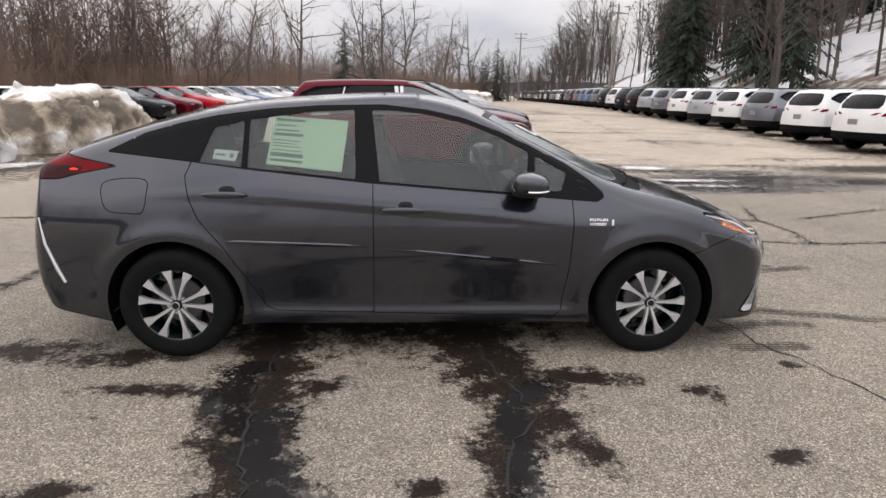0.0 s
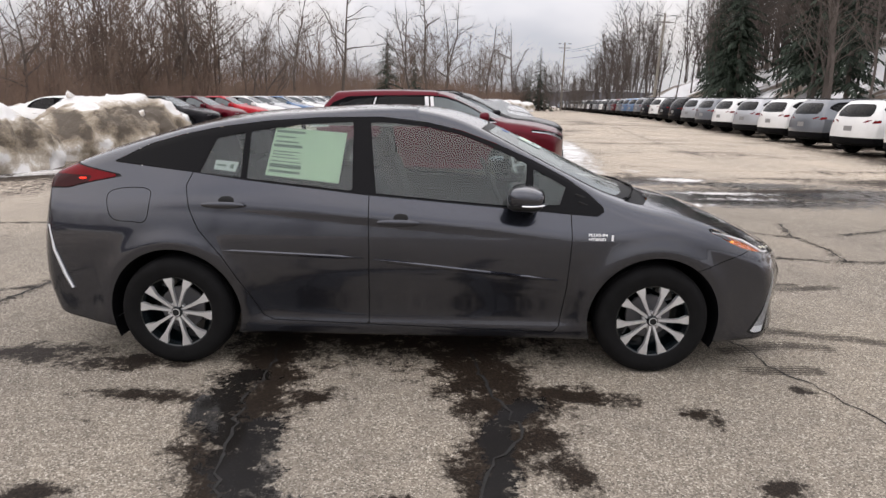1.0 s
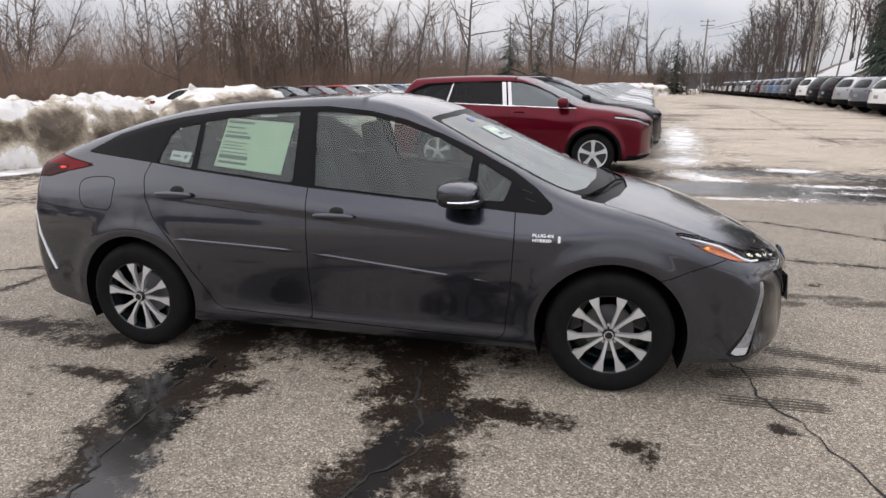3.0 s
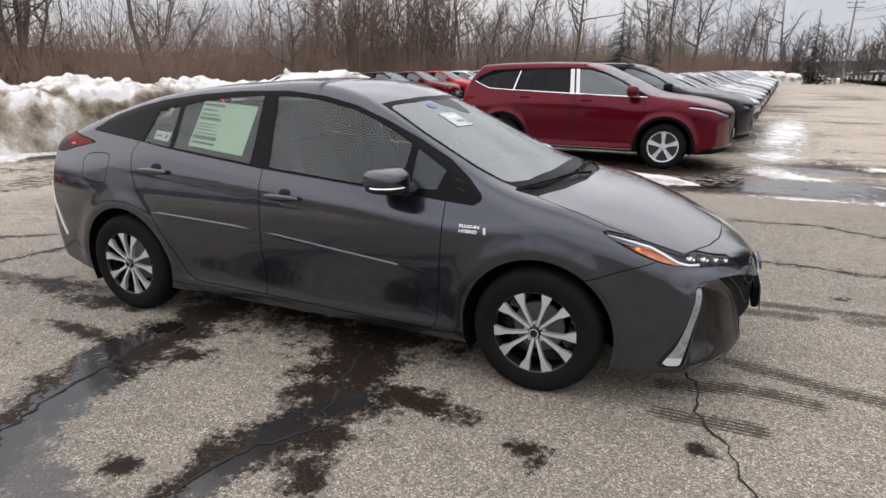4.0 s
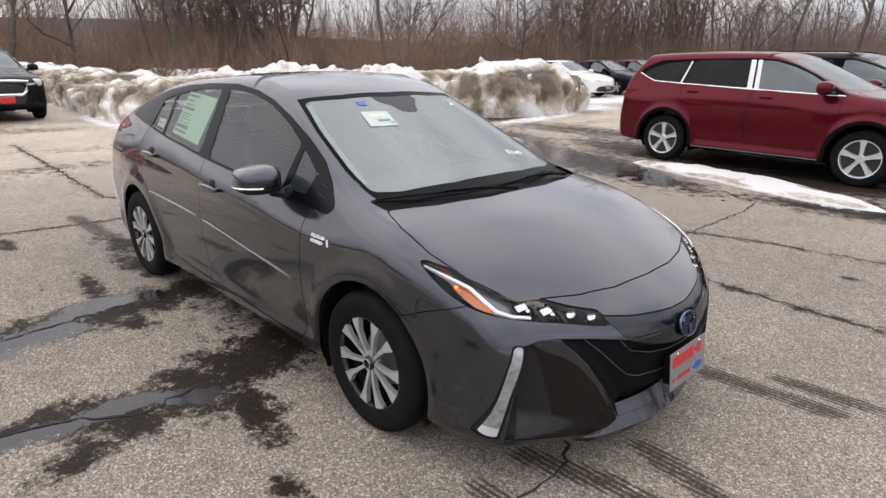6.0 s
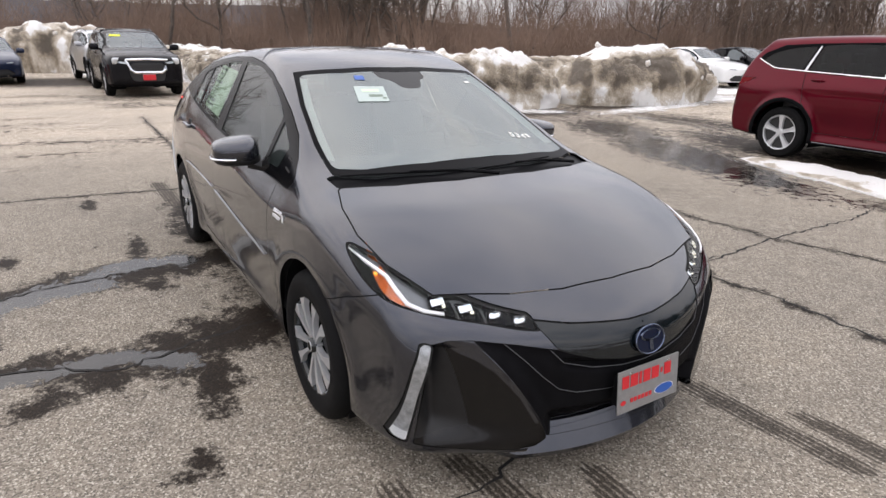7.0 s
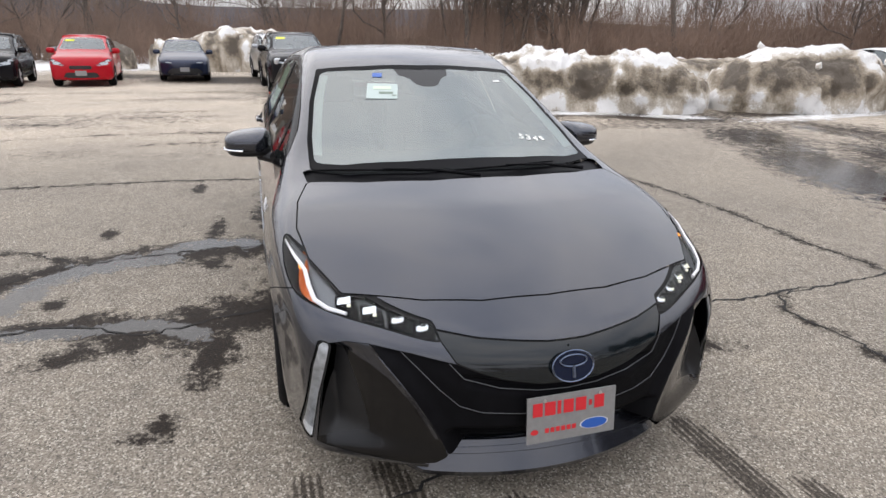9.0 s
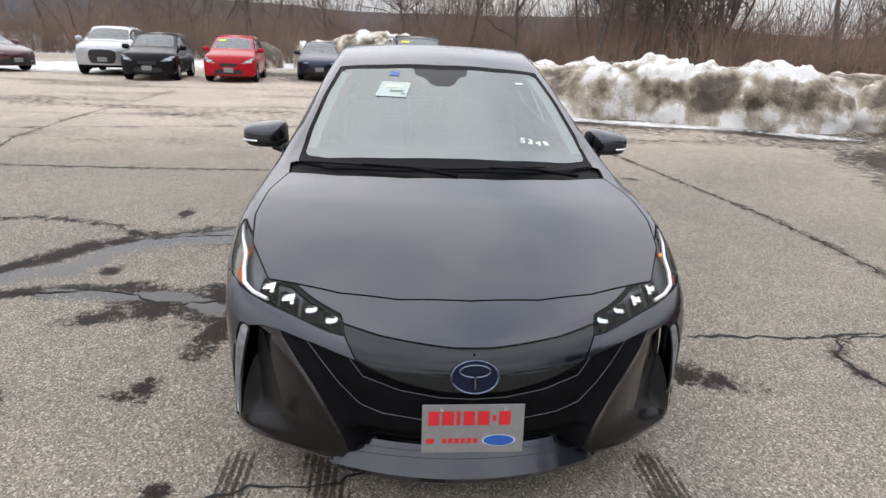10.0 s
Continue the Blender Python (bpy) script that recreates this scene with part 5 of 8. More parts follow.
def outer_details(S, car):
    # mirrors
    for sgn in (-1, 1):
        turn = Euler((0, 0, sgn * radians(8))).to_matrix()
        c = Vector((0.60, sgn * 0.918, 1.014))
        bm = bmesh.new()
        blob(bm, c, (0.098, 0.108, 0.070), power=3.6, n=18, turn=turn)
        for v in bm.verts:
            k = (v.co.x - c.x) / 0.105
            v.co.z += -0.012 * max(k, 0) * (v.co.z > c.z)
            v.co.z = c.z + (v.co.z - c.z) * (1 - 0.25 * max(k, 0) ** 2)
            v.co.y = c.y + (v.co.y - c.y) * (1 - 0.22 * max(k, 0) ** 2)
            v.co.z = c.z + (v.co.z - c.z) * (0.88 - 0.20 * sgn * (v.co.y - c.y) / 0.112)
        mirror = part("door_mirror", bm, PAINT, car, "grey door mirror with a black base", smooth=True)
        bm = bmesh.new()
        blob(bm, c + Vector((-0.006, -sgn * 0.006, -0.036)), (0.096, 0.106, 0.034), power=2.8, n=12, turn=turn)
        tube(bm, [c + Vector((0.03, -sgn * 0.05, -0.055)), c + Vector((0.05, -sgn * 0.11, -0.075)), Vector((0.68, sgn * 0.775, 0.955))], [0.03, 0.026, 0.032], 10)
        part("mirror_base", bm, BLACK_TRIM, mirror, "black mirror foot", smooth=True)
        bm = bmesh.new()
        pts = [c + turn @ Vector((0.106 * math.cos(a) * 0.98, sgn * 0.115 * math.sin(a), -0.030)) for a in np.linspace(radians(5), radians(100), 10)]
        tube(bm, pts, 0.0055, 6)
        part("mirror_strip", bm, CHROME, mirror, "bright strip with side indicator", smooth=True)
        bm = bmesh.new()
        box(bm, c + Vector((-0.0935, 0, -0.002)), (0.012, 0.12, 0.062), 0.004)
        part("mirror_glass", bm, CHROME, mirror, "mirror glass")
    # wipers
    for y0, y1, x0, x1, ay, ax in ((-0.655, -0.10, 1.205, 1.375, 0.02, 1.415), (-0.10, 0.42, 1.372, 1.285, 0.56, 1.315)):
        bm = bmesh.new()
        pts = []
        for k in range(9):
            t = k / 8
            q = on_top(S, x0 + (x1 - x0) * t + 0.020 * math.sin(math.pi * t), y0 + (y1 - y0) * t)
            pts.append(q + Vector((0.003, 0, 0.007)))
        tube(bm, pts, [0.003] + [0.0045] * 7 + [0.003], 6)
        part("wiper_blade", bm, BLACK_MATT, car, "black windshield wiper blade", smooth=True)
        bm = bmesh.new()
        tube(bm, [on_top(S, ax, ay) + Vector((0, 0, 0.002)), (on_top(S, (ax + pts[4].x) / 2, (ay + pts[4].y) / 2)) + Vector((0, 0, 0.012)), pts[4] + Vector((0.003, 0, 0.006))], [0.009, 0.006, 0.004], 6)
        part("wiper_arm", bm, BLACK_MATT, car, "black wiper arm", smooth=True)
    # pale inner trim of the windshield pillars
    for sgn in (-1, 1):
        rows = []
        for x, y in ((1.06, 0.645), (0.93, 0.630), (0.80, 0.612), (0.65, 0.586), (0.50, 0.552), (0.43, 0.53)):
            for dy, dz in ((0.010, -0.004), (-0.025, -0.005), (-0.045, -0.008)):
                q = on_top(S, x, y)
                rows.append((x - 0.01, sgn * (y + dy), q.z + dz))
        put_mesh("pillar_trim", rows, [(3 * a + b, 3 * a + b + 1, 3 * a + b + 4, 3 * a + b + 3) for a in range(5) for b in range(2)], PAPER, car, "pale inner trim of the windshield pillar")
    # nose emblem: an oval ring with a plain blue face
    m = face_frame(S, on_front(S, 0.0, 0.566), 0.004)
    bm = bmesh.new()
    rows = []
    for rr, h in ((1.0, 0.0), (1.0, 0.006), (0.96, 0.008), (0.91, 0.006)):
        rows.append([bm.verts.new(m @ Vector((0.073 * rr * math.cos(a), 0.051 * rr * math.sin(a), h))) for a in (2 * math.pi * k / 40 for k in range(40))])
    for a, b in zip(rows, rows[1:]):
        for k in range(40):
            bm.faces.new((a[k], a[(k + 1) % 40], b[(k + 1) % 40], b[k]))
    emblem = part("emblem", bm, BLUE_CHROME, car, "oval chrome emblem with a blue face", smooth=True)
    bm = bmesh.new()
    bm.faces.new([bm.verts.new(m @ Vector((0.066 * math.cos(a), 0.045 * math.sin(a), 0.005))) for a in (2 * math.pi * k / 40 for k in range(40))])
    part("emblem_face", bm, BLUE, emblem, "blue enamel face")
    bm = bmesh.new()
    tube(bm, [m @ Vector((0, -0.036, 0.007)), m @ Vector((0, 0.003, 0.007))], 0.0065, 6)
    part("emblem_bar", bm, BLUE_CHROME, emblem, smooth=True)
    for rx, ry, cy in ((0.045, 0.018, 0.018),):
        bm = bmesh.new()
        tube(bm, [m @ Vector((rx * math.cos(a), cy + ry * math.sin(a), 0.007)) for a in (2 * math.pi * k / 32 for k in range(33))], 0.0040, 6, caps=False)
        part("emblem_ring", bm, BLUE_CHROME, emblem, smooth=True)
    # show plate: names become plain bars
    c = Vector((2.352, 0.0, 0.405))
    tilt = Euler((0, radians(-6), 0)).to_matrix().to_4x4()
    pm = Matrix.Translation(c) @ tilt
    bm = bmesh.new()
    box(bm, (0, 0, 0), (0.004, 0.306, 0.156), 0.0015)
    bmesh.ops.transform(bm, matrix=pm, verts=bm.verts)
    plate = part("show_plate", bm, PLATE, car, "brushed grey dealer plate with red and blue marks")
    bm = bmesh.new()
    box(bm, pm @ Vector((-0.02, 0, 0)), (0.03, 0.28, 0.11), 0.004)
    part("plate_holder", bm, BLACK_MATT, plate)

    def mark(name, y, z, w, h, mat):
        bm2 = bmesh.new()
        box(bm2, (0.0032, y, z), (0.0015, w, h), 0.0)
        bmesh.ops.transform(bm2, matrix=pm, verts=bm2.verts)
        part(name, bm2, mat, plate)
    for k, w in enumerate((0.032, 0.036, 0.012, 0.034, 0.036, 0.010, 0.034)):
        mark("red_bar", (-0.118, -0.076, -0.045, -0.013, 0.030, 0.063, 0.094)[k], 0.035, w, 0.044 if k != 5 else 0.018, RED_INK)
    for k in range(6):
        mark("small_bar", -0.085 + 0.0185 * k, -0.038, 0.013, 0.015, RED_INK)
    bm = bmesh.new()
    bm.faces.new([bm.verts.new(pm @ Vector((0.0042, -0.128 + 0.013 * math.cos(a), -0.038 + 0.009 * math.sin(a)))) for a in (2 * math.pi * k / 20 for k in range(20))])
    part("red_oval", bm, RED_INK, plate)
    for r, mat2, lift in ((1.0, WHITE_INK, 0.004), (0.93, BLUE_INK, 0.0046)):
        bm = bmesh.new()
        bm.faces.new([bm.verts.new(pm @ Vector((lift, 0.078 + 0.05 * r * math.cos(a), -0.037 + 0.019 * r * math.sin(a)))) for a in (2 * math.pi * k / 32 for k in range(32))])
        part("blue_oval", bm, mat2, plate)
    for k in range(4):
        mark("pale_bar", 0.052 + 0.017 * k, -0.037, 0.009, 0.010, WHITE_INK)
    for y in (-0.095, 0.095):
        bm = bmesh.new()
        lathe(bm, [(0.0, 0.006), (0.006, 0.006), (0.007, 0.001)], 10, axis="x", centre=(0, y, 0.064))
        bmesh.ops.transform(bm, matrix=pm, verts=bm.verts)
        part("plate_screw", bm, CHROME, plate)
    # badge on the fender
    for sgn in (-1, 1):
        for text, z, dx in (("PLUG-IN", 0.799, 0.0), ("HYBRID", 0.776, 0.0)):
            q = on_body(S, 0.955 if sgn < 0 else 1.075, z, sgn)
            m = face_frame(S, q, 0.001)
            lettering("badge", text, 0.026, m @ Matrix.Diagonal((1.05, 0.8, 1, 1)), WHITE_INK, car, "white plug-in hybrid badge")
    bm = bmesh.new()
    q = on_body(S, 1.086, 0.792, -1)
    box(bm, q + Vector((0, -0.002, 0)), (0.013, 0.004, 0.034), 0.002)
    part("badge_plug", bm, WHITE_INK, car)
    # stickers and notes behind the glass
    rows = [(0.03, 0.42, 0.90, 0.95, INK), (0.04, 0.30, 0.80, 0.83, INK), (0.04, 0.36, 0.70, 0.73, INK), (0.03, 0.42, 0.60, 0.66, INK), (0.04, 0.40, 0.50, 0.52, INK), (0.04, 0.34, 0.44, 0.46, INK), (0.04, 0.40, 0.38, 0.40, INK), (0.04, 0.44, 0.30, 0.32, INK), (0.03, 0.46, 0.18, 0.26, INK), (0.04, 0.46, 0.08, 0.13, INK)]
    paper(S, car, "window_sticker", [(-0.835, 1.092), (-0.425, 1.052), (-0.392, 1.322), (-0.795, 1.348)], GREEN_PAPER, "pale green price sheet with grey print", rows)
    paper(S, car, "window_tag", [(-1.125, 1.118), (-1.0, 1.105), (-0.985, 1.158), (-1.115, 1.168)], PAPER, "small white and green window tag", [(0.1, 0.5, 0.4, 0.6, INK), (0.7, 0.85, 0.3, 0.7, INK)])
    paper(S, car, "door_label", [(-0.60, 1.352), (-0.50, 1.355), (-0.50, 1.366), (-0.60, 1.364)], PAPER, "thin white label", [])
    bm = bmesh.new()
    for y, x, w, d, mat in ((-0.25, 0.685, 0.155, 0.15, PAPER),):
        q = on_top(S, x, y)
        n = Vector(body_normal(S, np.array(q)))
        m = face_frame(S, q, 0.0025)
        box(bm, (0, 0, 0), (w, d, 0.001), 0.0)
        bmesh.ops.transform(bm, matrix=m, verts=bm.verts)
    note = part("hanging_note", bm, NOTE, car, "white note behind the windshield")
    for k, (u, wv, hh, ww) in enumerate(((0, 0.03, 0.03, 0.09), (0.02, -0.02, 0.02, 0.07), (0.06, -0.045, 0.012, 0.02))):
        bm = bmesh.new()
        box(bm, (u, wv, 0.002), (ww, hh, 0.001), 0.0)
        bmesh.ops.transform(bm, matrix=m, verts=bm.verts)
        part("print_bar", bm, GREEN_PAPER if k == 0 else INK, note)
    m = face_frame(S, on_top(S, 0.530, -0.245), 0.0025)
    bm = bmesh.new()
    box(bm, (0, 0, 0), (0.05, 0.045, 0.001), 0.0)
    bmesh.ops.transform(bm, matrix=m, verts=bm.verts)
    part("blue_sticker", bm, BLUE_INK, car, "small blue inspection sticker")
    # chalked stock marks low on the windshield, the last one smudged
    for text, y in (("5", 0.335), ("3", 0.372), ("4", 0.410)):
        q = on_top(S, 1.085, y)
        n = Vector(body_normal(S, np.array(q)))
        up = (Vector((-1, 0, 0)) - n * n.dot(Vector((-1, 0, 0)))).normalized()
        m = Matrix.Translation(q + n * 0.002) @ Matrix((up.cross(n), up, n)).transposed().to_4x4()
        lettering("chalk_mark", text, 0.062, m @ Matrix.Rotation(radians(-8), 4, "Z"), PAPER, car, "white chalk mark")
    bm = bmesh.new()
    box(bm, (0, 0, 0), (0.022, 0.034, 0.001), 0.0)
    bmesh.ops.transform(bm, matrix=face_frame(S, on_top(S, 1.055, 0.468), 0.002), verts=bm.verts)
    part("chalk_mark", bm, PAPER, car, "white chalk mark")
    bm = bmesh.new()
    box(bm, (0, 0, 0), (0.045, 0.018, 0.001), 0.0)
    bmesh.ops.transform(bm, matrix=face_frame(S, on_top(S, 0.545, 0.42), 0.002), verts=bm.verts)
    part("windshield_label", bm, PAPER, car, "small white label")
    # two small slots in the black corner panel ahead of the door glass
    for sgn in (-1, 1):
        for x, z in ((0.915, 1.005), (0.93, 0.965)):
            bm = bmesh.new()
            box(bm, on_body(S, x, z, sgn) + Vector((0, sgn * 0.001, 0)), (0.055, 0.006, 0.010), 0.003, Euler((0, radians(20), 0)).to_matrix())
            part("vent_slot", bm, BLACK_TRIM, car, "small slot in the corner panel")
    # rear corner strips
    for sgn in (-1, 1):
        bm = bmesh.new()
        tube(bm, [on_body(S, x, z, sgn) + Vector((0, sgn * 0.003, 0)) for x, z in ((-2.055, 0.80), (-2.03, 0.66), (-1.98, 0.52), (-1.945, 0.44))], [0.004, 0.008, 0.011, 0.009], 6)
        part("rear_strip", bm, SILVER, car, "silver rear corner strip", smooth=True)


grey_hatchback()

# ---- the other cars of the lot ----
SUV = dict(
    profile=((-2.6, 1.60), (-2.2, 1.665), (-1.8, 1.705), (-1.2, 1.73), (-0.5, 1.735), (0.0, 1.715), (0.25, 1.67), (0.5, 1.57), (0.8, 1.435), (1.1, 1.29), (1.25, 1.235), (1.4, 1.205), (1.8, 1.16), (2.1, 1.10), (2.3, 1.03), (2.42, 0.93), (2.6, 0.70)),
    crown=((-2.4, 0.06), (0.2, 0.06), (1.2, 0.05), (2.4, 0.05)),
    belt=((-2.5, 1.30), (-1.0, 1.22), (0.5, 1.18), (1.2, 1.14), (2.4, 1.04)),
    plan=((-2.5, 0.90), (-2.2, 0.95), (-1.8, 0.98), (-1.0, 0.985), (0.0, 0.99), (1.2, 0.99), (1.8, 0.97), (2.1, 0.93), (2.45, 0.82)),
    house_plan=((-2.4, 0.80), (-1.4, 0.865), (0.0, 0.89), (1.2, 0.89), (1.6, 0.93), (2.4, 1.0)),
    lean=0.34, rail=0.08, rail_front=0.06, half_width=0.965, barrel=0.3, waist=0.85, tuck=0.03, rocker=0.02, flare=0.035,
    shoulder=0.012, shoulder_line=((-2.0, 1.02), (2.0, 0.95)), shoulder_at=0.0,
    wheel_x=1.425, wheel_z=0.375, arch=0.435, floor=0.25, spine=1.6, spine_z=0.85,
    sweep_front=0.25, sweep_rear=0.1, nose=2.44, bow_front=0.34, bow_rear=0.22, nose_lean=0.55, nose_break=0.80, chin=0.5, chin_break=0.4, nose_round=0.07,
    tail=((0.2, -2.34), (0.35, -2.44), (0.6, -2.48), (0.85, -2.46), (1.1, -2.42), (1.25, -2.37), (1.45, -2.24), (1.62, -2.08), (1.8, -1.95)),
    lift_front=0.05, lift_rear=0.1,
)
SEDAN = dict(
    profile=((-2.5, 0.99), (-2.2, 1.06), (-1.9, 1.10), (-1.6, 1.16), (-1.3, 1.27), (-1.0, 1.37), (-0.6, 1.425), (-0.2, 1.44), (0.1, 1.42), (0.35, 1.345), (0.7, 1.19), (1.05, 1.04), (1.2, 0.99), (1.6, 0.93), (2.0, 0.84), (2.2, 0.76), (2.5, 0.6)),
    crown=((-2.2, 0.06), (0.3, 0.07), (1.2, 0.05), (2.2, 0.04)),
    belt=((-2.2, 1.02), (-1.0, 0.96), (0.5, 0.92), (1.2, 0.88), (2.2, 0.8)),
    plan=((-2.3, 0.88), (-2.0, 0.94), (-1.6, 0.98), (-0.7, 0.995), (0.7, 0.998), (1.5, 0.985), (1.9, 0.94), (2.3, 0.80)),
    house_plan=((-2.3, 0.70), (-1.4, 0.76), (0.0, 0.80), (1.0, 0.81), (1.4, 0.85), (2.2, 0.92)),
    lean=0.45, rail=0.06, rail_front=0.06, half_width=0.885, barrel=0.35, waist=0.68, tuck=0.03, rocker=0.012, flare=0.012,
    shoulder=0.008, shoulder_line=((-2.0, 0.82), (2.0, 0.74)), shoulder_at=0.0,
    wheel_x=1.34, wheel_z=0.32, arch=0.36, floor=0.2, spine=1.5, spine_z=0.62,
    sweep_front=0.3, sweep_rear=0.1, nose=2.32, bow_front=0.42, bow_rear=0.25, nose_lean=1.2, nose_break=0.55, chin=0.3, chin_break=0.25, nose_round=0.06,
    tail=((0.15, -2.2), (0.3, -2.29), (0.55, -2.32), (0.8, -2.3), (1.0, -2.26), (1.2, -2.2)),
    lift_front=0.03, lift_rear=0.12,
)
WAGON = dict(SEDAN, profile=((-2.5, 1.42), (-2.1, 1.47), (-1.6, 1.52), (-1.0, 1.555), (-0.4, 1.56), (0.0, 1.53), (0.3, 1.44), (0.7, 1.27), (1.05, 1.11), (1.2, 1.05), (1.6, 0.98), (2.0, 0.89), (2.2, 0.80), (2.5, 0.6)),
             belt=((-2.2, 1.08), (-1.0, 1.03), (0.5, 0.98), (1.2, 0.93), (2.2, 0.84)), house_plan=((-2.3, 0.74), (-1.4, 0.80), (0.0, 0.82), (1.0, 0.82), (1.4, 0.85), (2.2, 0.92)), lean=0.34, spine_z=0.75,
             nose=2.2, tail=((0.15, -2.02), (0.4, -2.12), (0.8, -2.12), (1.05, -2.08), (1.3, -1.95), (1.45, -1.83), (1.6, -1.7)))
STYLES = {
    "suv": dict(spec=SUV, windows=(("rear_quarter_window", ((-1.98, 1.37), (-1.72, 1.275), (-1.30, 1.25), (-1.20, 1.57), (-1.55, 1.545), (-1.85, 1.46))), ("rear_window", ((-1.22, 1.245), (-0.18, 1.21), (-0.24, 1.60), (-0.8, 1.605), (-1.12, 1.585))), ("front_window", ((-0.04, 1.205), (1.0, 1.17), (0.86, 1.27), (0.62, 1.41), (0.36, 1.52), (0.1, 1.59), (-0.1, 1.60)))),
                surround=((-2.05, 1.385), (-1.74, 1.262), (-1.3, 1.237), (-0.2, 1.197), (1.14, 1.155), (0.95, 1.255), (0.66, 1.415), (0.38, 1.545), (0.1, 1.615), (-0.3, 1.63), (-1.2, 1.61), (-1.7, 1.585), (-1.98, 1.47)),
                shield=((1.22, -0.2), (1.20, 0.3), (1.10, 0.66), (1.02, 0.72), (0.7, 0.67), (0.30, 0.60), (0.34, 0.3), (0.36, -0.2)), hood=((1.30, -0.2), (1.28, 0.3), (1.18, 0.68), (1.35, 0.80), (1.9, 0.78), (2.16, 0.62), (2.30, 0.3), (2.33, -0.2)), hood_floor=0.86,
                lamp=((0.42, 0.905), (0.60, 0.935), (0.80, 1.0), (0.95, 1.055), (0.94, 1.0), (0.80, 0.92), (0.60, 0.855), (0.45, 0.845)), lamp_from=1.75,
                grille=((-0.2, 0.91), (0.34, 0.89), (0.46, 0.76), (0.42, 0.50), (0.34, 0.42), (-0.2, 0.42)),
                back=((-0.2, 1.17), (0.60, 1.19), (0.68, 1.26), (0.60, 1.52), (0.45, 1.565), (-0.2, 1.58)), tail=((0.42, 1.06), (0.60, 1.09), (0.97, 1.12), (0.97, 1.02), (0.84, 0.98), (0.62, 1.02), (0.44, 1.01)),
                doors=(((-0.10, 1.18), (-0.12, 0.42), (0.98, 0.40), (1.06, 0.6), (1.08, 1.15)), ((-0.14, 1.18), (-0.16, 0.42), (-0.92, 0.42), (-1.0, 0.62), (-1.18, 0.82), (-1.24, 1.22))), handles=((0.10, 1.09), (-1.02, 1.125)), cladding=0.40, mirror=(0.88, 1.02, 1.25), rim=0.252, wheel=0.368, cabin=1.03),
    "sedan": dict(spec=SEDAN, windows=(("rear_window", ((-1.22, 1.02), (-0.36, 0.965), (-0.40, 1.33), (-0.85, 1.31), (-1.1, 1.22))), ("front_window", ((-0.22, 0.96), (0.80, 0.915), (0.62, 1.08), (0.35, 1.22), (0.05, 1.32), (-0.25, 1.345)))),
                  surround=((-1.40, 1.02), (-0.3, 0.945), (0.92, 0.895), (0.68, 1.09), (0.38, 1.24), (0.06, 1.345), (-0.4, 1.365), (-0.9, 1.335), (-1.2, 1.22)),
                  shield=((1.06, -0.2), (1.04, 0.3), (0.94, 0.62), (0.86, 0.66), (0.55, 0.61), (0.20, 0.54), (0.24, 0.3), (0.26, -0.2)), hood=((1.14, -0.2), (1.12, 0.3), (1.0, 0.64), (1.2, 0.74), (1.75, 0.72), (2.0, 0.58), (2.14, 0.3), (2.18, -0.2)), hood_floor=0.66,
                  lamp=((0.40, 0.69), (0.58, 0.715), (0.74, 0.76), (0.84, 0.80), (0.84, 0.76), (0.74, 0.69), (0.58, 0.645), (0.42, 0.64)), lamp_from=1.6,
                  grille=((-0.2, 0.46), (0.45, 0.46), (0.58, 0.36), (0.62, 0.27), (0.5, 0.25), (-0.2, 0.25)),
                  back=((-0.2, 1.17), (0.55, 1.16), (0.48, 1.33), (-0.2, 1.37)), tail=((0.42, 0.92), (0.9, 0.98), (0.9, 0.84), (0.42, 0.84)),
                  doors=(((-0.28, 0.93), (-0.30, 0.3), (0.74, 0.28), (0.82, 0.5), (0.84, 0.88)), ((-0.32, 0.93), (-0.34, 0.3), (-0.86, 0.3), (-1.0, 0.5), (-1.2, 0.7), (-1.24, 1.0))), handles=((-0.12, 0.80), (-1.0, 0.84)), cladding=0.0, mirror=(0.70, 0.93, 1.0), rim=0.225, wheel=0.322, cabin=0.85),
}
STYLES["wagon"] = dict(STYLES["sedan"], spec=WAGON, windows=(("rear_quarter_window", ((-1.72, 1.11), (-1.22, 1.075), (-1.22, 1.41), (-1.55, 1.385))), ("rear_window", ((-1.14, 1.07), (-0.36, 1.02), (-0.40, 1.44), (-1.1, 1.42))), ("front_window", ((-0.24, 1.015), (0.82, 0.965), (0.62, 1.14), (0.35, 1.29), (0.05, 1.405), (-0.27, 1.445)))),
                       surround=((-1.84, 1.11), (-0.3, 1.0), (0.94, 0.945), (0.68, 1.15), (0.38, 1.31), (0.06, 1.43), (-0.4, 1.465), (-1.2, 1.44), (-1.62, 1.405)), back=((-0.2, 1.10), (0.56, 1.10), (0.50, 1.36), (-0.2, 1.40)), tail=((0.56, 0.80), (0.9, 0.80), (0.9, 1.16), (0.66, 1.10)), mirror=(0.70, 0.93, 1.06), cabin=0.92, grille=((-0.2, 0.64), (0.34, 0.64), (0.30, 0.53), (-0.2, 0.53)), intake=((-0.2, 0.44), (0.42, 0.44), (0.50, 0.28), (-0.2, 0.27)), lamp=((0.40, 0.66), (0.56, 0.74), (0.78, 0.85), (0.86, 0.88), (0.86, 0.76), (0.74, 0.67), (0.55, 0.62)))
TINTED = pane("tinted_car_glass", (0.08, 0.09, 0.09), film=0.003, index=1.35)
FAR_GLASS = pane("car_windshield_glass", (0.40, 0.45, 0.45), film=0.26, index=1.5)
FAR_GLASS.node_tree.nodes["Diffuse BSDF"].inputs["Color"].default_value = (0.50, 0.57, 0.60, 1)
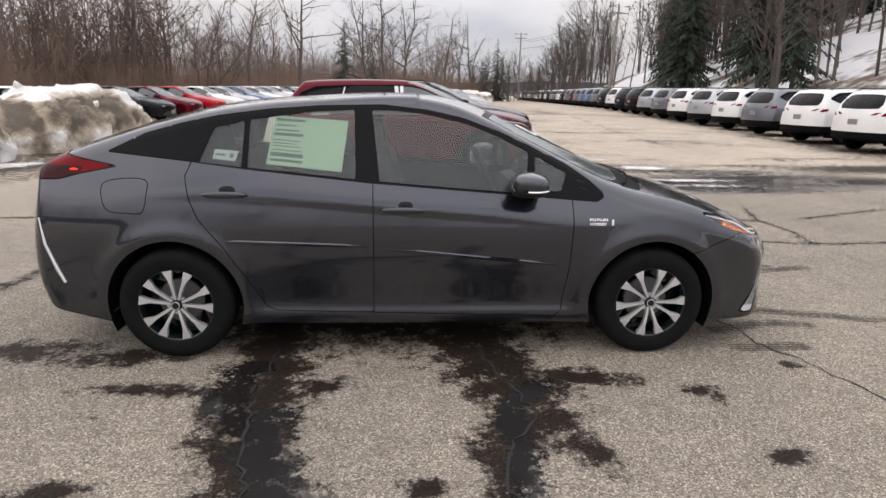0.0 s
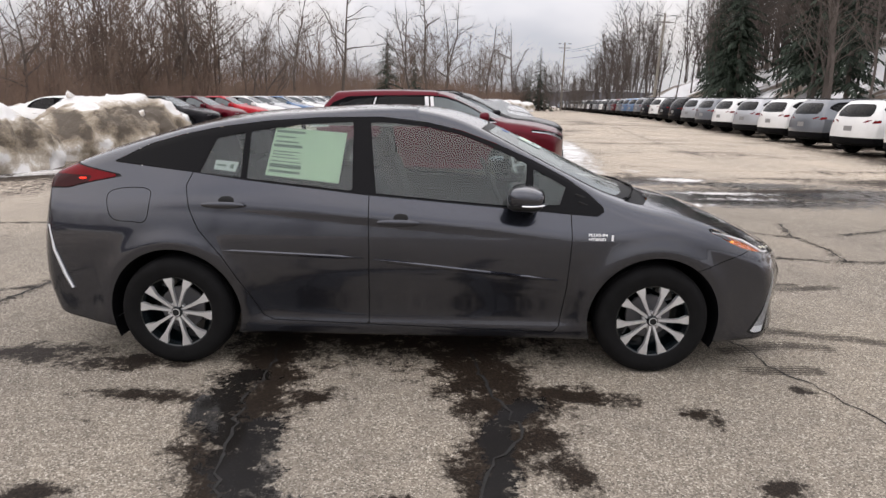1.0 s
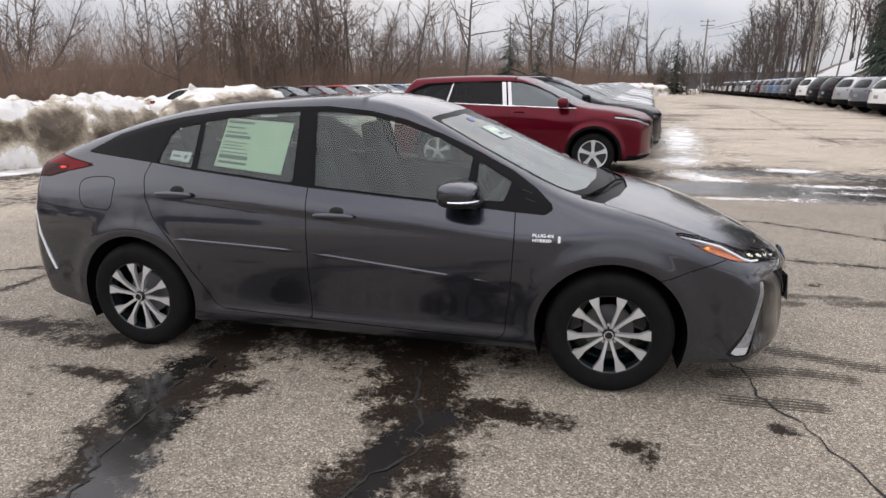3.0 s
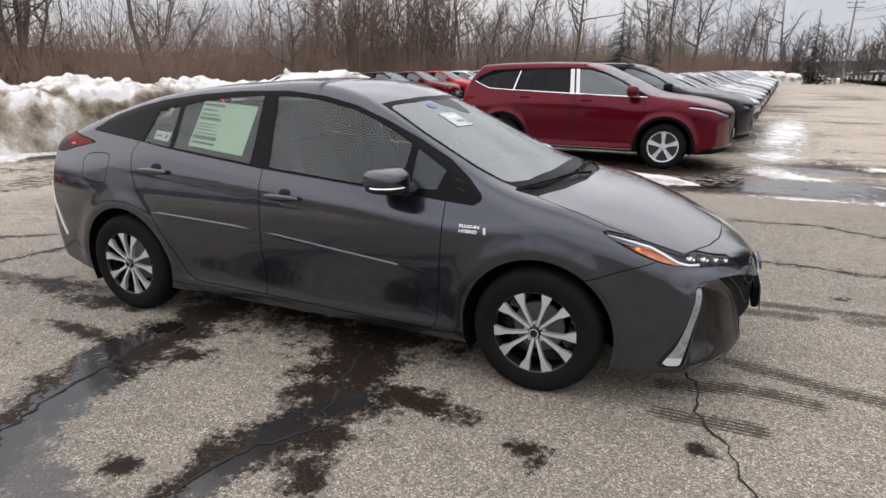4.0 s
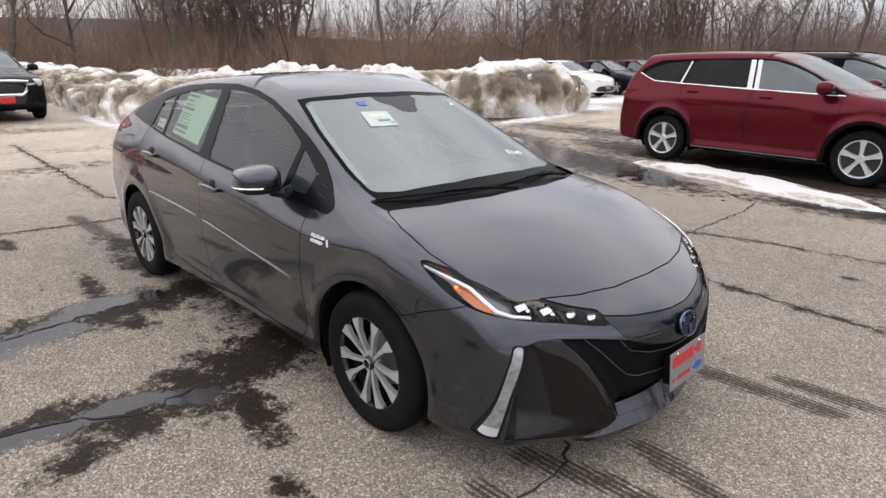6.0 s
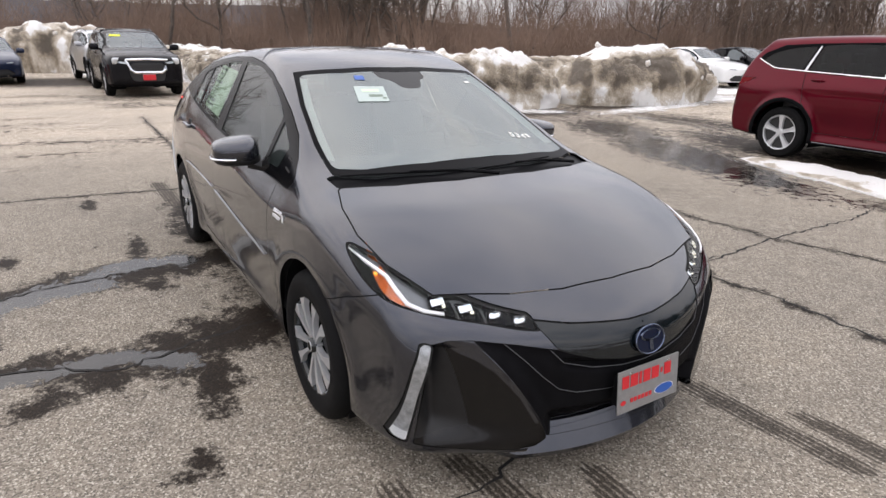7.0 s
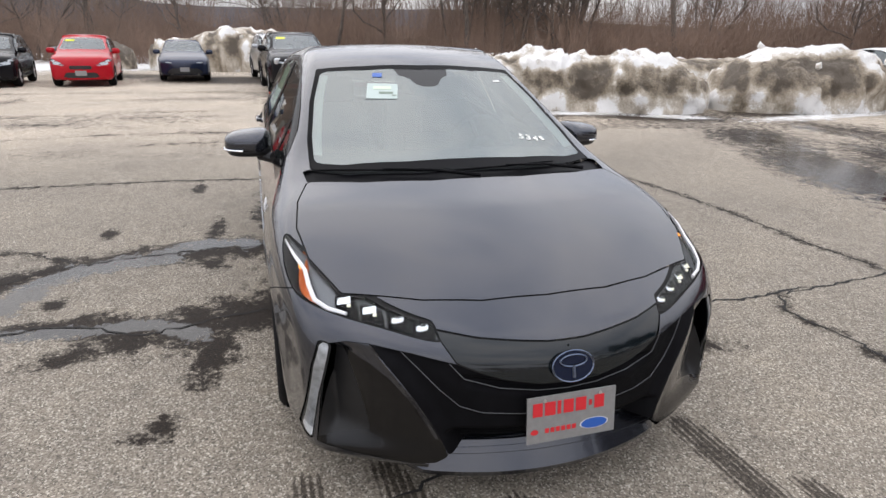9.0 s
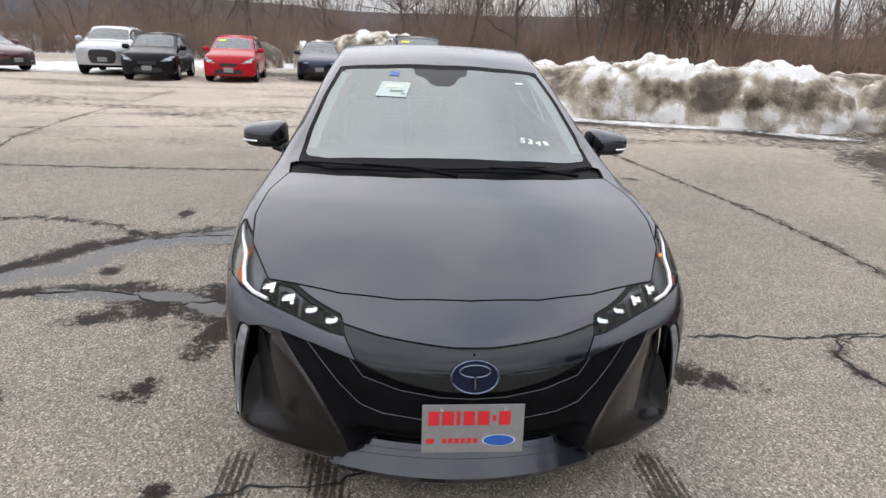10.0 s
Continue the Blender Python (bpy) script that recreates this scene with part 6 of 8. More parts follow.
SMOKED = material("far_grille", (0.015, 0.015, 0.016), 0.5, vary=0.2, scale=20)
CAR_PAINTS = dict(
    red=car_paint("ruby_red_paint", (0.098, 0.0012, 0.009), 0.6, 0.3, 1.42), bright_red=car_paint("bright_red_paint", (0.40, 0.006, 0.015), 0.1, 0.3, 1.35), white=car_paint("white_paint", (0.78, 0.78, 0.77), 0.0, 0.3),
    silver=car_paint("silver_paint", (0.42, 0.43, 0.45), 0.6, 0.35), grey=car_paint("mid_grey_paint", (0.13, 0.14, 0.16), 0.5, 0.35), black=car_paint("black_paint", (0.006, 0.006, 0.008), 0.1, 0.25, 1.3), navy=car_paint("navy_paint", (0.015, 0.022, 0.05), 0.4, 0.3), blue=car_paint("steel_blue_paint", (0.06, 0.14, 0.28), 0.5, 0.3), maroon=car_paint("maroon_paint", (0.06, 0.012, 0.016), 0.4, 0.3))

for shade, weight in (("red", 0.5), ("black", 0.35), ("bright_red", 0.6), ("navy", 0.6)):
    gloss = CAR_PAINTS[shade].node_tree.nodes["Principled BSDF"]
    gloss.inputs["Coat Weight"].default_value, gloss.inputs["Specular IOR Level"].default_value = weight, 0.12


def plain_wheel(parent, x, side, st, fine, tyre_face):
    r, rim, width = st["wheel"], st["rim"], 0.22
    hub = new("wheel")
    hub.parent = parent
    hub.location = (x, side * (tyre_face - width / 2), r - 0.003)
    hub.rotation_euler = (0, 0, 0 if side < 0 else math.pi)
    h, n = width / 2, 40 if fine else 18
    bm = bmesh.new()
    lathe(bm, [(rim - 0.01, -h + 0.01), (rim + 0.01, -h), (rim + 0.05, -h - 0.005), (r - 0.03, -h), (r, -h + 0.04), (r, h - 0.04), (r - 0.03, h), (rim, h)], n)
    part("tyre", bm, RUBBER, hub, "black rubber tyre", smooth=True)
    bm = bmesh.new()
    lathe(bm, [(rim, -h + 0.004), (rim - 0.014, -h + 0.008), (rim - 0.02, -h + 0.05), (0.02, -h + 0.075)], n)
    part("rim", bm, SILVER if fine else SMOKED, hub, "alloy rim", smooth=True)
    if fine:
        # dark sheet over the silver rim, in place of shade between the spokes
        bm = bmesh.new()
        lathe(bm, [(rim - 0.022, -h + 0.036), (0.02, -h + 0.052)], n)
        part("rim_back", bm, SMOKED, hub, "dark sheet standing in for shade behind the spokes")
    bm = bmesh.new()
    lathe(bm, [(0.0, -h + 0.012), (0.045, -h + 0.014), (0.06, -h + 0.03)], 16)
    part("hub_cap", bm, SILVER, hub, smooth=True)
    for k in range(5):
        a = 2 * math.pi * k / 5 + math.pi / 2
        rad, tan = Vector((math.cos(a), 0, math.sin(a))), Vector((-math.sin(a), 0, math.cos(a)))
        bm = bmesh.new()
        prev = None
        for q, w, dep in ((0.04, 0.026, 0.018), (rim * 0.6, 0.032, 0.012), (rim - 0.008, 0.052, 0.008)):
            ring = [bm.verts.new(rad * q + tan * s + Vector((0, -h + d, 0))) for s, d in ((-w, dep + 0.035), (-w * 0.8, dep), (0, dep + 0.006), (w * 0.8, dep), (w, dep + 0.035))]
            if prev:
                for i in range(4):
                    bm.faces.new((prev[i], prev[i + 1], ring[i + 1], ring[i]))
            prev = ring
        part("spoke", bm, SILVER, hub, smooth=fine)
    return hub


def lot_car(name, style, paint, m, label, fine=False, group="", bright=False, rails=False, far=False):
    """A parked car of a given style, cut from its body, with wheels, lamps and glass."""
    st = STYLES[style]
    S = st["spec"]
    car = thing(name, m, label, "car", group)
    P = Panels(S, 220 if fine else (34 if far else 56), 96 if fine else (16 if far else 24))
    gap = 0.004 if fine else 0.0
    lift = 0.003 if fine else 0.0
    for wx in (S["wheel_x"], -S["wheel_x"]):
        P.drop(disc(wx, S["wheel_z"], S["arch"]))
        for side in (-1, 1):
            arch_liner(car, wx, S["wheel_z"], S["arch"] + 0.004, 0.86 if style == "suv" else 0.80, 0.50, side)
            plain_wheel(car, wx, side, st, fine, S["half_width"] - 0.015)
    dlo = P.take(polygon(st["surround"], "xz"))
    for wname, pts in st["windows"]:
        inner, dlo = P.take(polygon(pts, "xz"), source=dlo)
        for side in (1, -1):
            P.link(wname, inner, TINTED if "rear" in wname else FAR_GLASS, car, "dark side glass", sink=lift, sides=side)
    for side in (1, -1):
        P.link("window_frame", dlo, BLACK_BAND, car, "black window frame", sides=side)
    shield = P.take(sided(polygon(st["shield"], "xy"), lambda v: 0.7 - v[:, 2]))
    P.link("windshield", shield, FAR_GLASS, car, "windshield")
    back = P.take(sided(polygon(st["back"], "yz"), lambda v: v[:, 0] + 1.0), gap)
    P.link("rear_screen", back, TINTED, car, "dark rear screen")
    lamp = P.take(sided(polygon(st["lamp"], "yz"), lambda v: st["lamp_from"] - v[:, 0]), gap)
    tail = P.take(sided(polygon(st["tail"], "yz"), lambda v: v[:, 0] + (1.97 + 2.2 * (1.115 - v[:, 2]) if style == "suv" else 1.85)), gap)
    for side in (1, -1):
        h = P.link("headlamp", lamp, LAMP_LENS, car, "clear headlamp", sides=side)
        P.link("bowl", lamp, SILVER, h, "bright lamp bowl", sink=0.03, sides=side)
        P.link("tail_lamp", tail, RED_LENS, car, "red tail lamp", sides=side)
    grille = P.take(sided(polygon(st["grille"], "yz"), lambda v: 1.6 - v[:, 0]))
    P.link("grille", grille, SMOKED, car, "black grille", sink=0.02)
    if "intake" in st:
        P.link("intake", P.take(sided(polygon(st["intake"], "yz"), lambda v: 1.6 - v[:, 0])), SMOKED, car, "dark lower intake", sink=0.02)
    if st["cladding"]:
        arches = lambda v: np.minimum(np.hypot(v[:, 0] - S["wheel_x"], v[:, 2] - S["wheel_z"]), np.hypot(v[:, 0] + S["wheel_x"], v[:, 2] - S["wheel_z"])) - S["arch"] - 0.055
        low = lambda v: v[:, 2] - np.where(v[:, 0] < -1.9, 0.30 if fine else 0.56, np.where(v[:, 0] > 2.0, 0.36, 0.30))
        clad = P.take(lambda v: np.minimum(np.maximum(arches(v), 0.5 - np.abs(v[:, 1])), low(v)))
        P.link("cladding", clad, BLACK_MATT, car, "black plastic cladding")
    hood = P.take(sided(polygon(st["hood"], "xy"), lambda v: st["hood_floor"] - v[:, 2]), gap)
    P.link("hood", hood, paint, car, "painted bonnet")
    for k, pts in enumerate(st["doors"]):
        door = P.take(polygon(pts, "xz"), gap)
        for side in (1, -1):
            d = P.link("front_door" if k == 0 else "rear_door", door, paint, car, "painted door", sides=side)
            bm = bmesh.new()
            q = on_body(S, *st["handles"][k], -side)
            blob(bm, q + Vector((0, -side * 0.015, 0)), (0.11, 0.016, 0.018), n=4)
            part("door_handle", bm, paint, d, smooth=True)
    P.link("body_shell", P.rest, paint, car, "painted body shell")
    for gp in P.gaps:
        for piece in islands(gp):
            for side in (1, -1):
                P.link("panel_gap", piece, SEAM, car, sink=0.006, sides=side)
    for sgn in (-1, 1):
        bm = bmesh.new()
        mx, my, mz = st["mirror"]
        blob(bm, (mx, sgn * my, mz), (0.095, 0.125, 0.09), n=8 if fine else 5, power=3)
        tube(bm, [(mx, sgn * (my - 0.08), mz - 0.04), (mx + 0.03, sgn * (my - 0.2), mz - 0.08)], 0.03)
        part("door_mirror", bm, paint, car, "door mirror", smooth=True)
        if rails:
            bm = bmesh.new()
            tube(bm, [on_top(S, x, sgn * 0.60) + Vector((0, 0, dz)) for x, dz in ((0.1, 0.0), (-0.1, 0.03), (-1.2, 0.035), (-1.75, 0.03), (-1.9, 0.0))], 0.014)
            part("roof_rail", bm, BLACK_TRIM, car, "roof rail", smooth=True)
    bm = bmesh.new()
    zc = st["cabin"]
    box(bm, (-0.3, 0, zc - 0.32), (2.6, 1.45, 0.5), 0.05)
    for x in (0.15, -0.85):
        for y in (-0.37, 0.37):
            box(bm, (x - 0.3, y, zc + 0.05), (0.14, 0.46, 0.55), 0.05, Euler((0, radians(-15), 0)).to_matrix())
            box(bm, (x - 0.4, y, zc + 0.38), (0.1, 0.24, 0.16), 0.04)
    part("seat_row", bm, CABIN, car, "dark seats", smooth=True)
    bm = bmesh.new()
    box(bm, (S["nose"] - 0.005, 0, 0.56 if style == "suv" else 0.42), (0.012, 0.31, 0.15), 0.002)
    part("number_plate", bm, PLATE, car, "plain front plate")
    bm = bmesh.new()
    tz = 0.83 if style == "suv" else 0.72
    box(bm, (spline(S["tail"], np.array([tz]))[0] - 0.004, 0, tz), (0.012, 0.31, 0.15), 0.002)
    part("rear_plate", bm, PLATE if style == "suv" else SMOKED, car, "plain rear plate")
    return car


def repaint(car, old, fresh):
    for o in (car, *car.children_recursive):
        for s in o.material_slots:
            if s.material == old:
                s.link = "OBJECT"
                s.material = fresh


def lot_pose(x, y, heading=0.0):
    return pose(x, y, float(lie(x, y)), 0, 0, heading)


ROW_TURN = -5.4
along = Vector((math.sin(radians(5.4)), math.cos(radians(5.4)), 0))
red_suv = lot_car("red_suv", "suv", CAR_PAINTS["red"], lot_pose(-0.02, 8.25, -3.5), "ruby red family SUV with chrome window trim parked beside snow", fine=True, rails=False)
# bright trim of the red SUV
for sgn in (-1, 1):
    bm = bmesh.new()
    tube(bm, [on_body(SUV, x, z, sgn) + Vector((0, sgn * 0.002, 0)) for x, z in ((-2.04, 1.385), (-1.9, 1.325), (-1.74, 1.262), (-1.3, 1.238), (-0.2, 1.197), (0.6, 1.17), (1.10, 1.155))], 0.010, 6)
    part("belt_trim", bm, CHROME, red_suv, "chrome belt trim", smooth=True)
    for name, pts in (("pillar_cover", ((-0.20, 1.20), (-0.125, 1.197), (-0.175, 1.605), (-0.245, 1.605))), ("pillar_cover", ((-0.095, 1.197), (-0.03, 1.195), (-0.085, 1.605), (-0.145, 1.605))), ("pillar_strip", ((-1.275, 1.24), (-1.24, 1.236), (-1.145, 1.575), (-1.17, 1.575)))):
        rows, quads = [], []
        for i in range(7):
            t = i / 6
            for a, b in ((pts[0], pts[3]), (pts[1], pts[2])):
                q = on_body(SUV, a[0] * (1 - t) + b[0] * t, a[1] * (1 - t) + b[1] * t, sgn)
                rows.append(q + Vector((0, sgn * 0.004, 0)))
        quads = [(2 * i, 2 * i + 1, 2 * i + 3, 2 * i + 2) for i in range(6)]
        put_mesh(name, rows, quads, WHITE_INK, red_suv, "pale film on the door pillar")
    bm = bmesh.new()
    tube(bm, [on_body(SUV, x, 0.29, sgn) + Vector((0, sgn * 0.006, 0)) for x in np.linspace(-0.92, 0.92, 9)], 0.007)
    part("sill_trim", bm, LAMP_BOWL, red_suv, "thin bright sill trim", smooth=True)

# middle row beyond the red SUV
suv_proto = lot_car("suv", "suv", CAR_PAINTS["black"], lot_pose(*(Vector((0.15, 8.0, 0)) + along * 2.75)[:2], ROW_TURN), "black SUV parked in the row with snow on it", group="cars of the middle row", rails=True)
sedan_proto = lot_car("sedan", "sedan", CAR_PAINTS["silver"], lot_pose(*(Vector((0.15, 8.0, 0)) + along * 5.5)[:2], ROW_TURN), "silver sedan parked in the row", group="cars of the middle row")
COLOUR_WORDS = dict(red="dark red", bright_red="bright red", white="white", silver="silver", grey="grey", black="black", navy="navy", blue="steel blue", maroon="maroon")


def copy_car(proto, old, x, y, heading, colour, kind, row):
    c = copy_thing(proto, lot_pose(x, y, heading))
    c.name = kind
    if colour != old:
        repaint(c, CAR_PAINTS[old], CAR_PAINTS[colour])
    return tagged(c, COLOUR_WORDS[colour] + " " + kind + " parked in a long row of cars", "car", row)


for k, colour in enumerate(("silver", "grey", "silver", "grey", "black", "silver", "grey", "white", "grey", "silver", "black", "silver", "white")):
    p = Vector((0.2, 8.0, 0)) + along * (8.25 + 2.75 * k)
    copy_car(sedan_proto, "silver", p.x, p.y, ROW_TURN, colour, "sedan", "cars of the middle row")
# right row: tails towards the lane
RIGHT = ("white", "white", "grey", "white", "silver", "white", "grey", "silver", "black", "black", "white", "black", "grey", "blue", "blue", "grey", "red", "grey", "black", "white", "grey", "silver", "black", "white", "grey", "white")
small_proto = None
for k in range(42):
    p = Vector((12.25, 12.35, 0)) + along * 3.0 * k
    x, y, turn, colour = p.x + 2.43, p.y + 0.34, 8 + 1.5 * math.sin(k * 2.1), RIGHT[k % 26]
    if k < 24:
        copy_car(suv_proto, "black", x, y, turn, colour, "suv", "cars of the right row")
    elif small_proto is None:
        small_proto = lot_car("suv", "suv", CAR_PAINTS["black"], lot_pose(x, y, turn), "black SUV parked far down the row", group="cars of the right row", far=True)
    else:
        copy_car(small_proto, "black", x, y, turn, colour, "suv", "cars of the right row")
copy_car(small_proto, "black", 13.6, 98.0, 150, "white", "suv", "cars of the right row")
# left row: noses towards the lane
for k, colour in enumerate(("white", "white", "black", "red", "bright_red", "white", "silver", "blue", "white", "silver", "white", "black", "white", "grey")):
    p = Vector((-10.5, 17.2, 0)) + along * 2.8 * k
    copy_car(sedan_proto, "silver", p.x - 2.3, p.y + 0.2, ROW_TURN + 1.5 * math.sin(k * 1.7), colour, "sedan", "cars of the left row")
# used cars at the lower end, noses towards the lot
dark_suv = copy_car(suv_proto, "black", -16.9, 0.45, 3, "black", "suv", "used cars by the snow")
copy_car(suv_proto, "black", -22.4, 0.25, 6, "silver", "suv", "used cars by the snow")
copy_car(sedan_proto, "silver", -22.9, -3.35, 5, "navy", "sedan", "used cars by the snow")
wagon_proto = lot_car("wagon", "wagon", CAR_PAINTS["bright_red"], lot_pose(-20.1, -6.1, 6), "bright red hatchback with a yellow windshield tag", group="used cars by the snow", bright=True)
copy_car(wagon_proto, "bright_red", -19.7, -8.7, 8, "black", "wagon", "used cars by the snow")
copy_car(sedan_proto, "silver", -25.8, -7.4, 3, "grey", "sedan", "used cars by the snow")
copy_car(suv_proto, "black", -22.0, -11.2, 12, "silver", "suv", "used cars by the snow")
copy_car(sedan_proto, "silver", -21.4, -15.9, 60, "maroon", "sedan", "used cars by the snow")
# the dark used SUV has a bright grille surround, large headlamps and a red plate
bm = bmesh.new()
tube(bm, [on_front(SUV, y, z) + Vector((0.012, 0, 0)) for y, z in ((-0.50, 0.95), (-0.2, 0.965), (0.2, 0.965), (0.50, 0.95), (0.42, 0.72), (0.32, 0.64), (-0.32, 0.64), (-0.42, 0.72), (-0.50, 0.95))], 0.036, 6)
part("grille_surround", bm, CHROME, dark_suv, "bright grille surround", smooth=True)
bm = bmesh.new()
box(bm, on_front(SUV, 0.0, 0.52) + Vector((0.014, 0, 0)), (0.008, 0.30, 0.14), 0.0)
part("red_plate", bm, RED_INK, dark_suv, "red dealer plate")
for sgn in (-1, 1):
    bm = bmesh.new()
    q = on_front(SUV, 0.70, 0.92)
    blob(bm, (q.x - 0.03, sgn * 0.70, 0.92), (0.04, 0.12, 0.085), power=3.5, n=8, turn=Euler((0, 0, -sgn * radians(28))).to_matrix())
    part("headlamp_cover", bm, SILVER, dark_suv, "large bright headlamp", smooth=True)
for car, S, x, y in ((wagon_proto, WAGON, 0.42, -0.38), (dark_suv, SUV, 0.5, -0.42)):
    bm = bmesh.new()
    box(bm, (0, 0, 0), (0.28, 0.12, 0.003), 0.0)
    bmesh.ops.transform(bm, matrix=face_frame(S, on_top(S, x, y), 0.004), verts=bm.verts)
    part("windshield_tag", bm, YELLOW, car, "yellow price tag")

# ---- snow banks ----
def snow_material():
    m = bpy.data.materials.new("dirty_snow")
    m.use_nodes = True
    n, l = m.node_tree.nodes, m.node_tree.links
    p = n["Principled BSDF"]
    at = n.new("ShaderNodeTexCoord")
    big, mid, fine = (n.new("ShaderNodeTexNoise") for _ in range(3))
    for k, s, d in ((big, 0.75, 7), (mid, 3.2, 8), (fine, 22.0, 5)):
        k.inputs["Scale"].default_value, k.inputs["Detail"].default_value, k.inputs["Roughness"].default_value = s, d, 0.66
        l.new(at.outputs["Object"], k.inputs["Vector"])
    # this value holds dirt and the painted shade of the hollows
    dirt = n.new("ShaderNodeAttribute")
    dirt.attribute_name = "dirt"
    a = n.new("ShaderNodeMath")
    a.operation = "MULTIPLY_ADD"
    a.inputs[1].default_value = 0.6
    l.new(mid.outputs["Fac"], a.inputs[0])
    grit = n.new("ShaderNodeMath")
    grit.operation = "MULTIPLY_ADD"
    grit.inputs[1].default_value = 0.34
    grit.inputs[2].default_value = -0.235
    l.new(fine.outputs["Fac"], grit.inputs[0])
    sum_of = n.new("ShaderNodeMath")
    sum_of.operation = "MULTIPLY_ADD"
    sum_of.inputs[1].default_value = 0.5
    l.new(big.outputs["Fac"], sum_of.inputs[0])
    l.new(grit.outputs["Value"], sum_of.inputs[2])
    l.new(sum_of.outputs["Value"], a.inputs[2])
    b = n.new("ShaderNodeMath")
    b.operation = "ADD"
    l.new(a.outputs["Value"], b.inputs[0])
    l.new(dirt.outputs["Fac"], b.inputs[1])
    r = n.new("ShaderNodeValToRGB")
    e = r.color_ramp.elements
    e.new(0.5), e.new(0.5)
    for el, (pos, c) in zip(e, ((0.55, (0.90, 0.885, 0.865)), (0.66, (0.62, 0.555, 0.465)), (0.83, (0.36, 0.30, 0.225)), (1.00, (0.13, 0.105, 0.08)))):
        el.position, el.color = min(pos / 1.3, 1), (*c, 1)
    sc = n.new("ShaderNodeMath")
    sc.operation = "DIVIDE"
    sc.inputs[1].default_value = 1.3
    l.new(b.outputs["Value"], sc.inputs[0])
    l.new(sc.outputs["Value"], r.inputs["Fac"])
    l.new(r.outputs["Color"], p.inputs["Base Color"])
    p.inputs["Roughness"].default_value = 0.7
    rel = n.new("ShaderNodeBump")
    rel.inputs["Strength"].default_value, rel.inputs["Distance"].default_value = 1.0, 0.10
    h = n.new("ShaderNodeMath")
    h.operation = "MULTIPLY_ADD"
    h.inputs[1].default_value = 0.4
    l.new(fine.outputs["Fac"], h.inputs[0])
    l.new(mid.outputs["Fac"], h.inputs[2])
    l.new(h.outputs["Value"], rel.inputs["Height"])
    l.new(rel.outputs["Normal"], p.inputs["Normal"])
    return m


SNOW = snow_material()


def chance(ix, iy, iz, k):
    """A steady random number for every cell of a grid."""
    h = (ix * 374761393 + iy * 668265263 + iz * 2147483647 + k * 974634777) & 0x7FFFFFFF
    h = ((h ^ (h >> 13)) * 1274126177) & 0x7FFFFFFF
    return ((h ^ (h >> 16)) & 0xFFFF) / 65535.0


def clods(p, size, seed):
    """Distance from every point to the middle of its nearest clod, in clod sizes."""
    q = p / size
    cell = np.floor(q).astype(np.int64)
    best = np.full(len(p), 9.0)
    for a, b, c in ((i - 1, j - 1, k - 1) for i in range(3) for j in range(3) for k in range(3)):
        ix, iy, iz = cell[:, 0] + a, cell[:, 1] + b, cell[:, 2] + c
        d = np.sqrt((ix + chance(ix, iy, iz, seed) - q[:, 0]) ** 2 + (iy + chance(ix, iy, iz, seed + 1) - q[:, 1]) ** 2 + (iz + chance(ix, iy, iz, seed + 2) - q[:, 2]) ** 2)
        best = np.minimum(best, d)
    return best


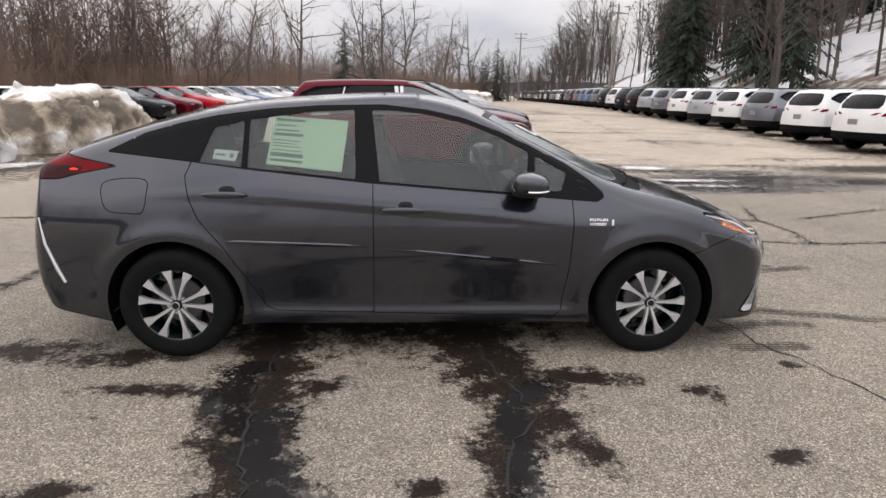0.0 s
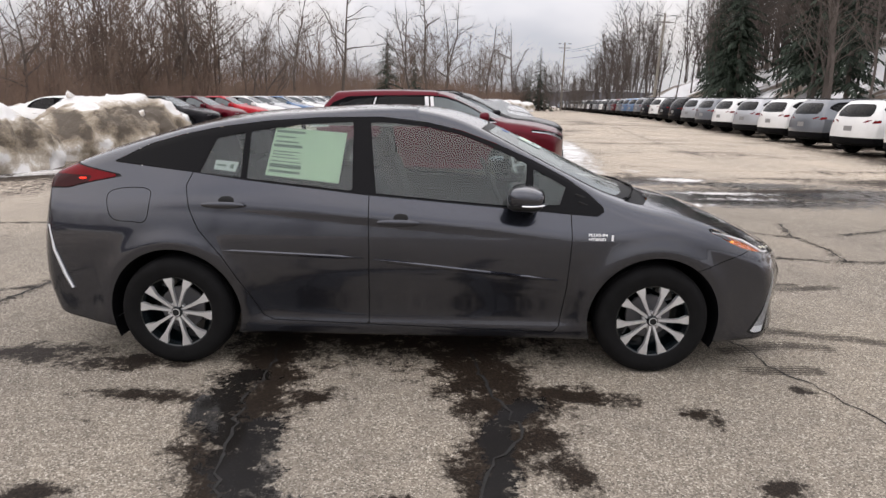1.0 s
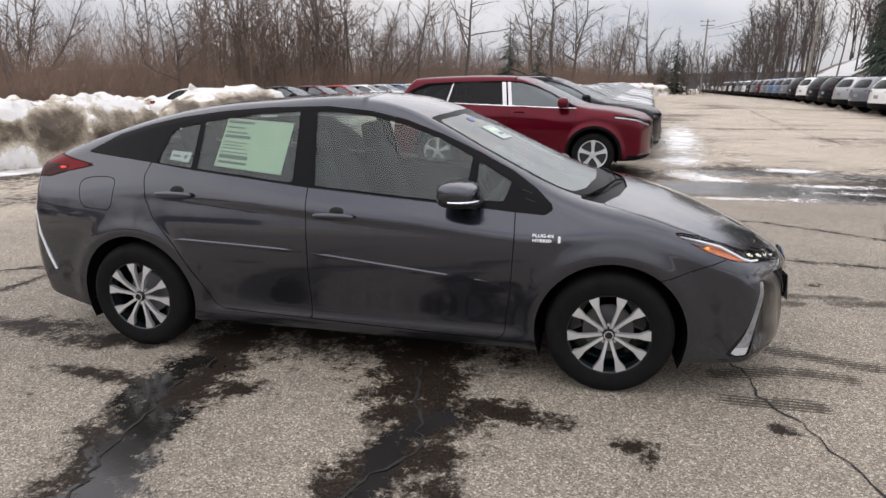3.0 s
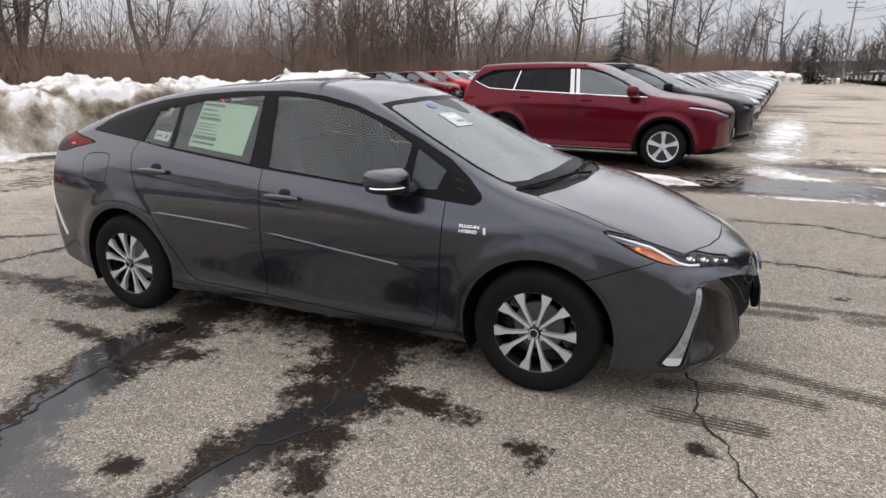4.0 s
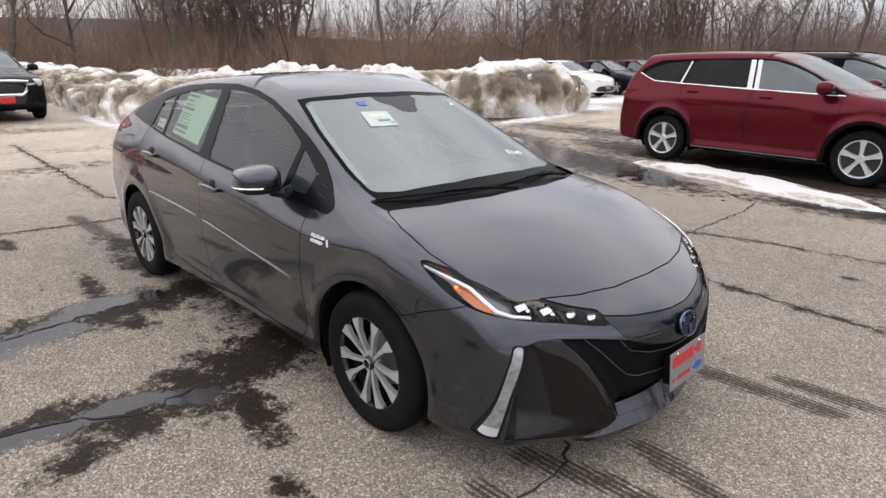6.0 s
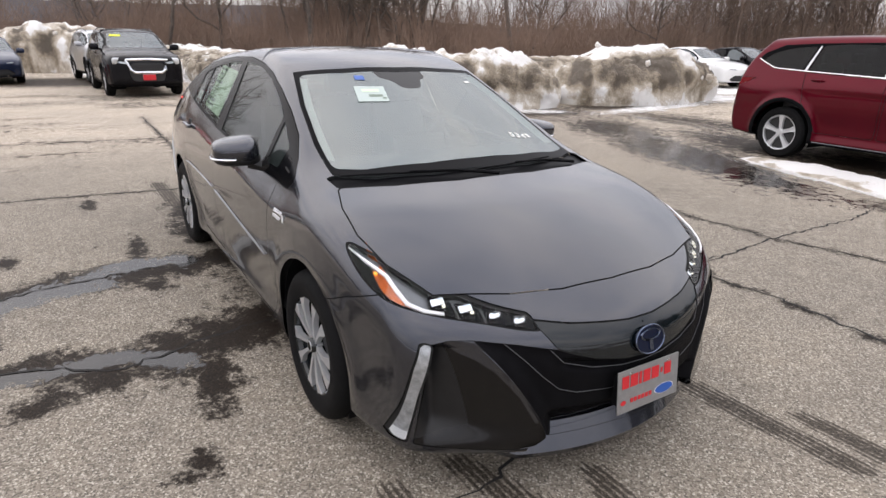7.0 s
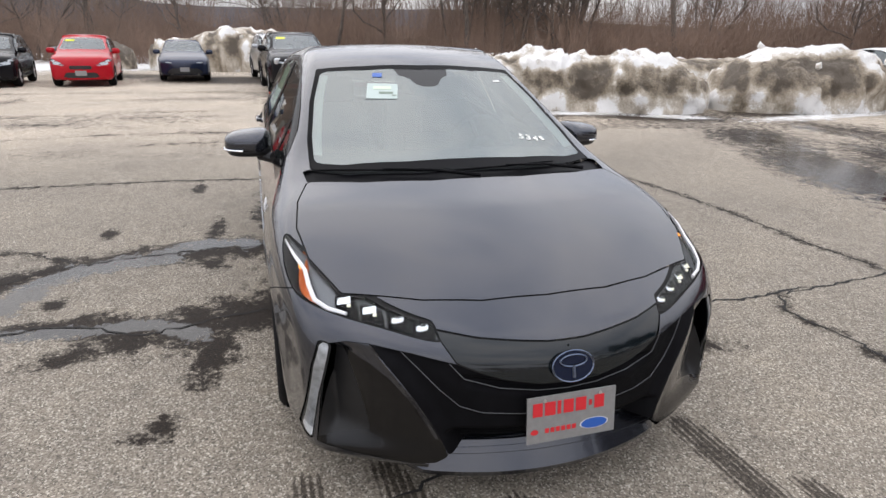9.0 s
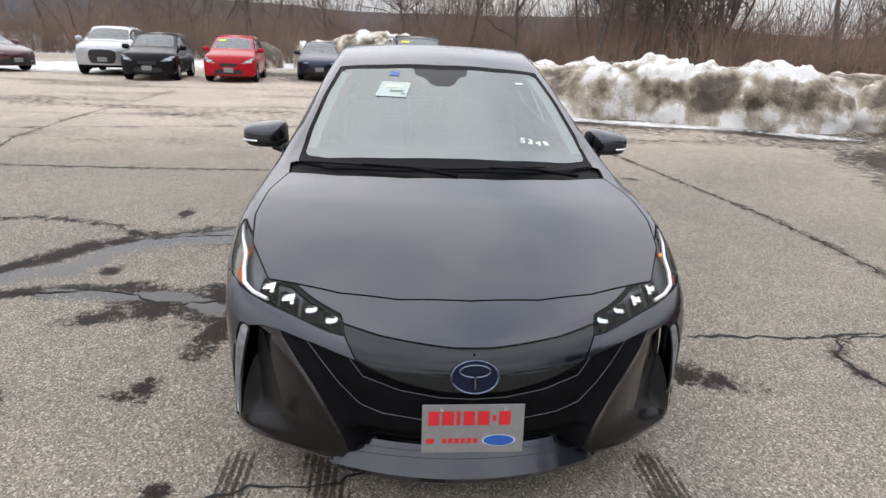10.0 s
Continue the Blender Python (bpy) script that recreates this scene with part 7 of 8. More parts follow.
def snow_bank(label, ridge, seed, step=0.06, dirt=0.0, lumpy=1.0, chunks=0):
    """A ploughed bank: ridge points of x, y, height and half width, heaped up of clods with a steep broken face."""
    pts = np.array(ridge, float)
    run = np.concatenate([[0], np.cumsum(np.hypot(*np.diff(pts[:, :2], axis=0).T))])
    s = np.arange(0, run[-1], step)
    line = np.stack([spline(list(zip(run, pts[:, k])), s) for k in range(4)], -1)
    way = np.gradient(line[:, :2], axis=0)
    way /= np.linalg.norm(way, axis=1, keepdims=True)
    end = np.sqrt(np.clip(np.minimum(s, run[-1] - s) / 1.1, 0.0, 1) * (2 - np.clip(np.minimum(s, run[-1] - s) / 1.1, 0, 1)))
    m = max(18, int(3.6 / step * 0.9))
    ang = np.linspace(0, np.pi, m)
    c, u = np.cos(ang), np.sin(ang)
    wide, high = np.sign(c) * np.abs(c) ** 0.5, u ** 0.62
    lot = np.stack([line[:, 0], line[:, 1]], -1)
    uneven = 0.72 + 0.56 * fbm(s * 0.45, s * 0 + seed, 4, seed)
    X = lot[:, 0:1] - way[:, 1:2] * wide * (line[:, 3] * end * (0.8 + 0.4 * fbm(s * 0.6, s * 0 + 5.0, 3, seed + 4)))[:, None]
    Y = lot[:, 1:2] + way[:, 0:1] * wide * (line[:, 3] * end * (0.8 + 0.4 * fbm(s * 0.6, s * 0 + 5.0, 3, seed + 4)))[:, None]
    Z = high * (line[:, 2] * end * uneven)[:, None]
    p = np.stack([X, Y, Z], -1).reshape(-1, 3)
    out = np.stack([-(way[:, 1:2] * c * 1.0), way[:, 0:1] * c, np.ones((len(s), 1)) * u], -1).reshape(-1, 3)
    warp = np.stack([fbm(p[:, 0] * 1.3 + p[:, 2], p[:, 1] * 1.3, 3, seed + k) - 0.5 for k in (1, 2, 3)], -1)
    big, mid, small = clods(p + 0.7 * warp, 0.85, seed), clods(p + 0.35 * warp, 0.36, seed + 31), clods(p + 0.1 * warp, 0.13, seed + 57)
    free = step01(p[:, 2], 0.0, 0.25)
    push = 0.46 * (0.50 - big) + 0.17 * (0.48 - mid) * step01(fbm(p[:, 0] * 0.9, p[:, 1] * 0.9 + p[:, 2], 3, seed + 6), 0.3, 0.6) + 0.09 * (0.45 - small)
    pits = fbm(p[:, 0] * 3.1 + p[:, 2] * 2.3, p[:, 1] * 3.1 - p[:, 2] * 1.7, 4, seed + 40, 0.6)
    push = push * 0.9 + 0.16 * (0.5 - np.abs(pits - 0.5) * 2.6)
    v = p + out * (lumpy * push * (0.35 + 0.65 * free))[:, None]
    v[:, 2] = np.maximum(v[:, 2], -0.02) + lie(v[:, 0], v[:, 1])
    a = (np.arange(len(s) - 1)[:, None] * m + np.arange(m - 1)[None, :]).ravel()
    ob = put_mesh("snow_bank", v, np.stack([a, a + m, a + m + 1, a + 1], -1), SNOW)
    # dirt lies in patches and in bands on the upper face, not on the fresh caps; the hollows are darkened for their
    # shade
    level = p[:, 2] / pts[:, 2].mean()
    dirt_and_shade = dirt - 0.12 + 0.30 * step01(level, 0.22, 0.6) - 0.34 * step01(level + 0.9 * (0.5 - big), 0.90, 1.15) + 0.30 * (big - 0.5) + 0.25 * (mid - 0.5) + 0.7 * (0.5 - pits) + 0.6 * (fbm(p[:, 0] * 0.6 + p[:, 2] * 0.4, p[:, 1] * 0.6, 5, seed + 20, 0.6) - 0.5)
    at = ob.data.attributes.new("dirt", "FLOAT", "POINT")
    at.data.foreach_set("value", dirt_and_shade.astype(np.float32))
    # lumps of packed ice that stick out of the bank or have rolled to its foot
    pick = np.random.default_rng(seed)
    for k in range(chunks):
        q = v[pick.integers(len(v) // 12, len(v) - len(v) // 12)]
        bm = bmesh.new()
        size = pick.uniform(0.06, 0.15)
        for corner in pick.normal(0, 1, (14, 3)):
            bm.verts.new(Vector(q + corner / np.linalg.norm(corner) * size * pick.uniform(0.7, 1.3, 3)))
        hull = bmesh.ops.convex_hull(bm, input=bm.verts)
        bmesh.ops.delete(bm, geom=hull["geom_interior"], context="VERTS")
        lump = part("ice_chunk", bm, SNOW, ob)
        lump.data.attributes.new("dirt", "FLOAT", "POINT").data.foreach_set("value", np.full(len(lump.data.vertices), float(pick.uniform(-0.1, 0.2)), np.float32))
    return tagged(ob, label, "snow bank", "snow banks", "")


snow_bank("long ploughed bank of white snow with grey dirt along its foot", ((-30.5, 4.0, 0.92, 1.7), (-25, 4.8, 0.92, 1.7), (-19, 4.6, 0.84, 1.9), (-14.5, 4.6, 0.88, 2.2), (-12.0, 5.0, 1.16, 2.2), (-11.2, 6.2, 1.20, 1.7), (-10.4, 7.6, 1.12, 1.6), (-9.6, 9.0, 1.08, 1.4), (-9.2, 10.0, 0.96, 1.2)), 3, dirt=0.20, chunks=26)
snow_bank("broken heap of dirty grey snow beside parked sedans", ((-9.4, 10.1, 0.98, 1.2), (-9.1, 11.3, 1.17, 1.35), (-8.9, 12.6, 1.27, 1.5), (-9.2, 14.2, 1.22, 1.4), (-9.8, 15.9, 0.98, 1.0)), 17, dirt=0.25, chunks=12)
snow_bank("tall brown heap of ploughed snow behind used cars", ((-29, 2.2, 1.3, 2.2), (-30, -0.5, 1.8, 2.6), (-30.5, -3.0, 1.6, 2.4), (-31, -5.6, 1.4, 2.0)), 29, 0.14, dirt=0.28, chunks=8)
snow_bank("dark dirty heap of snow between used cars", ((-30.5, -6.4, 1.4, 1.5), (-31.0, -8.4, 1.2, 1.5)), 41, 0.14, dirt=0.42)
snow_bank("low snow ridge under the trees", ((-34, 10.5, 0.7, 1.5), (-27, 12.5, 0.8, 1.6), (-22, 17, 0.8, 1.6), (-21, 26, 0.7, 1.6), (-18, 40, 0.8, 1.8), (-12, 58, 0.9, 1.8), (2, 74, 1.2, 2.4), (10, 84, 1.4, 2.6)), 53, 0.25, dirt=0.08)

snow_bank("thin lumpy patch of old snow beside the red SUV", ((-1.75, 6.9, 0.03, 0.22), (-0.9, 6.72, 0.055, 0.30), (0.0, 6.52, 0.06, 0.34), (0.8, 6.25, 0.06, 0.42), (1.5, 5.95, 0.05, 0.34), (2.0, 5.8, 0.03, 0.2)), 67, 0.045, dirt=-0.10, lumpy=0.4)

# ---- woods ----
BARK = material("grey_brown_bark", (0.115, 0.094, 0.080), 0.9, vary=0.4, scale=5, bump_by=0.5, bump_scale=30)
TWIG = material("brown_twigs", (0.165, 0.122, 0.098), 0.9, vary=0.35, scale=0.6)
HILL_TWIG = material("dark_wet_twigs", (0.095, 0.078, 0.068), 0.9, vary=0.4, scale=0.4)
BRUSH = material("red_brown_brush", (0.205, 0.142, 0.108), 0.95, vary=0.4, scale=0.35)
NEEDLES = material("dark_conifer_needles", (0.022, 0.036, 0.022), 0.8, vary=0.4, scale=1.4)


def prisms(paths, sides):
    """Tapered bars along many paths of (point, radius) rows, as points and quads."""
    V, F, base = [], [], 0
    for pts, rad in paths:
        pts, rad = np.asarray(pts), np.asarray(rad)
        way = np.gradient(pts, axis=0)
        way /= np.maximum(np.linalg.norm(way, axis=1, keepdims=True), 1e-6)
        ref = np.where(np.abs(way[:, 2:3]) < 0.9, np.array([[0, 0, 1.0]]), np.array([[1.0, 0, 0]]))
        s = np.cross(way, ref)
        s /= np.maximum(np.linalg.norm(s, axis=1, keepdims=True), 1e-6)
        u = np.cross(s, way)
        ang = 2 * np.pi * np.arange(sides) / sides
        ring = pts[:, None] + rad[:, None, None] * (np.cos(ang)[None, :, None] * s[:, None] + np.sin(ang)[None, :, None] * u[:, None])
        V.append(ring.reshape(-1, 3))
        k = np.arange(len(pts) - 1)[:, None] * sides
        a = np.arange(sides)[None, :]
        b = (a + 1) % sides
        F.append(np.stack([base + k + a, base + k + b, base + k + sides + b, base + k + sides + a], -1).reshape(-1, 4))
        base += len(pts) * sides
    return np.concatenate(V), np.concatenate(F)


def grow(r, start, way, length, radius, n, droop=0.0, wander=0.12):
    pts, p, d = [start], np.array(start, float), np.array(way, float)
    for _ in range(n):
        d = d + np.array([r.gauss(0, wander), r.gauss(0, wander), r.gauss(0, wander * 0.7) + droop])
        d /= np.linalg.norm(d)
        p = p + d * length / n
        pts.append(p.copy())
    return np.array(pts), np.linspace(radius, radius * 0.35, n + 1), d


def bare_tree(seed, height, label, stems=1, spread=1.0, low=0.3):
    r = random.Random(seed)
    tree = thing("bare_tree", pose(0, 0, 0), label, "tree", "bare trees round the lot")
    thick, thin = [], []
    for s in range(stems):
        lean = np.array([r.uniform(-0.18, 0.18) + (0.3 * math.cos(2.4 * s) if stems > 1 else 0), r.uniform(-0.18, 0.18) + (0.3 * math.sin(2.4 * s) if stems > 1 else 0), 1.0])
        hh = height * r.uniform(0.8, 1.0)
        base_r = 0.012 * hh * (0.75 if stems > 1 else 1.0)
        tp, tr, _ = grow(r, (0.25 * math.cos(2.4 * s) * (stems > 1), 0.25 * math.sin(2.4 * s) * (stems > 1), -0.2), lean / np.linalg.norm(lean), hh, base_r, 10, 0.03, 0.11)
        tr = np.linspace(base_r, base_r * 0.12, 11)
        tr[0] *= 1.5
        thick.append((tp, tr))
        for k in range(r.randint(12, 16)):
            f = low + (0.97 - low) * (k + r.random()) / 16
            i = min(int(f * 10), 9)
            q = tp[i] + (tp[i + 1] - tp[i]) * (f * 10 - i)
            a = r.uniform(0, 6.28)
            w = np.array([math.cos(a), math.sin(a), r.uniform(0.25, 1.15)])
            ln = hh * r.uniform(0.20, 0.44) * (1.2 - 0.7 * f) * spread
            bp, br, _ = grow(r, q, w / np.linalg.norm(w), ln, base_r * (1.05 - f) * 0.55 + 0.010, 6, 0.05, 0.24)
            thick.append((bp, br))
            for _ in range(r.randint(5, 7)):
                g = r.uniform(0.2, 1.0)
                j = min(int(g * 6), 5)
                q2 = bp[j] + (bp[j + 1] - bp[j]) * (g * 6 - j)
                w2 = (bp[j + 1] - bp[j]) / np.linalg.norm(bp[j + 1] - bp[j]) + np.array([r.gauss(0, 0.6), r.gauss(0, 0.6), r.gauss(0.15, 0.45)])
                cp, cr, _ = grow(r, q2, w2 / np.linalg.norm(w2), ln * r.uniform(0.3, 0.65), 0.011, 3, 0.03, 0.28)
                thin.append((cp, cr))
                for _ in range(r.randint(4, 6)):
                    j2 = r.randint(0, 2)
                    w3 = (cp[j2 + 1] - cp[j2]) / np.linalg.norm(cp[j2 + 1] - cp[j2]) + np.array([r.gauss(0, 0.65), r.gauss(0, 0.65), r.gauss(0.1, 0.5)])
                    dp, dr, _ = grow(r, cp[j2] + (cp[j2 + 1] - cp[j2]) * r.random(), w3 / np.linalg.norm(w3), ln * r.uniform(0.14, 0.34), 0.0060, 1, 0.03, 0.22)
                    thin.append((dp, dr))
    v, f = prisms(thick, 5)
    put_mesh("trunk", v, f, BARK, tree, "grey-brown trunk and limbs")
    v, f = prisms(thin, 3)
    put_mesh("crown", v, f, TWIG, tree, "bare brown twigs")
    return tree


def conifer(seed, height, label):
    r = random.Random(seed)
    tree = thing("conifer", pose(0, 0, 0), label, "tree", "conifers round the lot")
    v, f = prisms([(np.array([(0, 0, -0.2), (0.05, 0, height * 0.5), (0, 0.03, height)]), np.array([height * 0.014, height * 0.009, 0.01]))], 6)
    put_mesh("trunk", v, f, BARK, tree, "straight brown trunk")
    V, F = [], []
    n = int(height * 12)
    for k in range(n):
        t = (k + r.random()) / n
        z = height * (0.08 + 0.92 * t)
        reach = height * 0.24 * (1 - t) ** 0.8 * r.uniform(0.55, 1.12) + 0.15
        a = r.uniform(0, 6.28)
        c, s = math.cos(a), math.sin(a)
        m = 8
        for q in range(m):
            u0, u1 = q / m, (q + 0.85) / m
            for side in (-1, 1):
                w = reach * 0.15 * (1 - 0.7 * u0) * r.uniform(0.6, 1.5)
                z0, z1 = z - reach * 0.35 * u0 ** 1.4, z - reach * 0.35 * u1 ** 1.4
                b = len(V)
                V += [(c * reach * u0, s * reach * u0, z0), (c * reach * u1, s * reach * u1, z1), (c * reach * (u1 + 0.06) - side * s * w, s * reach * (u1 + 0.06) + side * c * w, z1 - 0.12 * reach * r.uniform(0.4, 1.4)), (c * reach * (u0 + 0.1) - side * s * w * 0.8, s * reach * (u0 + 0.1) + side * c * w * 0.8, z0 - 0.10 * reach * r.uniform(0.3, 1.3))]
                F.append((b, b + 1, b + 2, b + 3))
    put_mesh("crown", V, F, NEEDLES, tree, "dark green drooping boughs", smooth=False)
    return tree


def hill_height(x, y):
    toe = 18.8 + 0.10 * (np.asarray(y, float) - 12)
    rise = np.clip((np.asarray(x, float) - toe) * 0.50, 0, None)
    rise = 26 * (1 - np.exp(-rise / 26))
    fade = 1 - step01(np.asarray(y, float), 95, 150)
    return rise * fade * step01(np.asarray(y, float) + 40, 0, 30)


HILL_SNOW = material("hill_snow_and_leaves", (0.80, 0.80, 0.81), 0.8, vary=0.3, scale=0.12, second=(0.16, 0.12, 0.09), bump_by=0.6, bump_scale=1.5)
HILL_SNOW.node_tree.nodes["Color Ramp"].color_ramp.elements[0].position = 0.63
HILL_SNOW.node_tree.nodes["Color Ramp"].color_ramp.elements[1].position = 0.73
xs, ys = np.arange(16, 150, 1.5), np.arange(-40, 170, 2.5)
X, Y = np.meshgrid(xs, ys, indexing="ij")
Z = hill_height(X, Y) + lie(X, Y) - 0.25 + 0.9 * (fbm(X * 0.15, Y * 0.15, 4, 61) - 0.35) * step01(hill_height(X, Y), 0.0, 3.0)
ny = len(ys)
i, j = np.meshgrid(np.arange(len(xs) - 1), np.arange(ny - 1), indexing="ij")
a = (i * ny + j).ravel()
tagged(put_mesh("hillside", np.stack([X, Y, Z], -1).reshape(-1, 3), np.stack([a, a + ny, a + ny + 1, a + 1], -1), HILL_SNOW), "wooded hillside with patches of snow", "hill", kind="structure")

TREE_KINDS = [bare_tree(11, 15, "tall bare tree with a slender crown"), bare_tree(12, 13, "bare tree with a forked crown", 2), bare_tree(13, 16.5, "tall bare tree with upright limbs", 1, 0.8), bare_tree(14, 11, "spreading bare tree with low limbs", 1, 1.35, 0.2), bare_tree(15, 12, "bare tree of three leaning stems", 3, 0.9), bare_tree(16, 17, "high bare tree with a thin crown", 1, 0.7, 0.4)]
CONIFER_KINDS = [conifer(21, 12, "dark green pine with drooping boughs"), conifer(22, 16, "tall dark green hemlock on the hillside")]


def simple_tree(r, x, y, z, h):
    """A far tree: trunk, limbs and twigs as thin bars."""
    out = []
    tp, tr, _ = grow(r, (x, y, z - 0.3), (r.uniform(-0.1, 0.1), r.uniform(-0.1, 0.1), 1.0), h, 0.0085 * h, 4, 0.02, 0.06)
    out.append((tp, np.linspace(0.0085 * h, 0.02, 5)))
    for k in range(19):
        f = 0.22 + 0.76 * (k + r.random()) / 19
        i = min(int(f * 4), 3)
        q = tp[i] + (tp[i + 1] - tp[i]) * (f * 4 - i)
        a = r.uniform(0, 6.28)
        w = np.array([math.cos(a), math.sin(a), r.uniform(0.5, 1.6)])
        ln = h * r.uniform(0.16, 0.32) * (1.2 - 0.6 * f)
        bp, br, _ = grow(r, q, w / np.linalg.norm(w), ln, 0.035, 2, 0.05, 0.18)
        out.append((bp, br))
        for _ in range(3):
            j = r.randint(0, 1)
            w2 = (bp[j + 1] - bp[j]) / np.linalg.norm(bp[j + 1] - bp[j]) + np.array([r.gauss(0, 0.6), r.gauss(0, 0.6), r.gauss(0.2, 0.4)])
            cp, cr, _ = grow(r, bp[j] + (bp[j + 1] - bp[j]) * r.random(), w2 / np.linalg.norm(w2), ln * r.uniform(0.3, 0.7), 0.016, 1)
            out.append((cp, cr))
    return out
# the line of trees, from the lower end round to the far end of the lot
LINE = ((-44, -34), (-42, -20), (-39, -8), (-33, 4), (-28, 11), (-25.5, 18), (-26, 28), (-23, 40), (-17, 52), (-8, 64), (3, 78), (11, 96), (17, 118))
rt = random.Random(77)
spots = []
for (ax, ay), (bx, by) in zip(LINE, LINE[1:]):
    d = math.hypot(bx - ax, by - ay)
    nx, ny2 = -(by - ay) / d, (bx - ax) / d
    for k in range(int(d / 2.9)):
        t = rt.random()
        off = abs(rt.gauss(0, 6.5))
        x, y = ax + (bx - ax) * t + nx * off + rt.uniform(-0.5, 0.5), ay + (by - ay) * t + ny2 * off + rt.uniform(-0.5, 0.5)
        way = math.degrees(math.atan2(x - 2, y + 3.5))
        if way < 5.6 and not -46.5 < way < -41.0:
            spots.append((x, y))
# the wood stands closer together behind the long snow bank
for k in range(16):
    spots.append((-29.5 - 7 * rt.random(), 9.0 + 13 * rt.random()))
used = set()
for x, y in spots:
    k = rt.randrange(len(TREE_KINDS))
    size = rt.uniform(0.75, 1.15)
    m = pose(x, y, float(lie(x, y)), rt.uniform(-3, 3), rt.uniform(-3, 3), rt.uniform(0, 360))
    if k not in used:
        used.add(k)
        TREE_KINDS[k].matrix_basis = m
    else:
        c = copy_thing(TREE_KINDS[k], m)
        c.scale = (size, size, size * rt.uniform(0.9, 1.1))
# woods behind the line and on the hill, too many to count; those on the near side are added, never in view
rw = random.Random(31)
UNSEEN_LINE = ((-44, -34), (-22, -46), (6, -44), (34, -40))
for name, where_from, reach, each, label in (("far_woods", LINE, (7, 24), 2.9, "dense bare woods behind the lot"), ("far_woods", UNSEEN_LINE, (-6, 8), 3.2, "added bare woods out of view on the near side")):
    far = []
    for (ax, ay), (bx, by) in zip(where_from, where_from[1:]):
        d = math.hypot(bx - ax, by - ay)
        nx, ny2 = -(by - ay) / d, (bx - ax) / d
        for k in range(int(d / each * 2)):
            t, off = rw.random(), rw.uniform(*reach)
            x, y = ax + (bx - ax) * t + nx * off, ay + (by - ay) * t + ny2 * off
            way = math.degrees(math.atan2(x - 2, y + 3.5))
            if way < 5.2 and not -46.5 < way < -40.5:
                far += simple_tree(rw, x, y, float(lie(x, y)), rw.uniform(7, 13))
    v, f = prisms(far, 3)
    tagged(put_mesh(name, v, f, TWIG, smooth=False), label, "woods", kind="stuff")
far = []
for k in range(84):
    y = rw.uniform(35, 52)
    x = -26.5 + 0.30 * (y - 26) - 7 * rw.random() ** 1.5
    far += simple_tree(rw, x, y, float(lie(x, y)), rw.uniform(6, 11))
v, f = prisms(far, 3)
tagged(put_mesh("far_woods", v, f, TWIG, smooth=False), "close young trees and saplings beside the lot", "woods", kind="stuff")
far = []


def on_hill(r, az, deep):
    """A spot on the hillside in a given direction from the lot's near end, some way behind its foot."""
    t = math.tan(radians(az))
    y = (17.6 - 4 * t) / (t - 0.10) + deep * math.cos(radians(az))
    x = (y + 4) * t
    return x, y, float(hill_height(x, y) + lie(x, y))


def bare_slope(az, z):
    """Stretches of open snow on the hillside."""
    return (18.4 < az < 22.4 and z < 5) or (24.6 < az < 28.2 and z < 3.2) or (33.2 < az < 41 and z < 9)


for k in range(720):
    az = rw.uniform(15, 42)
    x, y, z = on_hill(rw, az, 80 * rw.random())
    if y > 160 or (bare_slope(az, z) and rw.random() < (0.93 if az < 33 else 0.72)) or (z < 2.5 and rw.random() < 0.8):
        continue
    far += simple_tree(rw, x, y, z, rw.uniform(9, 16))
for k in range(70):
    y, az = rw.uniform(72, 125), rw.uniform(11.2, 16.5)
    x = (y + 4) * math.tan(radians(az))
    far += simple_tree(rw, x, y, float(lie(x, y)), max(4.0, (y + 4) * math.tan(radians(min(10.0, 2.4 + 1.55 * (az - 11.0)) * rw.uniform(0.7, 1.05)))))
for k in range(60):
    y, az = rw.uniform(84, 125), rw.uniform(5.0, 12.0)
    x = (y + 4) * math.tan(radians(az))
    far += simple_tree(rw, x, y, float(lie(x, y)), (y + 4) * math.tan(radians(rw.uniform(1.8, 4.4))))
v, f = prisms(far, 3)
tagged(put_mesh("far_woods", v, f, HILL_TWIG, smooth=False), "dark bare woods on the snowy hillside", "woods", kind="stuff")
first = [True, True]
placed = 0
while placed < 54:
    az = rt.uniform(15, 42)
    x, y, z = on_hill(rt, az, rt.uniform(4, 55))
    if bare_slope(az, z) or y > 150 or not (22.4 < az < 24.6 or 28.2 < az < 33.2 or z > 8):
        continue
    z -= 0.3
    placed += 1
    m = pose(x, y, z, rt.uniform(-2, 2), rt.uniform(-2, 2), rt.uniform(0, 360))
    s = rt.uniform(0.7, 1.1)
    q = rt.randrange(2)
    if first[q]:
        first[q] = False
        CONIFER_KINDS[q].matrix_basis = m
        continue
    c = copy_thing(CONIFER_KINDS[q], m)
    c.scale = (s * 0.8, s * 0.8, s)
for k in range(24):
    az = rt.uniform(15.5, 50)
    x, y, z = on_hill(rt, az, rt.uniform(8, 34))
    if y > 130 or (bare_slope(az, z) and rt.random() < 0.75):
        continue
    c = copy_thing(TREE_KINDS[rt.randrange(len(TREE_KINDS))], pose(x, y, z - 0.2, 0, 0, rt.uniform(0, 360)))
    c.scale = (0.62, 0.62, 0.8)
for x, y, s in ((-5.8, 54, 0.62), (-3.6, 60, 0.45), (13.6, 92, 0.78), (12.4, 96, 0.55), (15.6, 100, 0.6)):
    c = copy_thing(CONIFER_KINDS[0], pose(x, y, float(lie(x, y))))
    c.scale = (s * 1.15, s * 1.15, s)
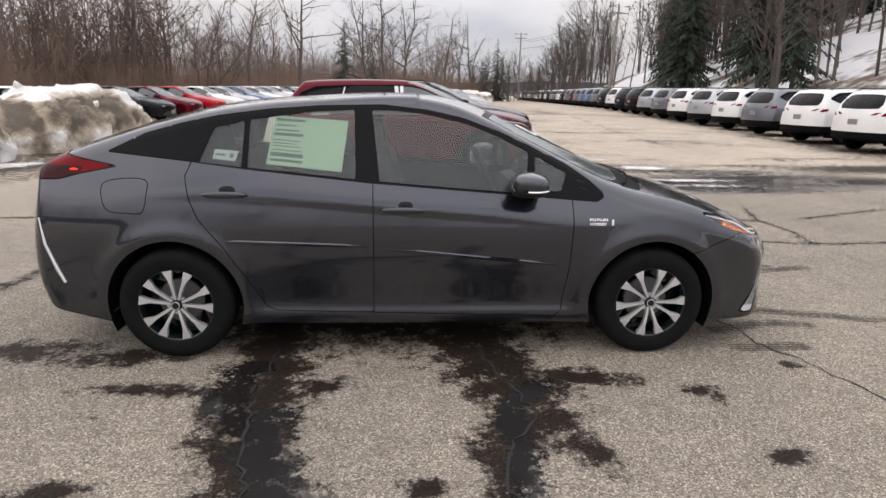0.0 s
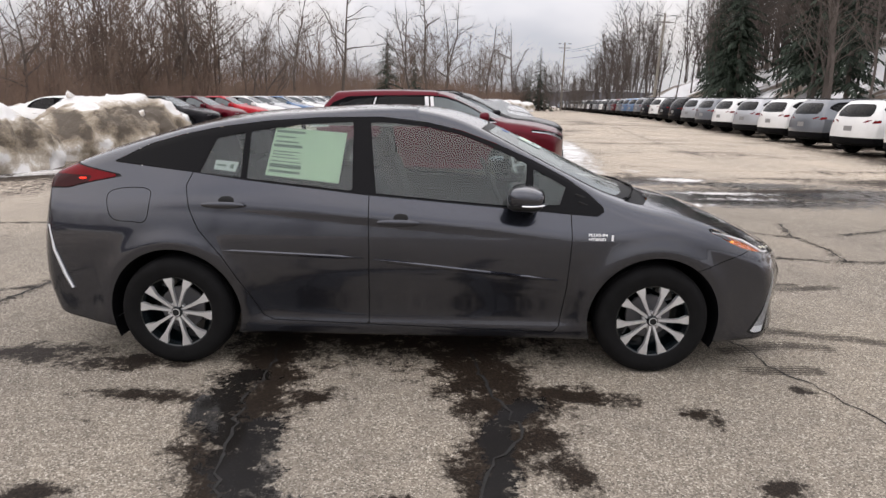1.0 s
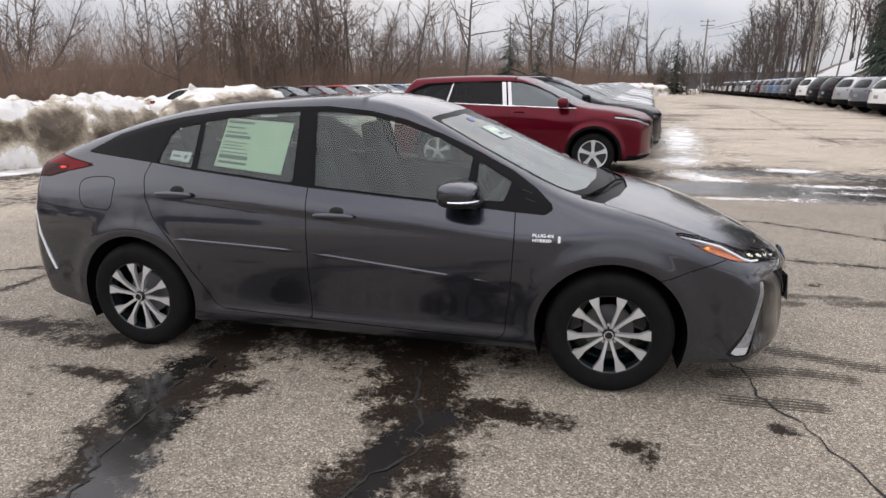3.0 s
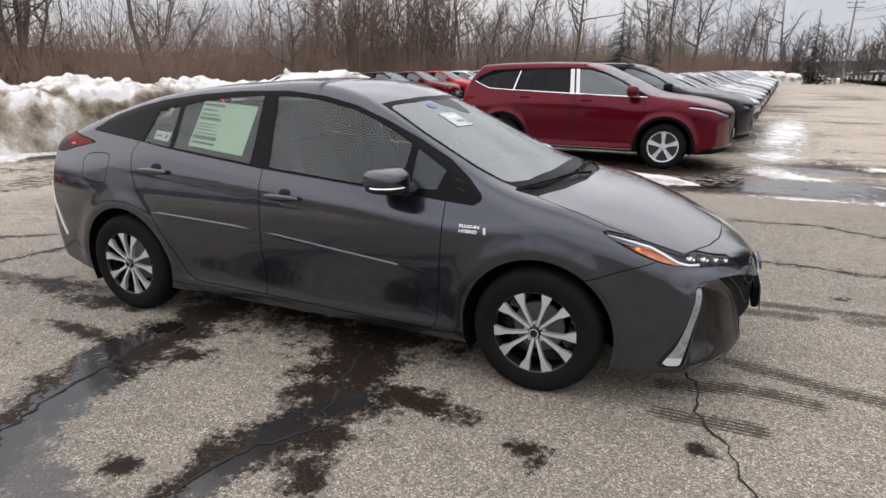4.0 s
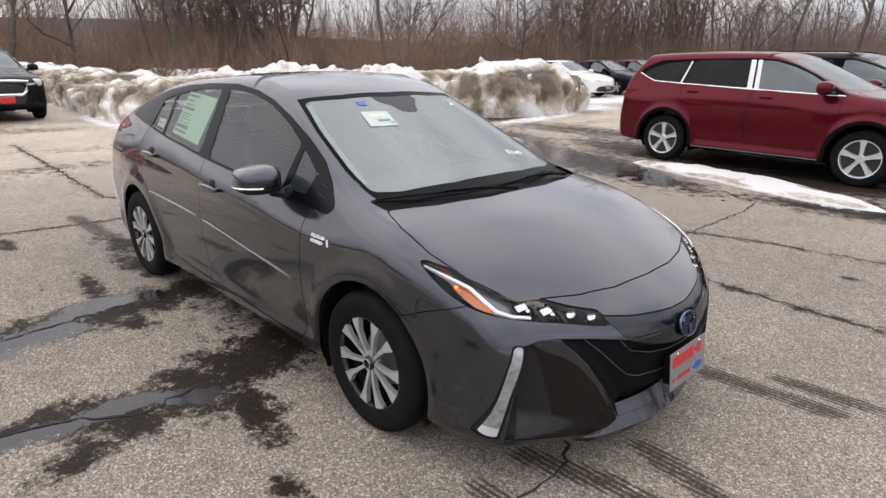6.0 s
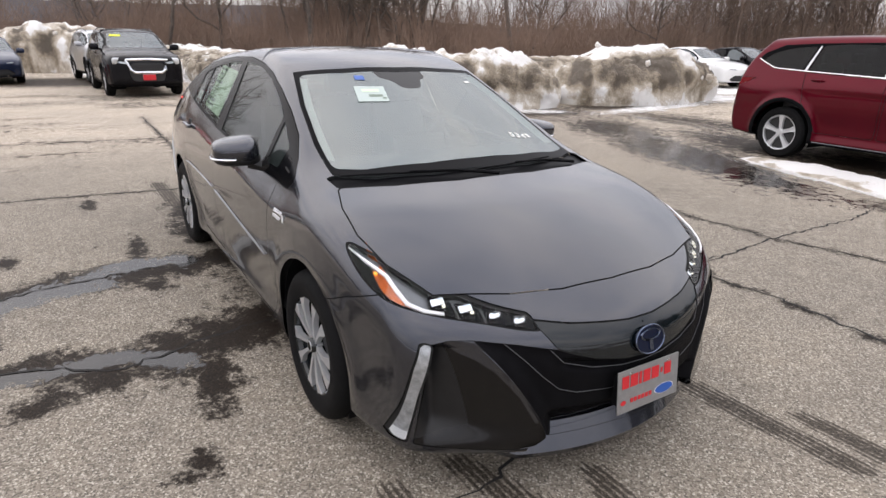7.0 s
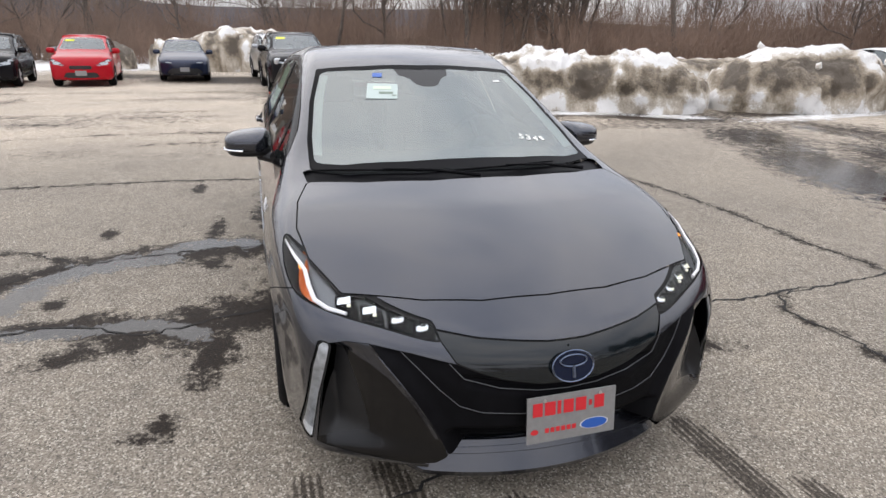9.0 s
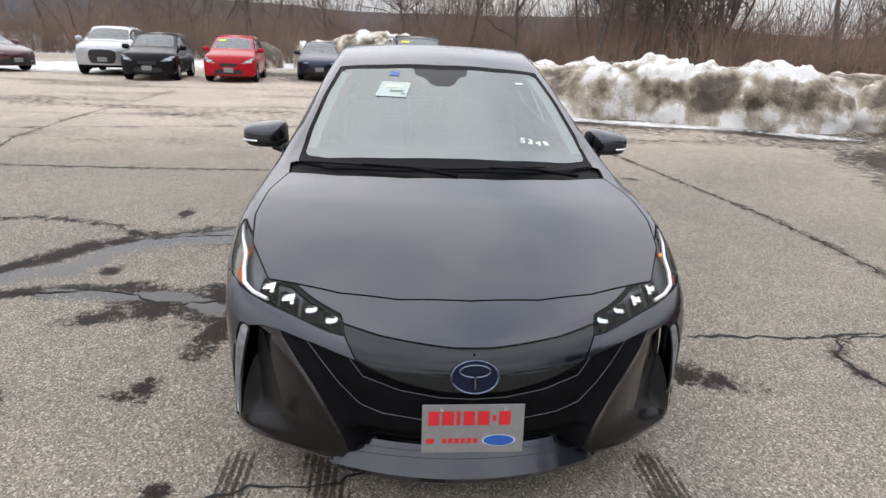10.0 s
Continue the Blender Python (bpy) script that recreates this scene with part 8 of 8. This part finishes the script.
# thicket below the trees: shrubs of many thin stems that fork
def many_sticks(P, R, sides=3):
    """Tapered bars along N paths of K points each."""
    n, k = R.shape
    way = np.gradient(P, axis=1)
    way /= np.maximum(np.linalg.norm(way, axis=2, keepdims=True), 1e-6)
    s = np.cross(way, np.array([0.37, 0.91, 0.18]))
    s /= np.maximum(np.linalg.norm(s, axis=2, keepdims=True), 1e-6)
    u = np.cross(s, way)
    ang = 2 * np.pi * np.arange(sides) / sides
    ring = P[:, :, None] + R[:, :, None, None] * (np.cos(ang)[:, None] * s[:, :, None] + np.sin(ang)[:, None] * u[:, :, None])
    base = (np.arange(n)[:, None, None] * k + np.arange(k - 1)[None, :, None]) * sides
    a = np.arange(sides)[None, None, :]
    b = (a + 1) % sides
    return ring.reshape(-1, 3), np.stack([base + a, base + b, base + sides + b, base + sides + a], -1).reshape(-1, 4)


rb = np.random.default_rng(5)
roots, tall = [], []
for (ax, ay), (bx, by) in zip(LINE, LINE[1:]):
    d = math.hypot(bx - ax, by - ay)
    nx, ny2 = -(by - ay) / d, (bx - ax) / d
    m = int(d * 17)
    t, off = rb.random(m), -1.5 + 18 * rb.random(m) ** 1.4
    x, y = ax + (bx - ax) * t + nx * off, ay + (by - ay) * t + ny2 * off
    h = (1.5 + 3.0 * fbm(x * 0.2, y * 0.2, 3, 71)) * (0.62 + 0.045 * np.maximum(off, 0)) * rb.uniform(0.7, 1.25, m)
    h *= 1.32 + 0.4 * bump(y, 40.0, 11.0) * (x < -14)
    roots.append(np.stack([x, y, lie(x, y) - 0.05], -1))
    tall.append(h)
roots, tall = np.concatenate(roots), np.concatenate(tall)
stems_each = 9
foot, high = np.repeat(roots, stems_each, 0), np.repeat(tall, stems_each) * rb.uniform(0.5, 1.05, len(roots) * stems_each)
foot = foot + np.concatenate([rb.normal(0, 0.22, (len(foot), 2)), np.zeros((len(foot), 1))], 1)
lean = np.concatenate([rb.normal(0, 0.32, (len(foot), 2)), np.ones((len(foot), 1))], 1) * high[:, None]
bend = np.concatenate([rb.normal(0, 0.10, (len(foot), 2)), np.zeros((len(foot), 1))], 1) * high[:, None]
thick = 0.006 + 0.008 * rb.random(len(foot))
v1, f1 = many_sticks(np.stack([foot, foot + lean * 0.5 + bend, foot + lean], 1), thick[:, None] * np.array([1.5, 1.0, 0.4]))
start = np.repeat(foot, 2, 0) + np.repeat(lean, 2, 0) * rb.uniform(0.35, 0.8, (2 * len(foot), 1)) + np.repeat(bend, 2, 0) * 0.6
twig = (np.repeat(lean, 2, 0) * 0.4 + rb.normal(0, 0.30, (2 * len(foot), 3)) * np.repeat(high, 2)[:, None]) * rb.uniform(0.5, 1.0, (2 * len(foot), 1))
v2, f2 = many_sticks(np.stack([start, start + twig], 1), np.repeat(thick, 2)[:, None] * np.array([0.8, 0.4]))
tagged(put_mesh("thicket", np.concatenate([v1, v2]), np.concatenate([f1, f2 + len(v1)]), BRUSH, smooth=False), "dense red-brown brush below the bare trees", "brush", kind="stuff")
# far wooded rise that closes the view behind the trees
FAR = material("far_bare_woods", (0.135, 0.103, 0.086), 1.0, vary=0.4, scale=0.25, bump_by=0.8, bump_scale=2.0)
line = []
for (ax, ay), (bx, by) in zip(LINE, LINE[1:]):
    d = math.hypot(bx - ax, by - ay)
    nx, ny2 = -(by - ay) / d, (bx - ax) / d
    for k in range(int(d / 0.7)):
        t = k * 0.7 / d
        line.append((ax + (bx - ax) * t + nx * 19, ay + (by - ay) * t + ny2 * 19))
rows = []
for k, (x, y) in enumerate(line):
    top = 1.6 + 2.2 * float(fbm(np.array([k * 0.05]), np.array([3.0]), 5, 81)[0]) + rb.uniform(-0.7, 0.7)
    rows += [(x, y, -1.5), (x + rb.uniform(-0.5, 0.5), y + rb.uniform(-0.5, 0.5), top * 0.6), (x, y, top)]
quads = []
for k in range(len(line) - 1):
    for q in range(2):
        quads.append((3 * k + q, 3 * k + q + 1, 3 * k + q + 4, 3 * k + q + 3))
tagged(put_mesh("backdrop", rows, quads, FAR, smooth=False), "far mass of bare brown woodland", "woods", kind="structure")
# the many slender stems of the wood behind, one behind another
stems = []
for k in range(6000):
    x, y = line[rb.integers(len(line))]
    x, y = x - 14 * rb.random() ** 1.5 + rb.uniform(-1, 1), y + rb.uniform(-1, 1)
    h = 3.2 + 5.5 * rb.random() * float(0.5 + fbm(np.array([x * 0.07]), np.array([y * 0.07]), 3, 75)[0])
    w = 0.015 + 0.04 * rb.random() ** 2
    h = min(h, 4.2) if -46.5 < math.degrees(math.atan2(x - 2, y + 3.5)) < -40.5 else h
    lean = rb.normal(0, 0.26, 2) * h
    z = float(lie(x, y)) - 0.1
    stems.append((np.array([(x, y, z), (x + lean[0], y + lean[1], z + h)]), np.array([w, w * 0.3])))
v, f = prisms(stems, 3)
tagged(put_mesh("far_woods", v, f, TWIG, smooth=False), "many slender bare stems deep in the wood", "woods", kind="stuff")
ridge_rows, quads = [], []
for k in range(140):
    ang = radians(-150 + 175 * k / 139)
    d = 420
    h = 3 + 13 * float(fbm(np.array([k * 0.05 + 0.3]), np.array([1.0]), 4, 91)[0]) + rb.uniform(-0.6, 0.6) + 13 * float(step01(-math.degrees(ang), 54.0, 74.0))
    ridge_rows += [(d * math.sin(ang), d * math.cos(ang), -15.0), (d * math.sin(ang), d * math.cos(ang), h)]
for k in range(139):
    quads.append((2 * k, 2 * k + 1, 2 * k + 3, 2 * k + 2))
tagged(put_mesh("backdrop", ridge_rows, quads, material("far_ridge_woods", (0.13, 0.125, 0.135), 1.0, vary=0.3, scale=0.03), smooth=False), "distant wooded ridge", "ridge", kind="structure")

# ---- poles and wires ----
POLE_WOOD = material("weathered_pole_wood", (0.30, 0.27, 0.23), 0.85, vary=0.3, scale=6, bump_by=0.3, bump_scale=40)


def utility_pole(x, y, height, lean, label):
    p = thing("utility_pole", pose(x, y, float(lie(x, y)), 0, lean, -8), label, "pole", "poles along the lot")
    bm = bmesh.new()
    tube(bm, [(0, 0, -0.3), (0, 0, height)], [0.17, 0.11], 12)
    part("pole", bm, POLE_WOOD, p, smooth=True)
    bm = bmesh.new()
    box(bm, (0, 0, height - 0.9), (2.0, 0.10, 0.12), 0.01)
    part("crossarm", bm, POLE_WOOD, p, "wooden crossarm")
    for s in (-1, 1):
        bm = bmesh.new()
        tube(bm, [(s * 0.1, 0, height - 0.35), (s * 0.7, 0, height - 0.2)], 0.03)
        box(bm, (s * 0.85, 0, height - 0.22), (0.5, 0.24, 0.12), 0.03)
        part("flood_lamp", bm, PLATE, p, "grey flood lamp on a bracket", smooth=True)
    return p


utility_pole(21.9, 63.5, 10.5, 2.5, "weathered wooden utility pole with flood lamps")
utility_pole(19.1, 104, 11.3, 0.5, "slim utility pole at the end of the lot")
WIRE = material("black_cable", (0.02, 0.02, 0.02), 0.6)
for dz, dx in ((9.5, -0.9), (9.5, 0.9), (8.4, 0.0)):
    bm = bmesh.new()
    pts = []
    for (ax, ay, az), (bx, by, bz) in (((19.5, 104, dz + 0.8), (22.6, 63.5, dz + 0.4)), ((22.6, 63.5, dz + 0.4), (30.0, 22.0, dz + 3.0))):
        for k in range(10):
            t = k / 10
            pts.append((ax + (bx - ax) * t + dx, ay + (by - ay) * t, az + (bz - az) * t - 1.6 * t * (1 - t)))
    tube(bm, pts, 0.02, 4)
    tagged(part("overhead_cable", bm, WIRE, None), "black overhead cable between the poles", "cable", "overhead cables")
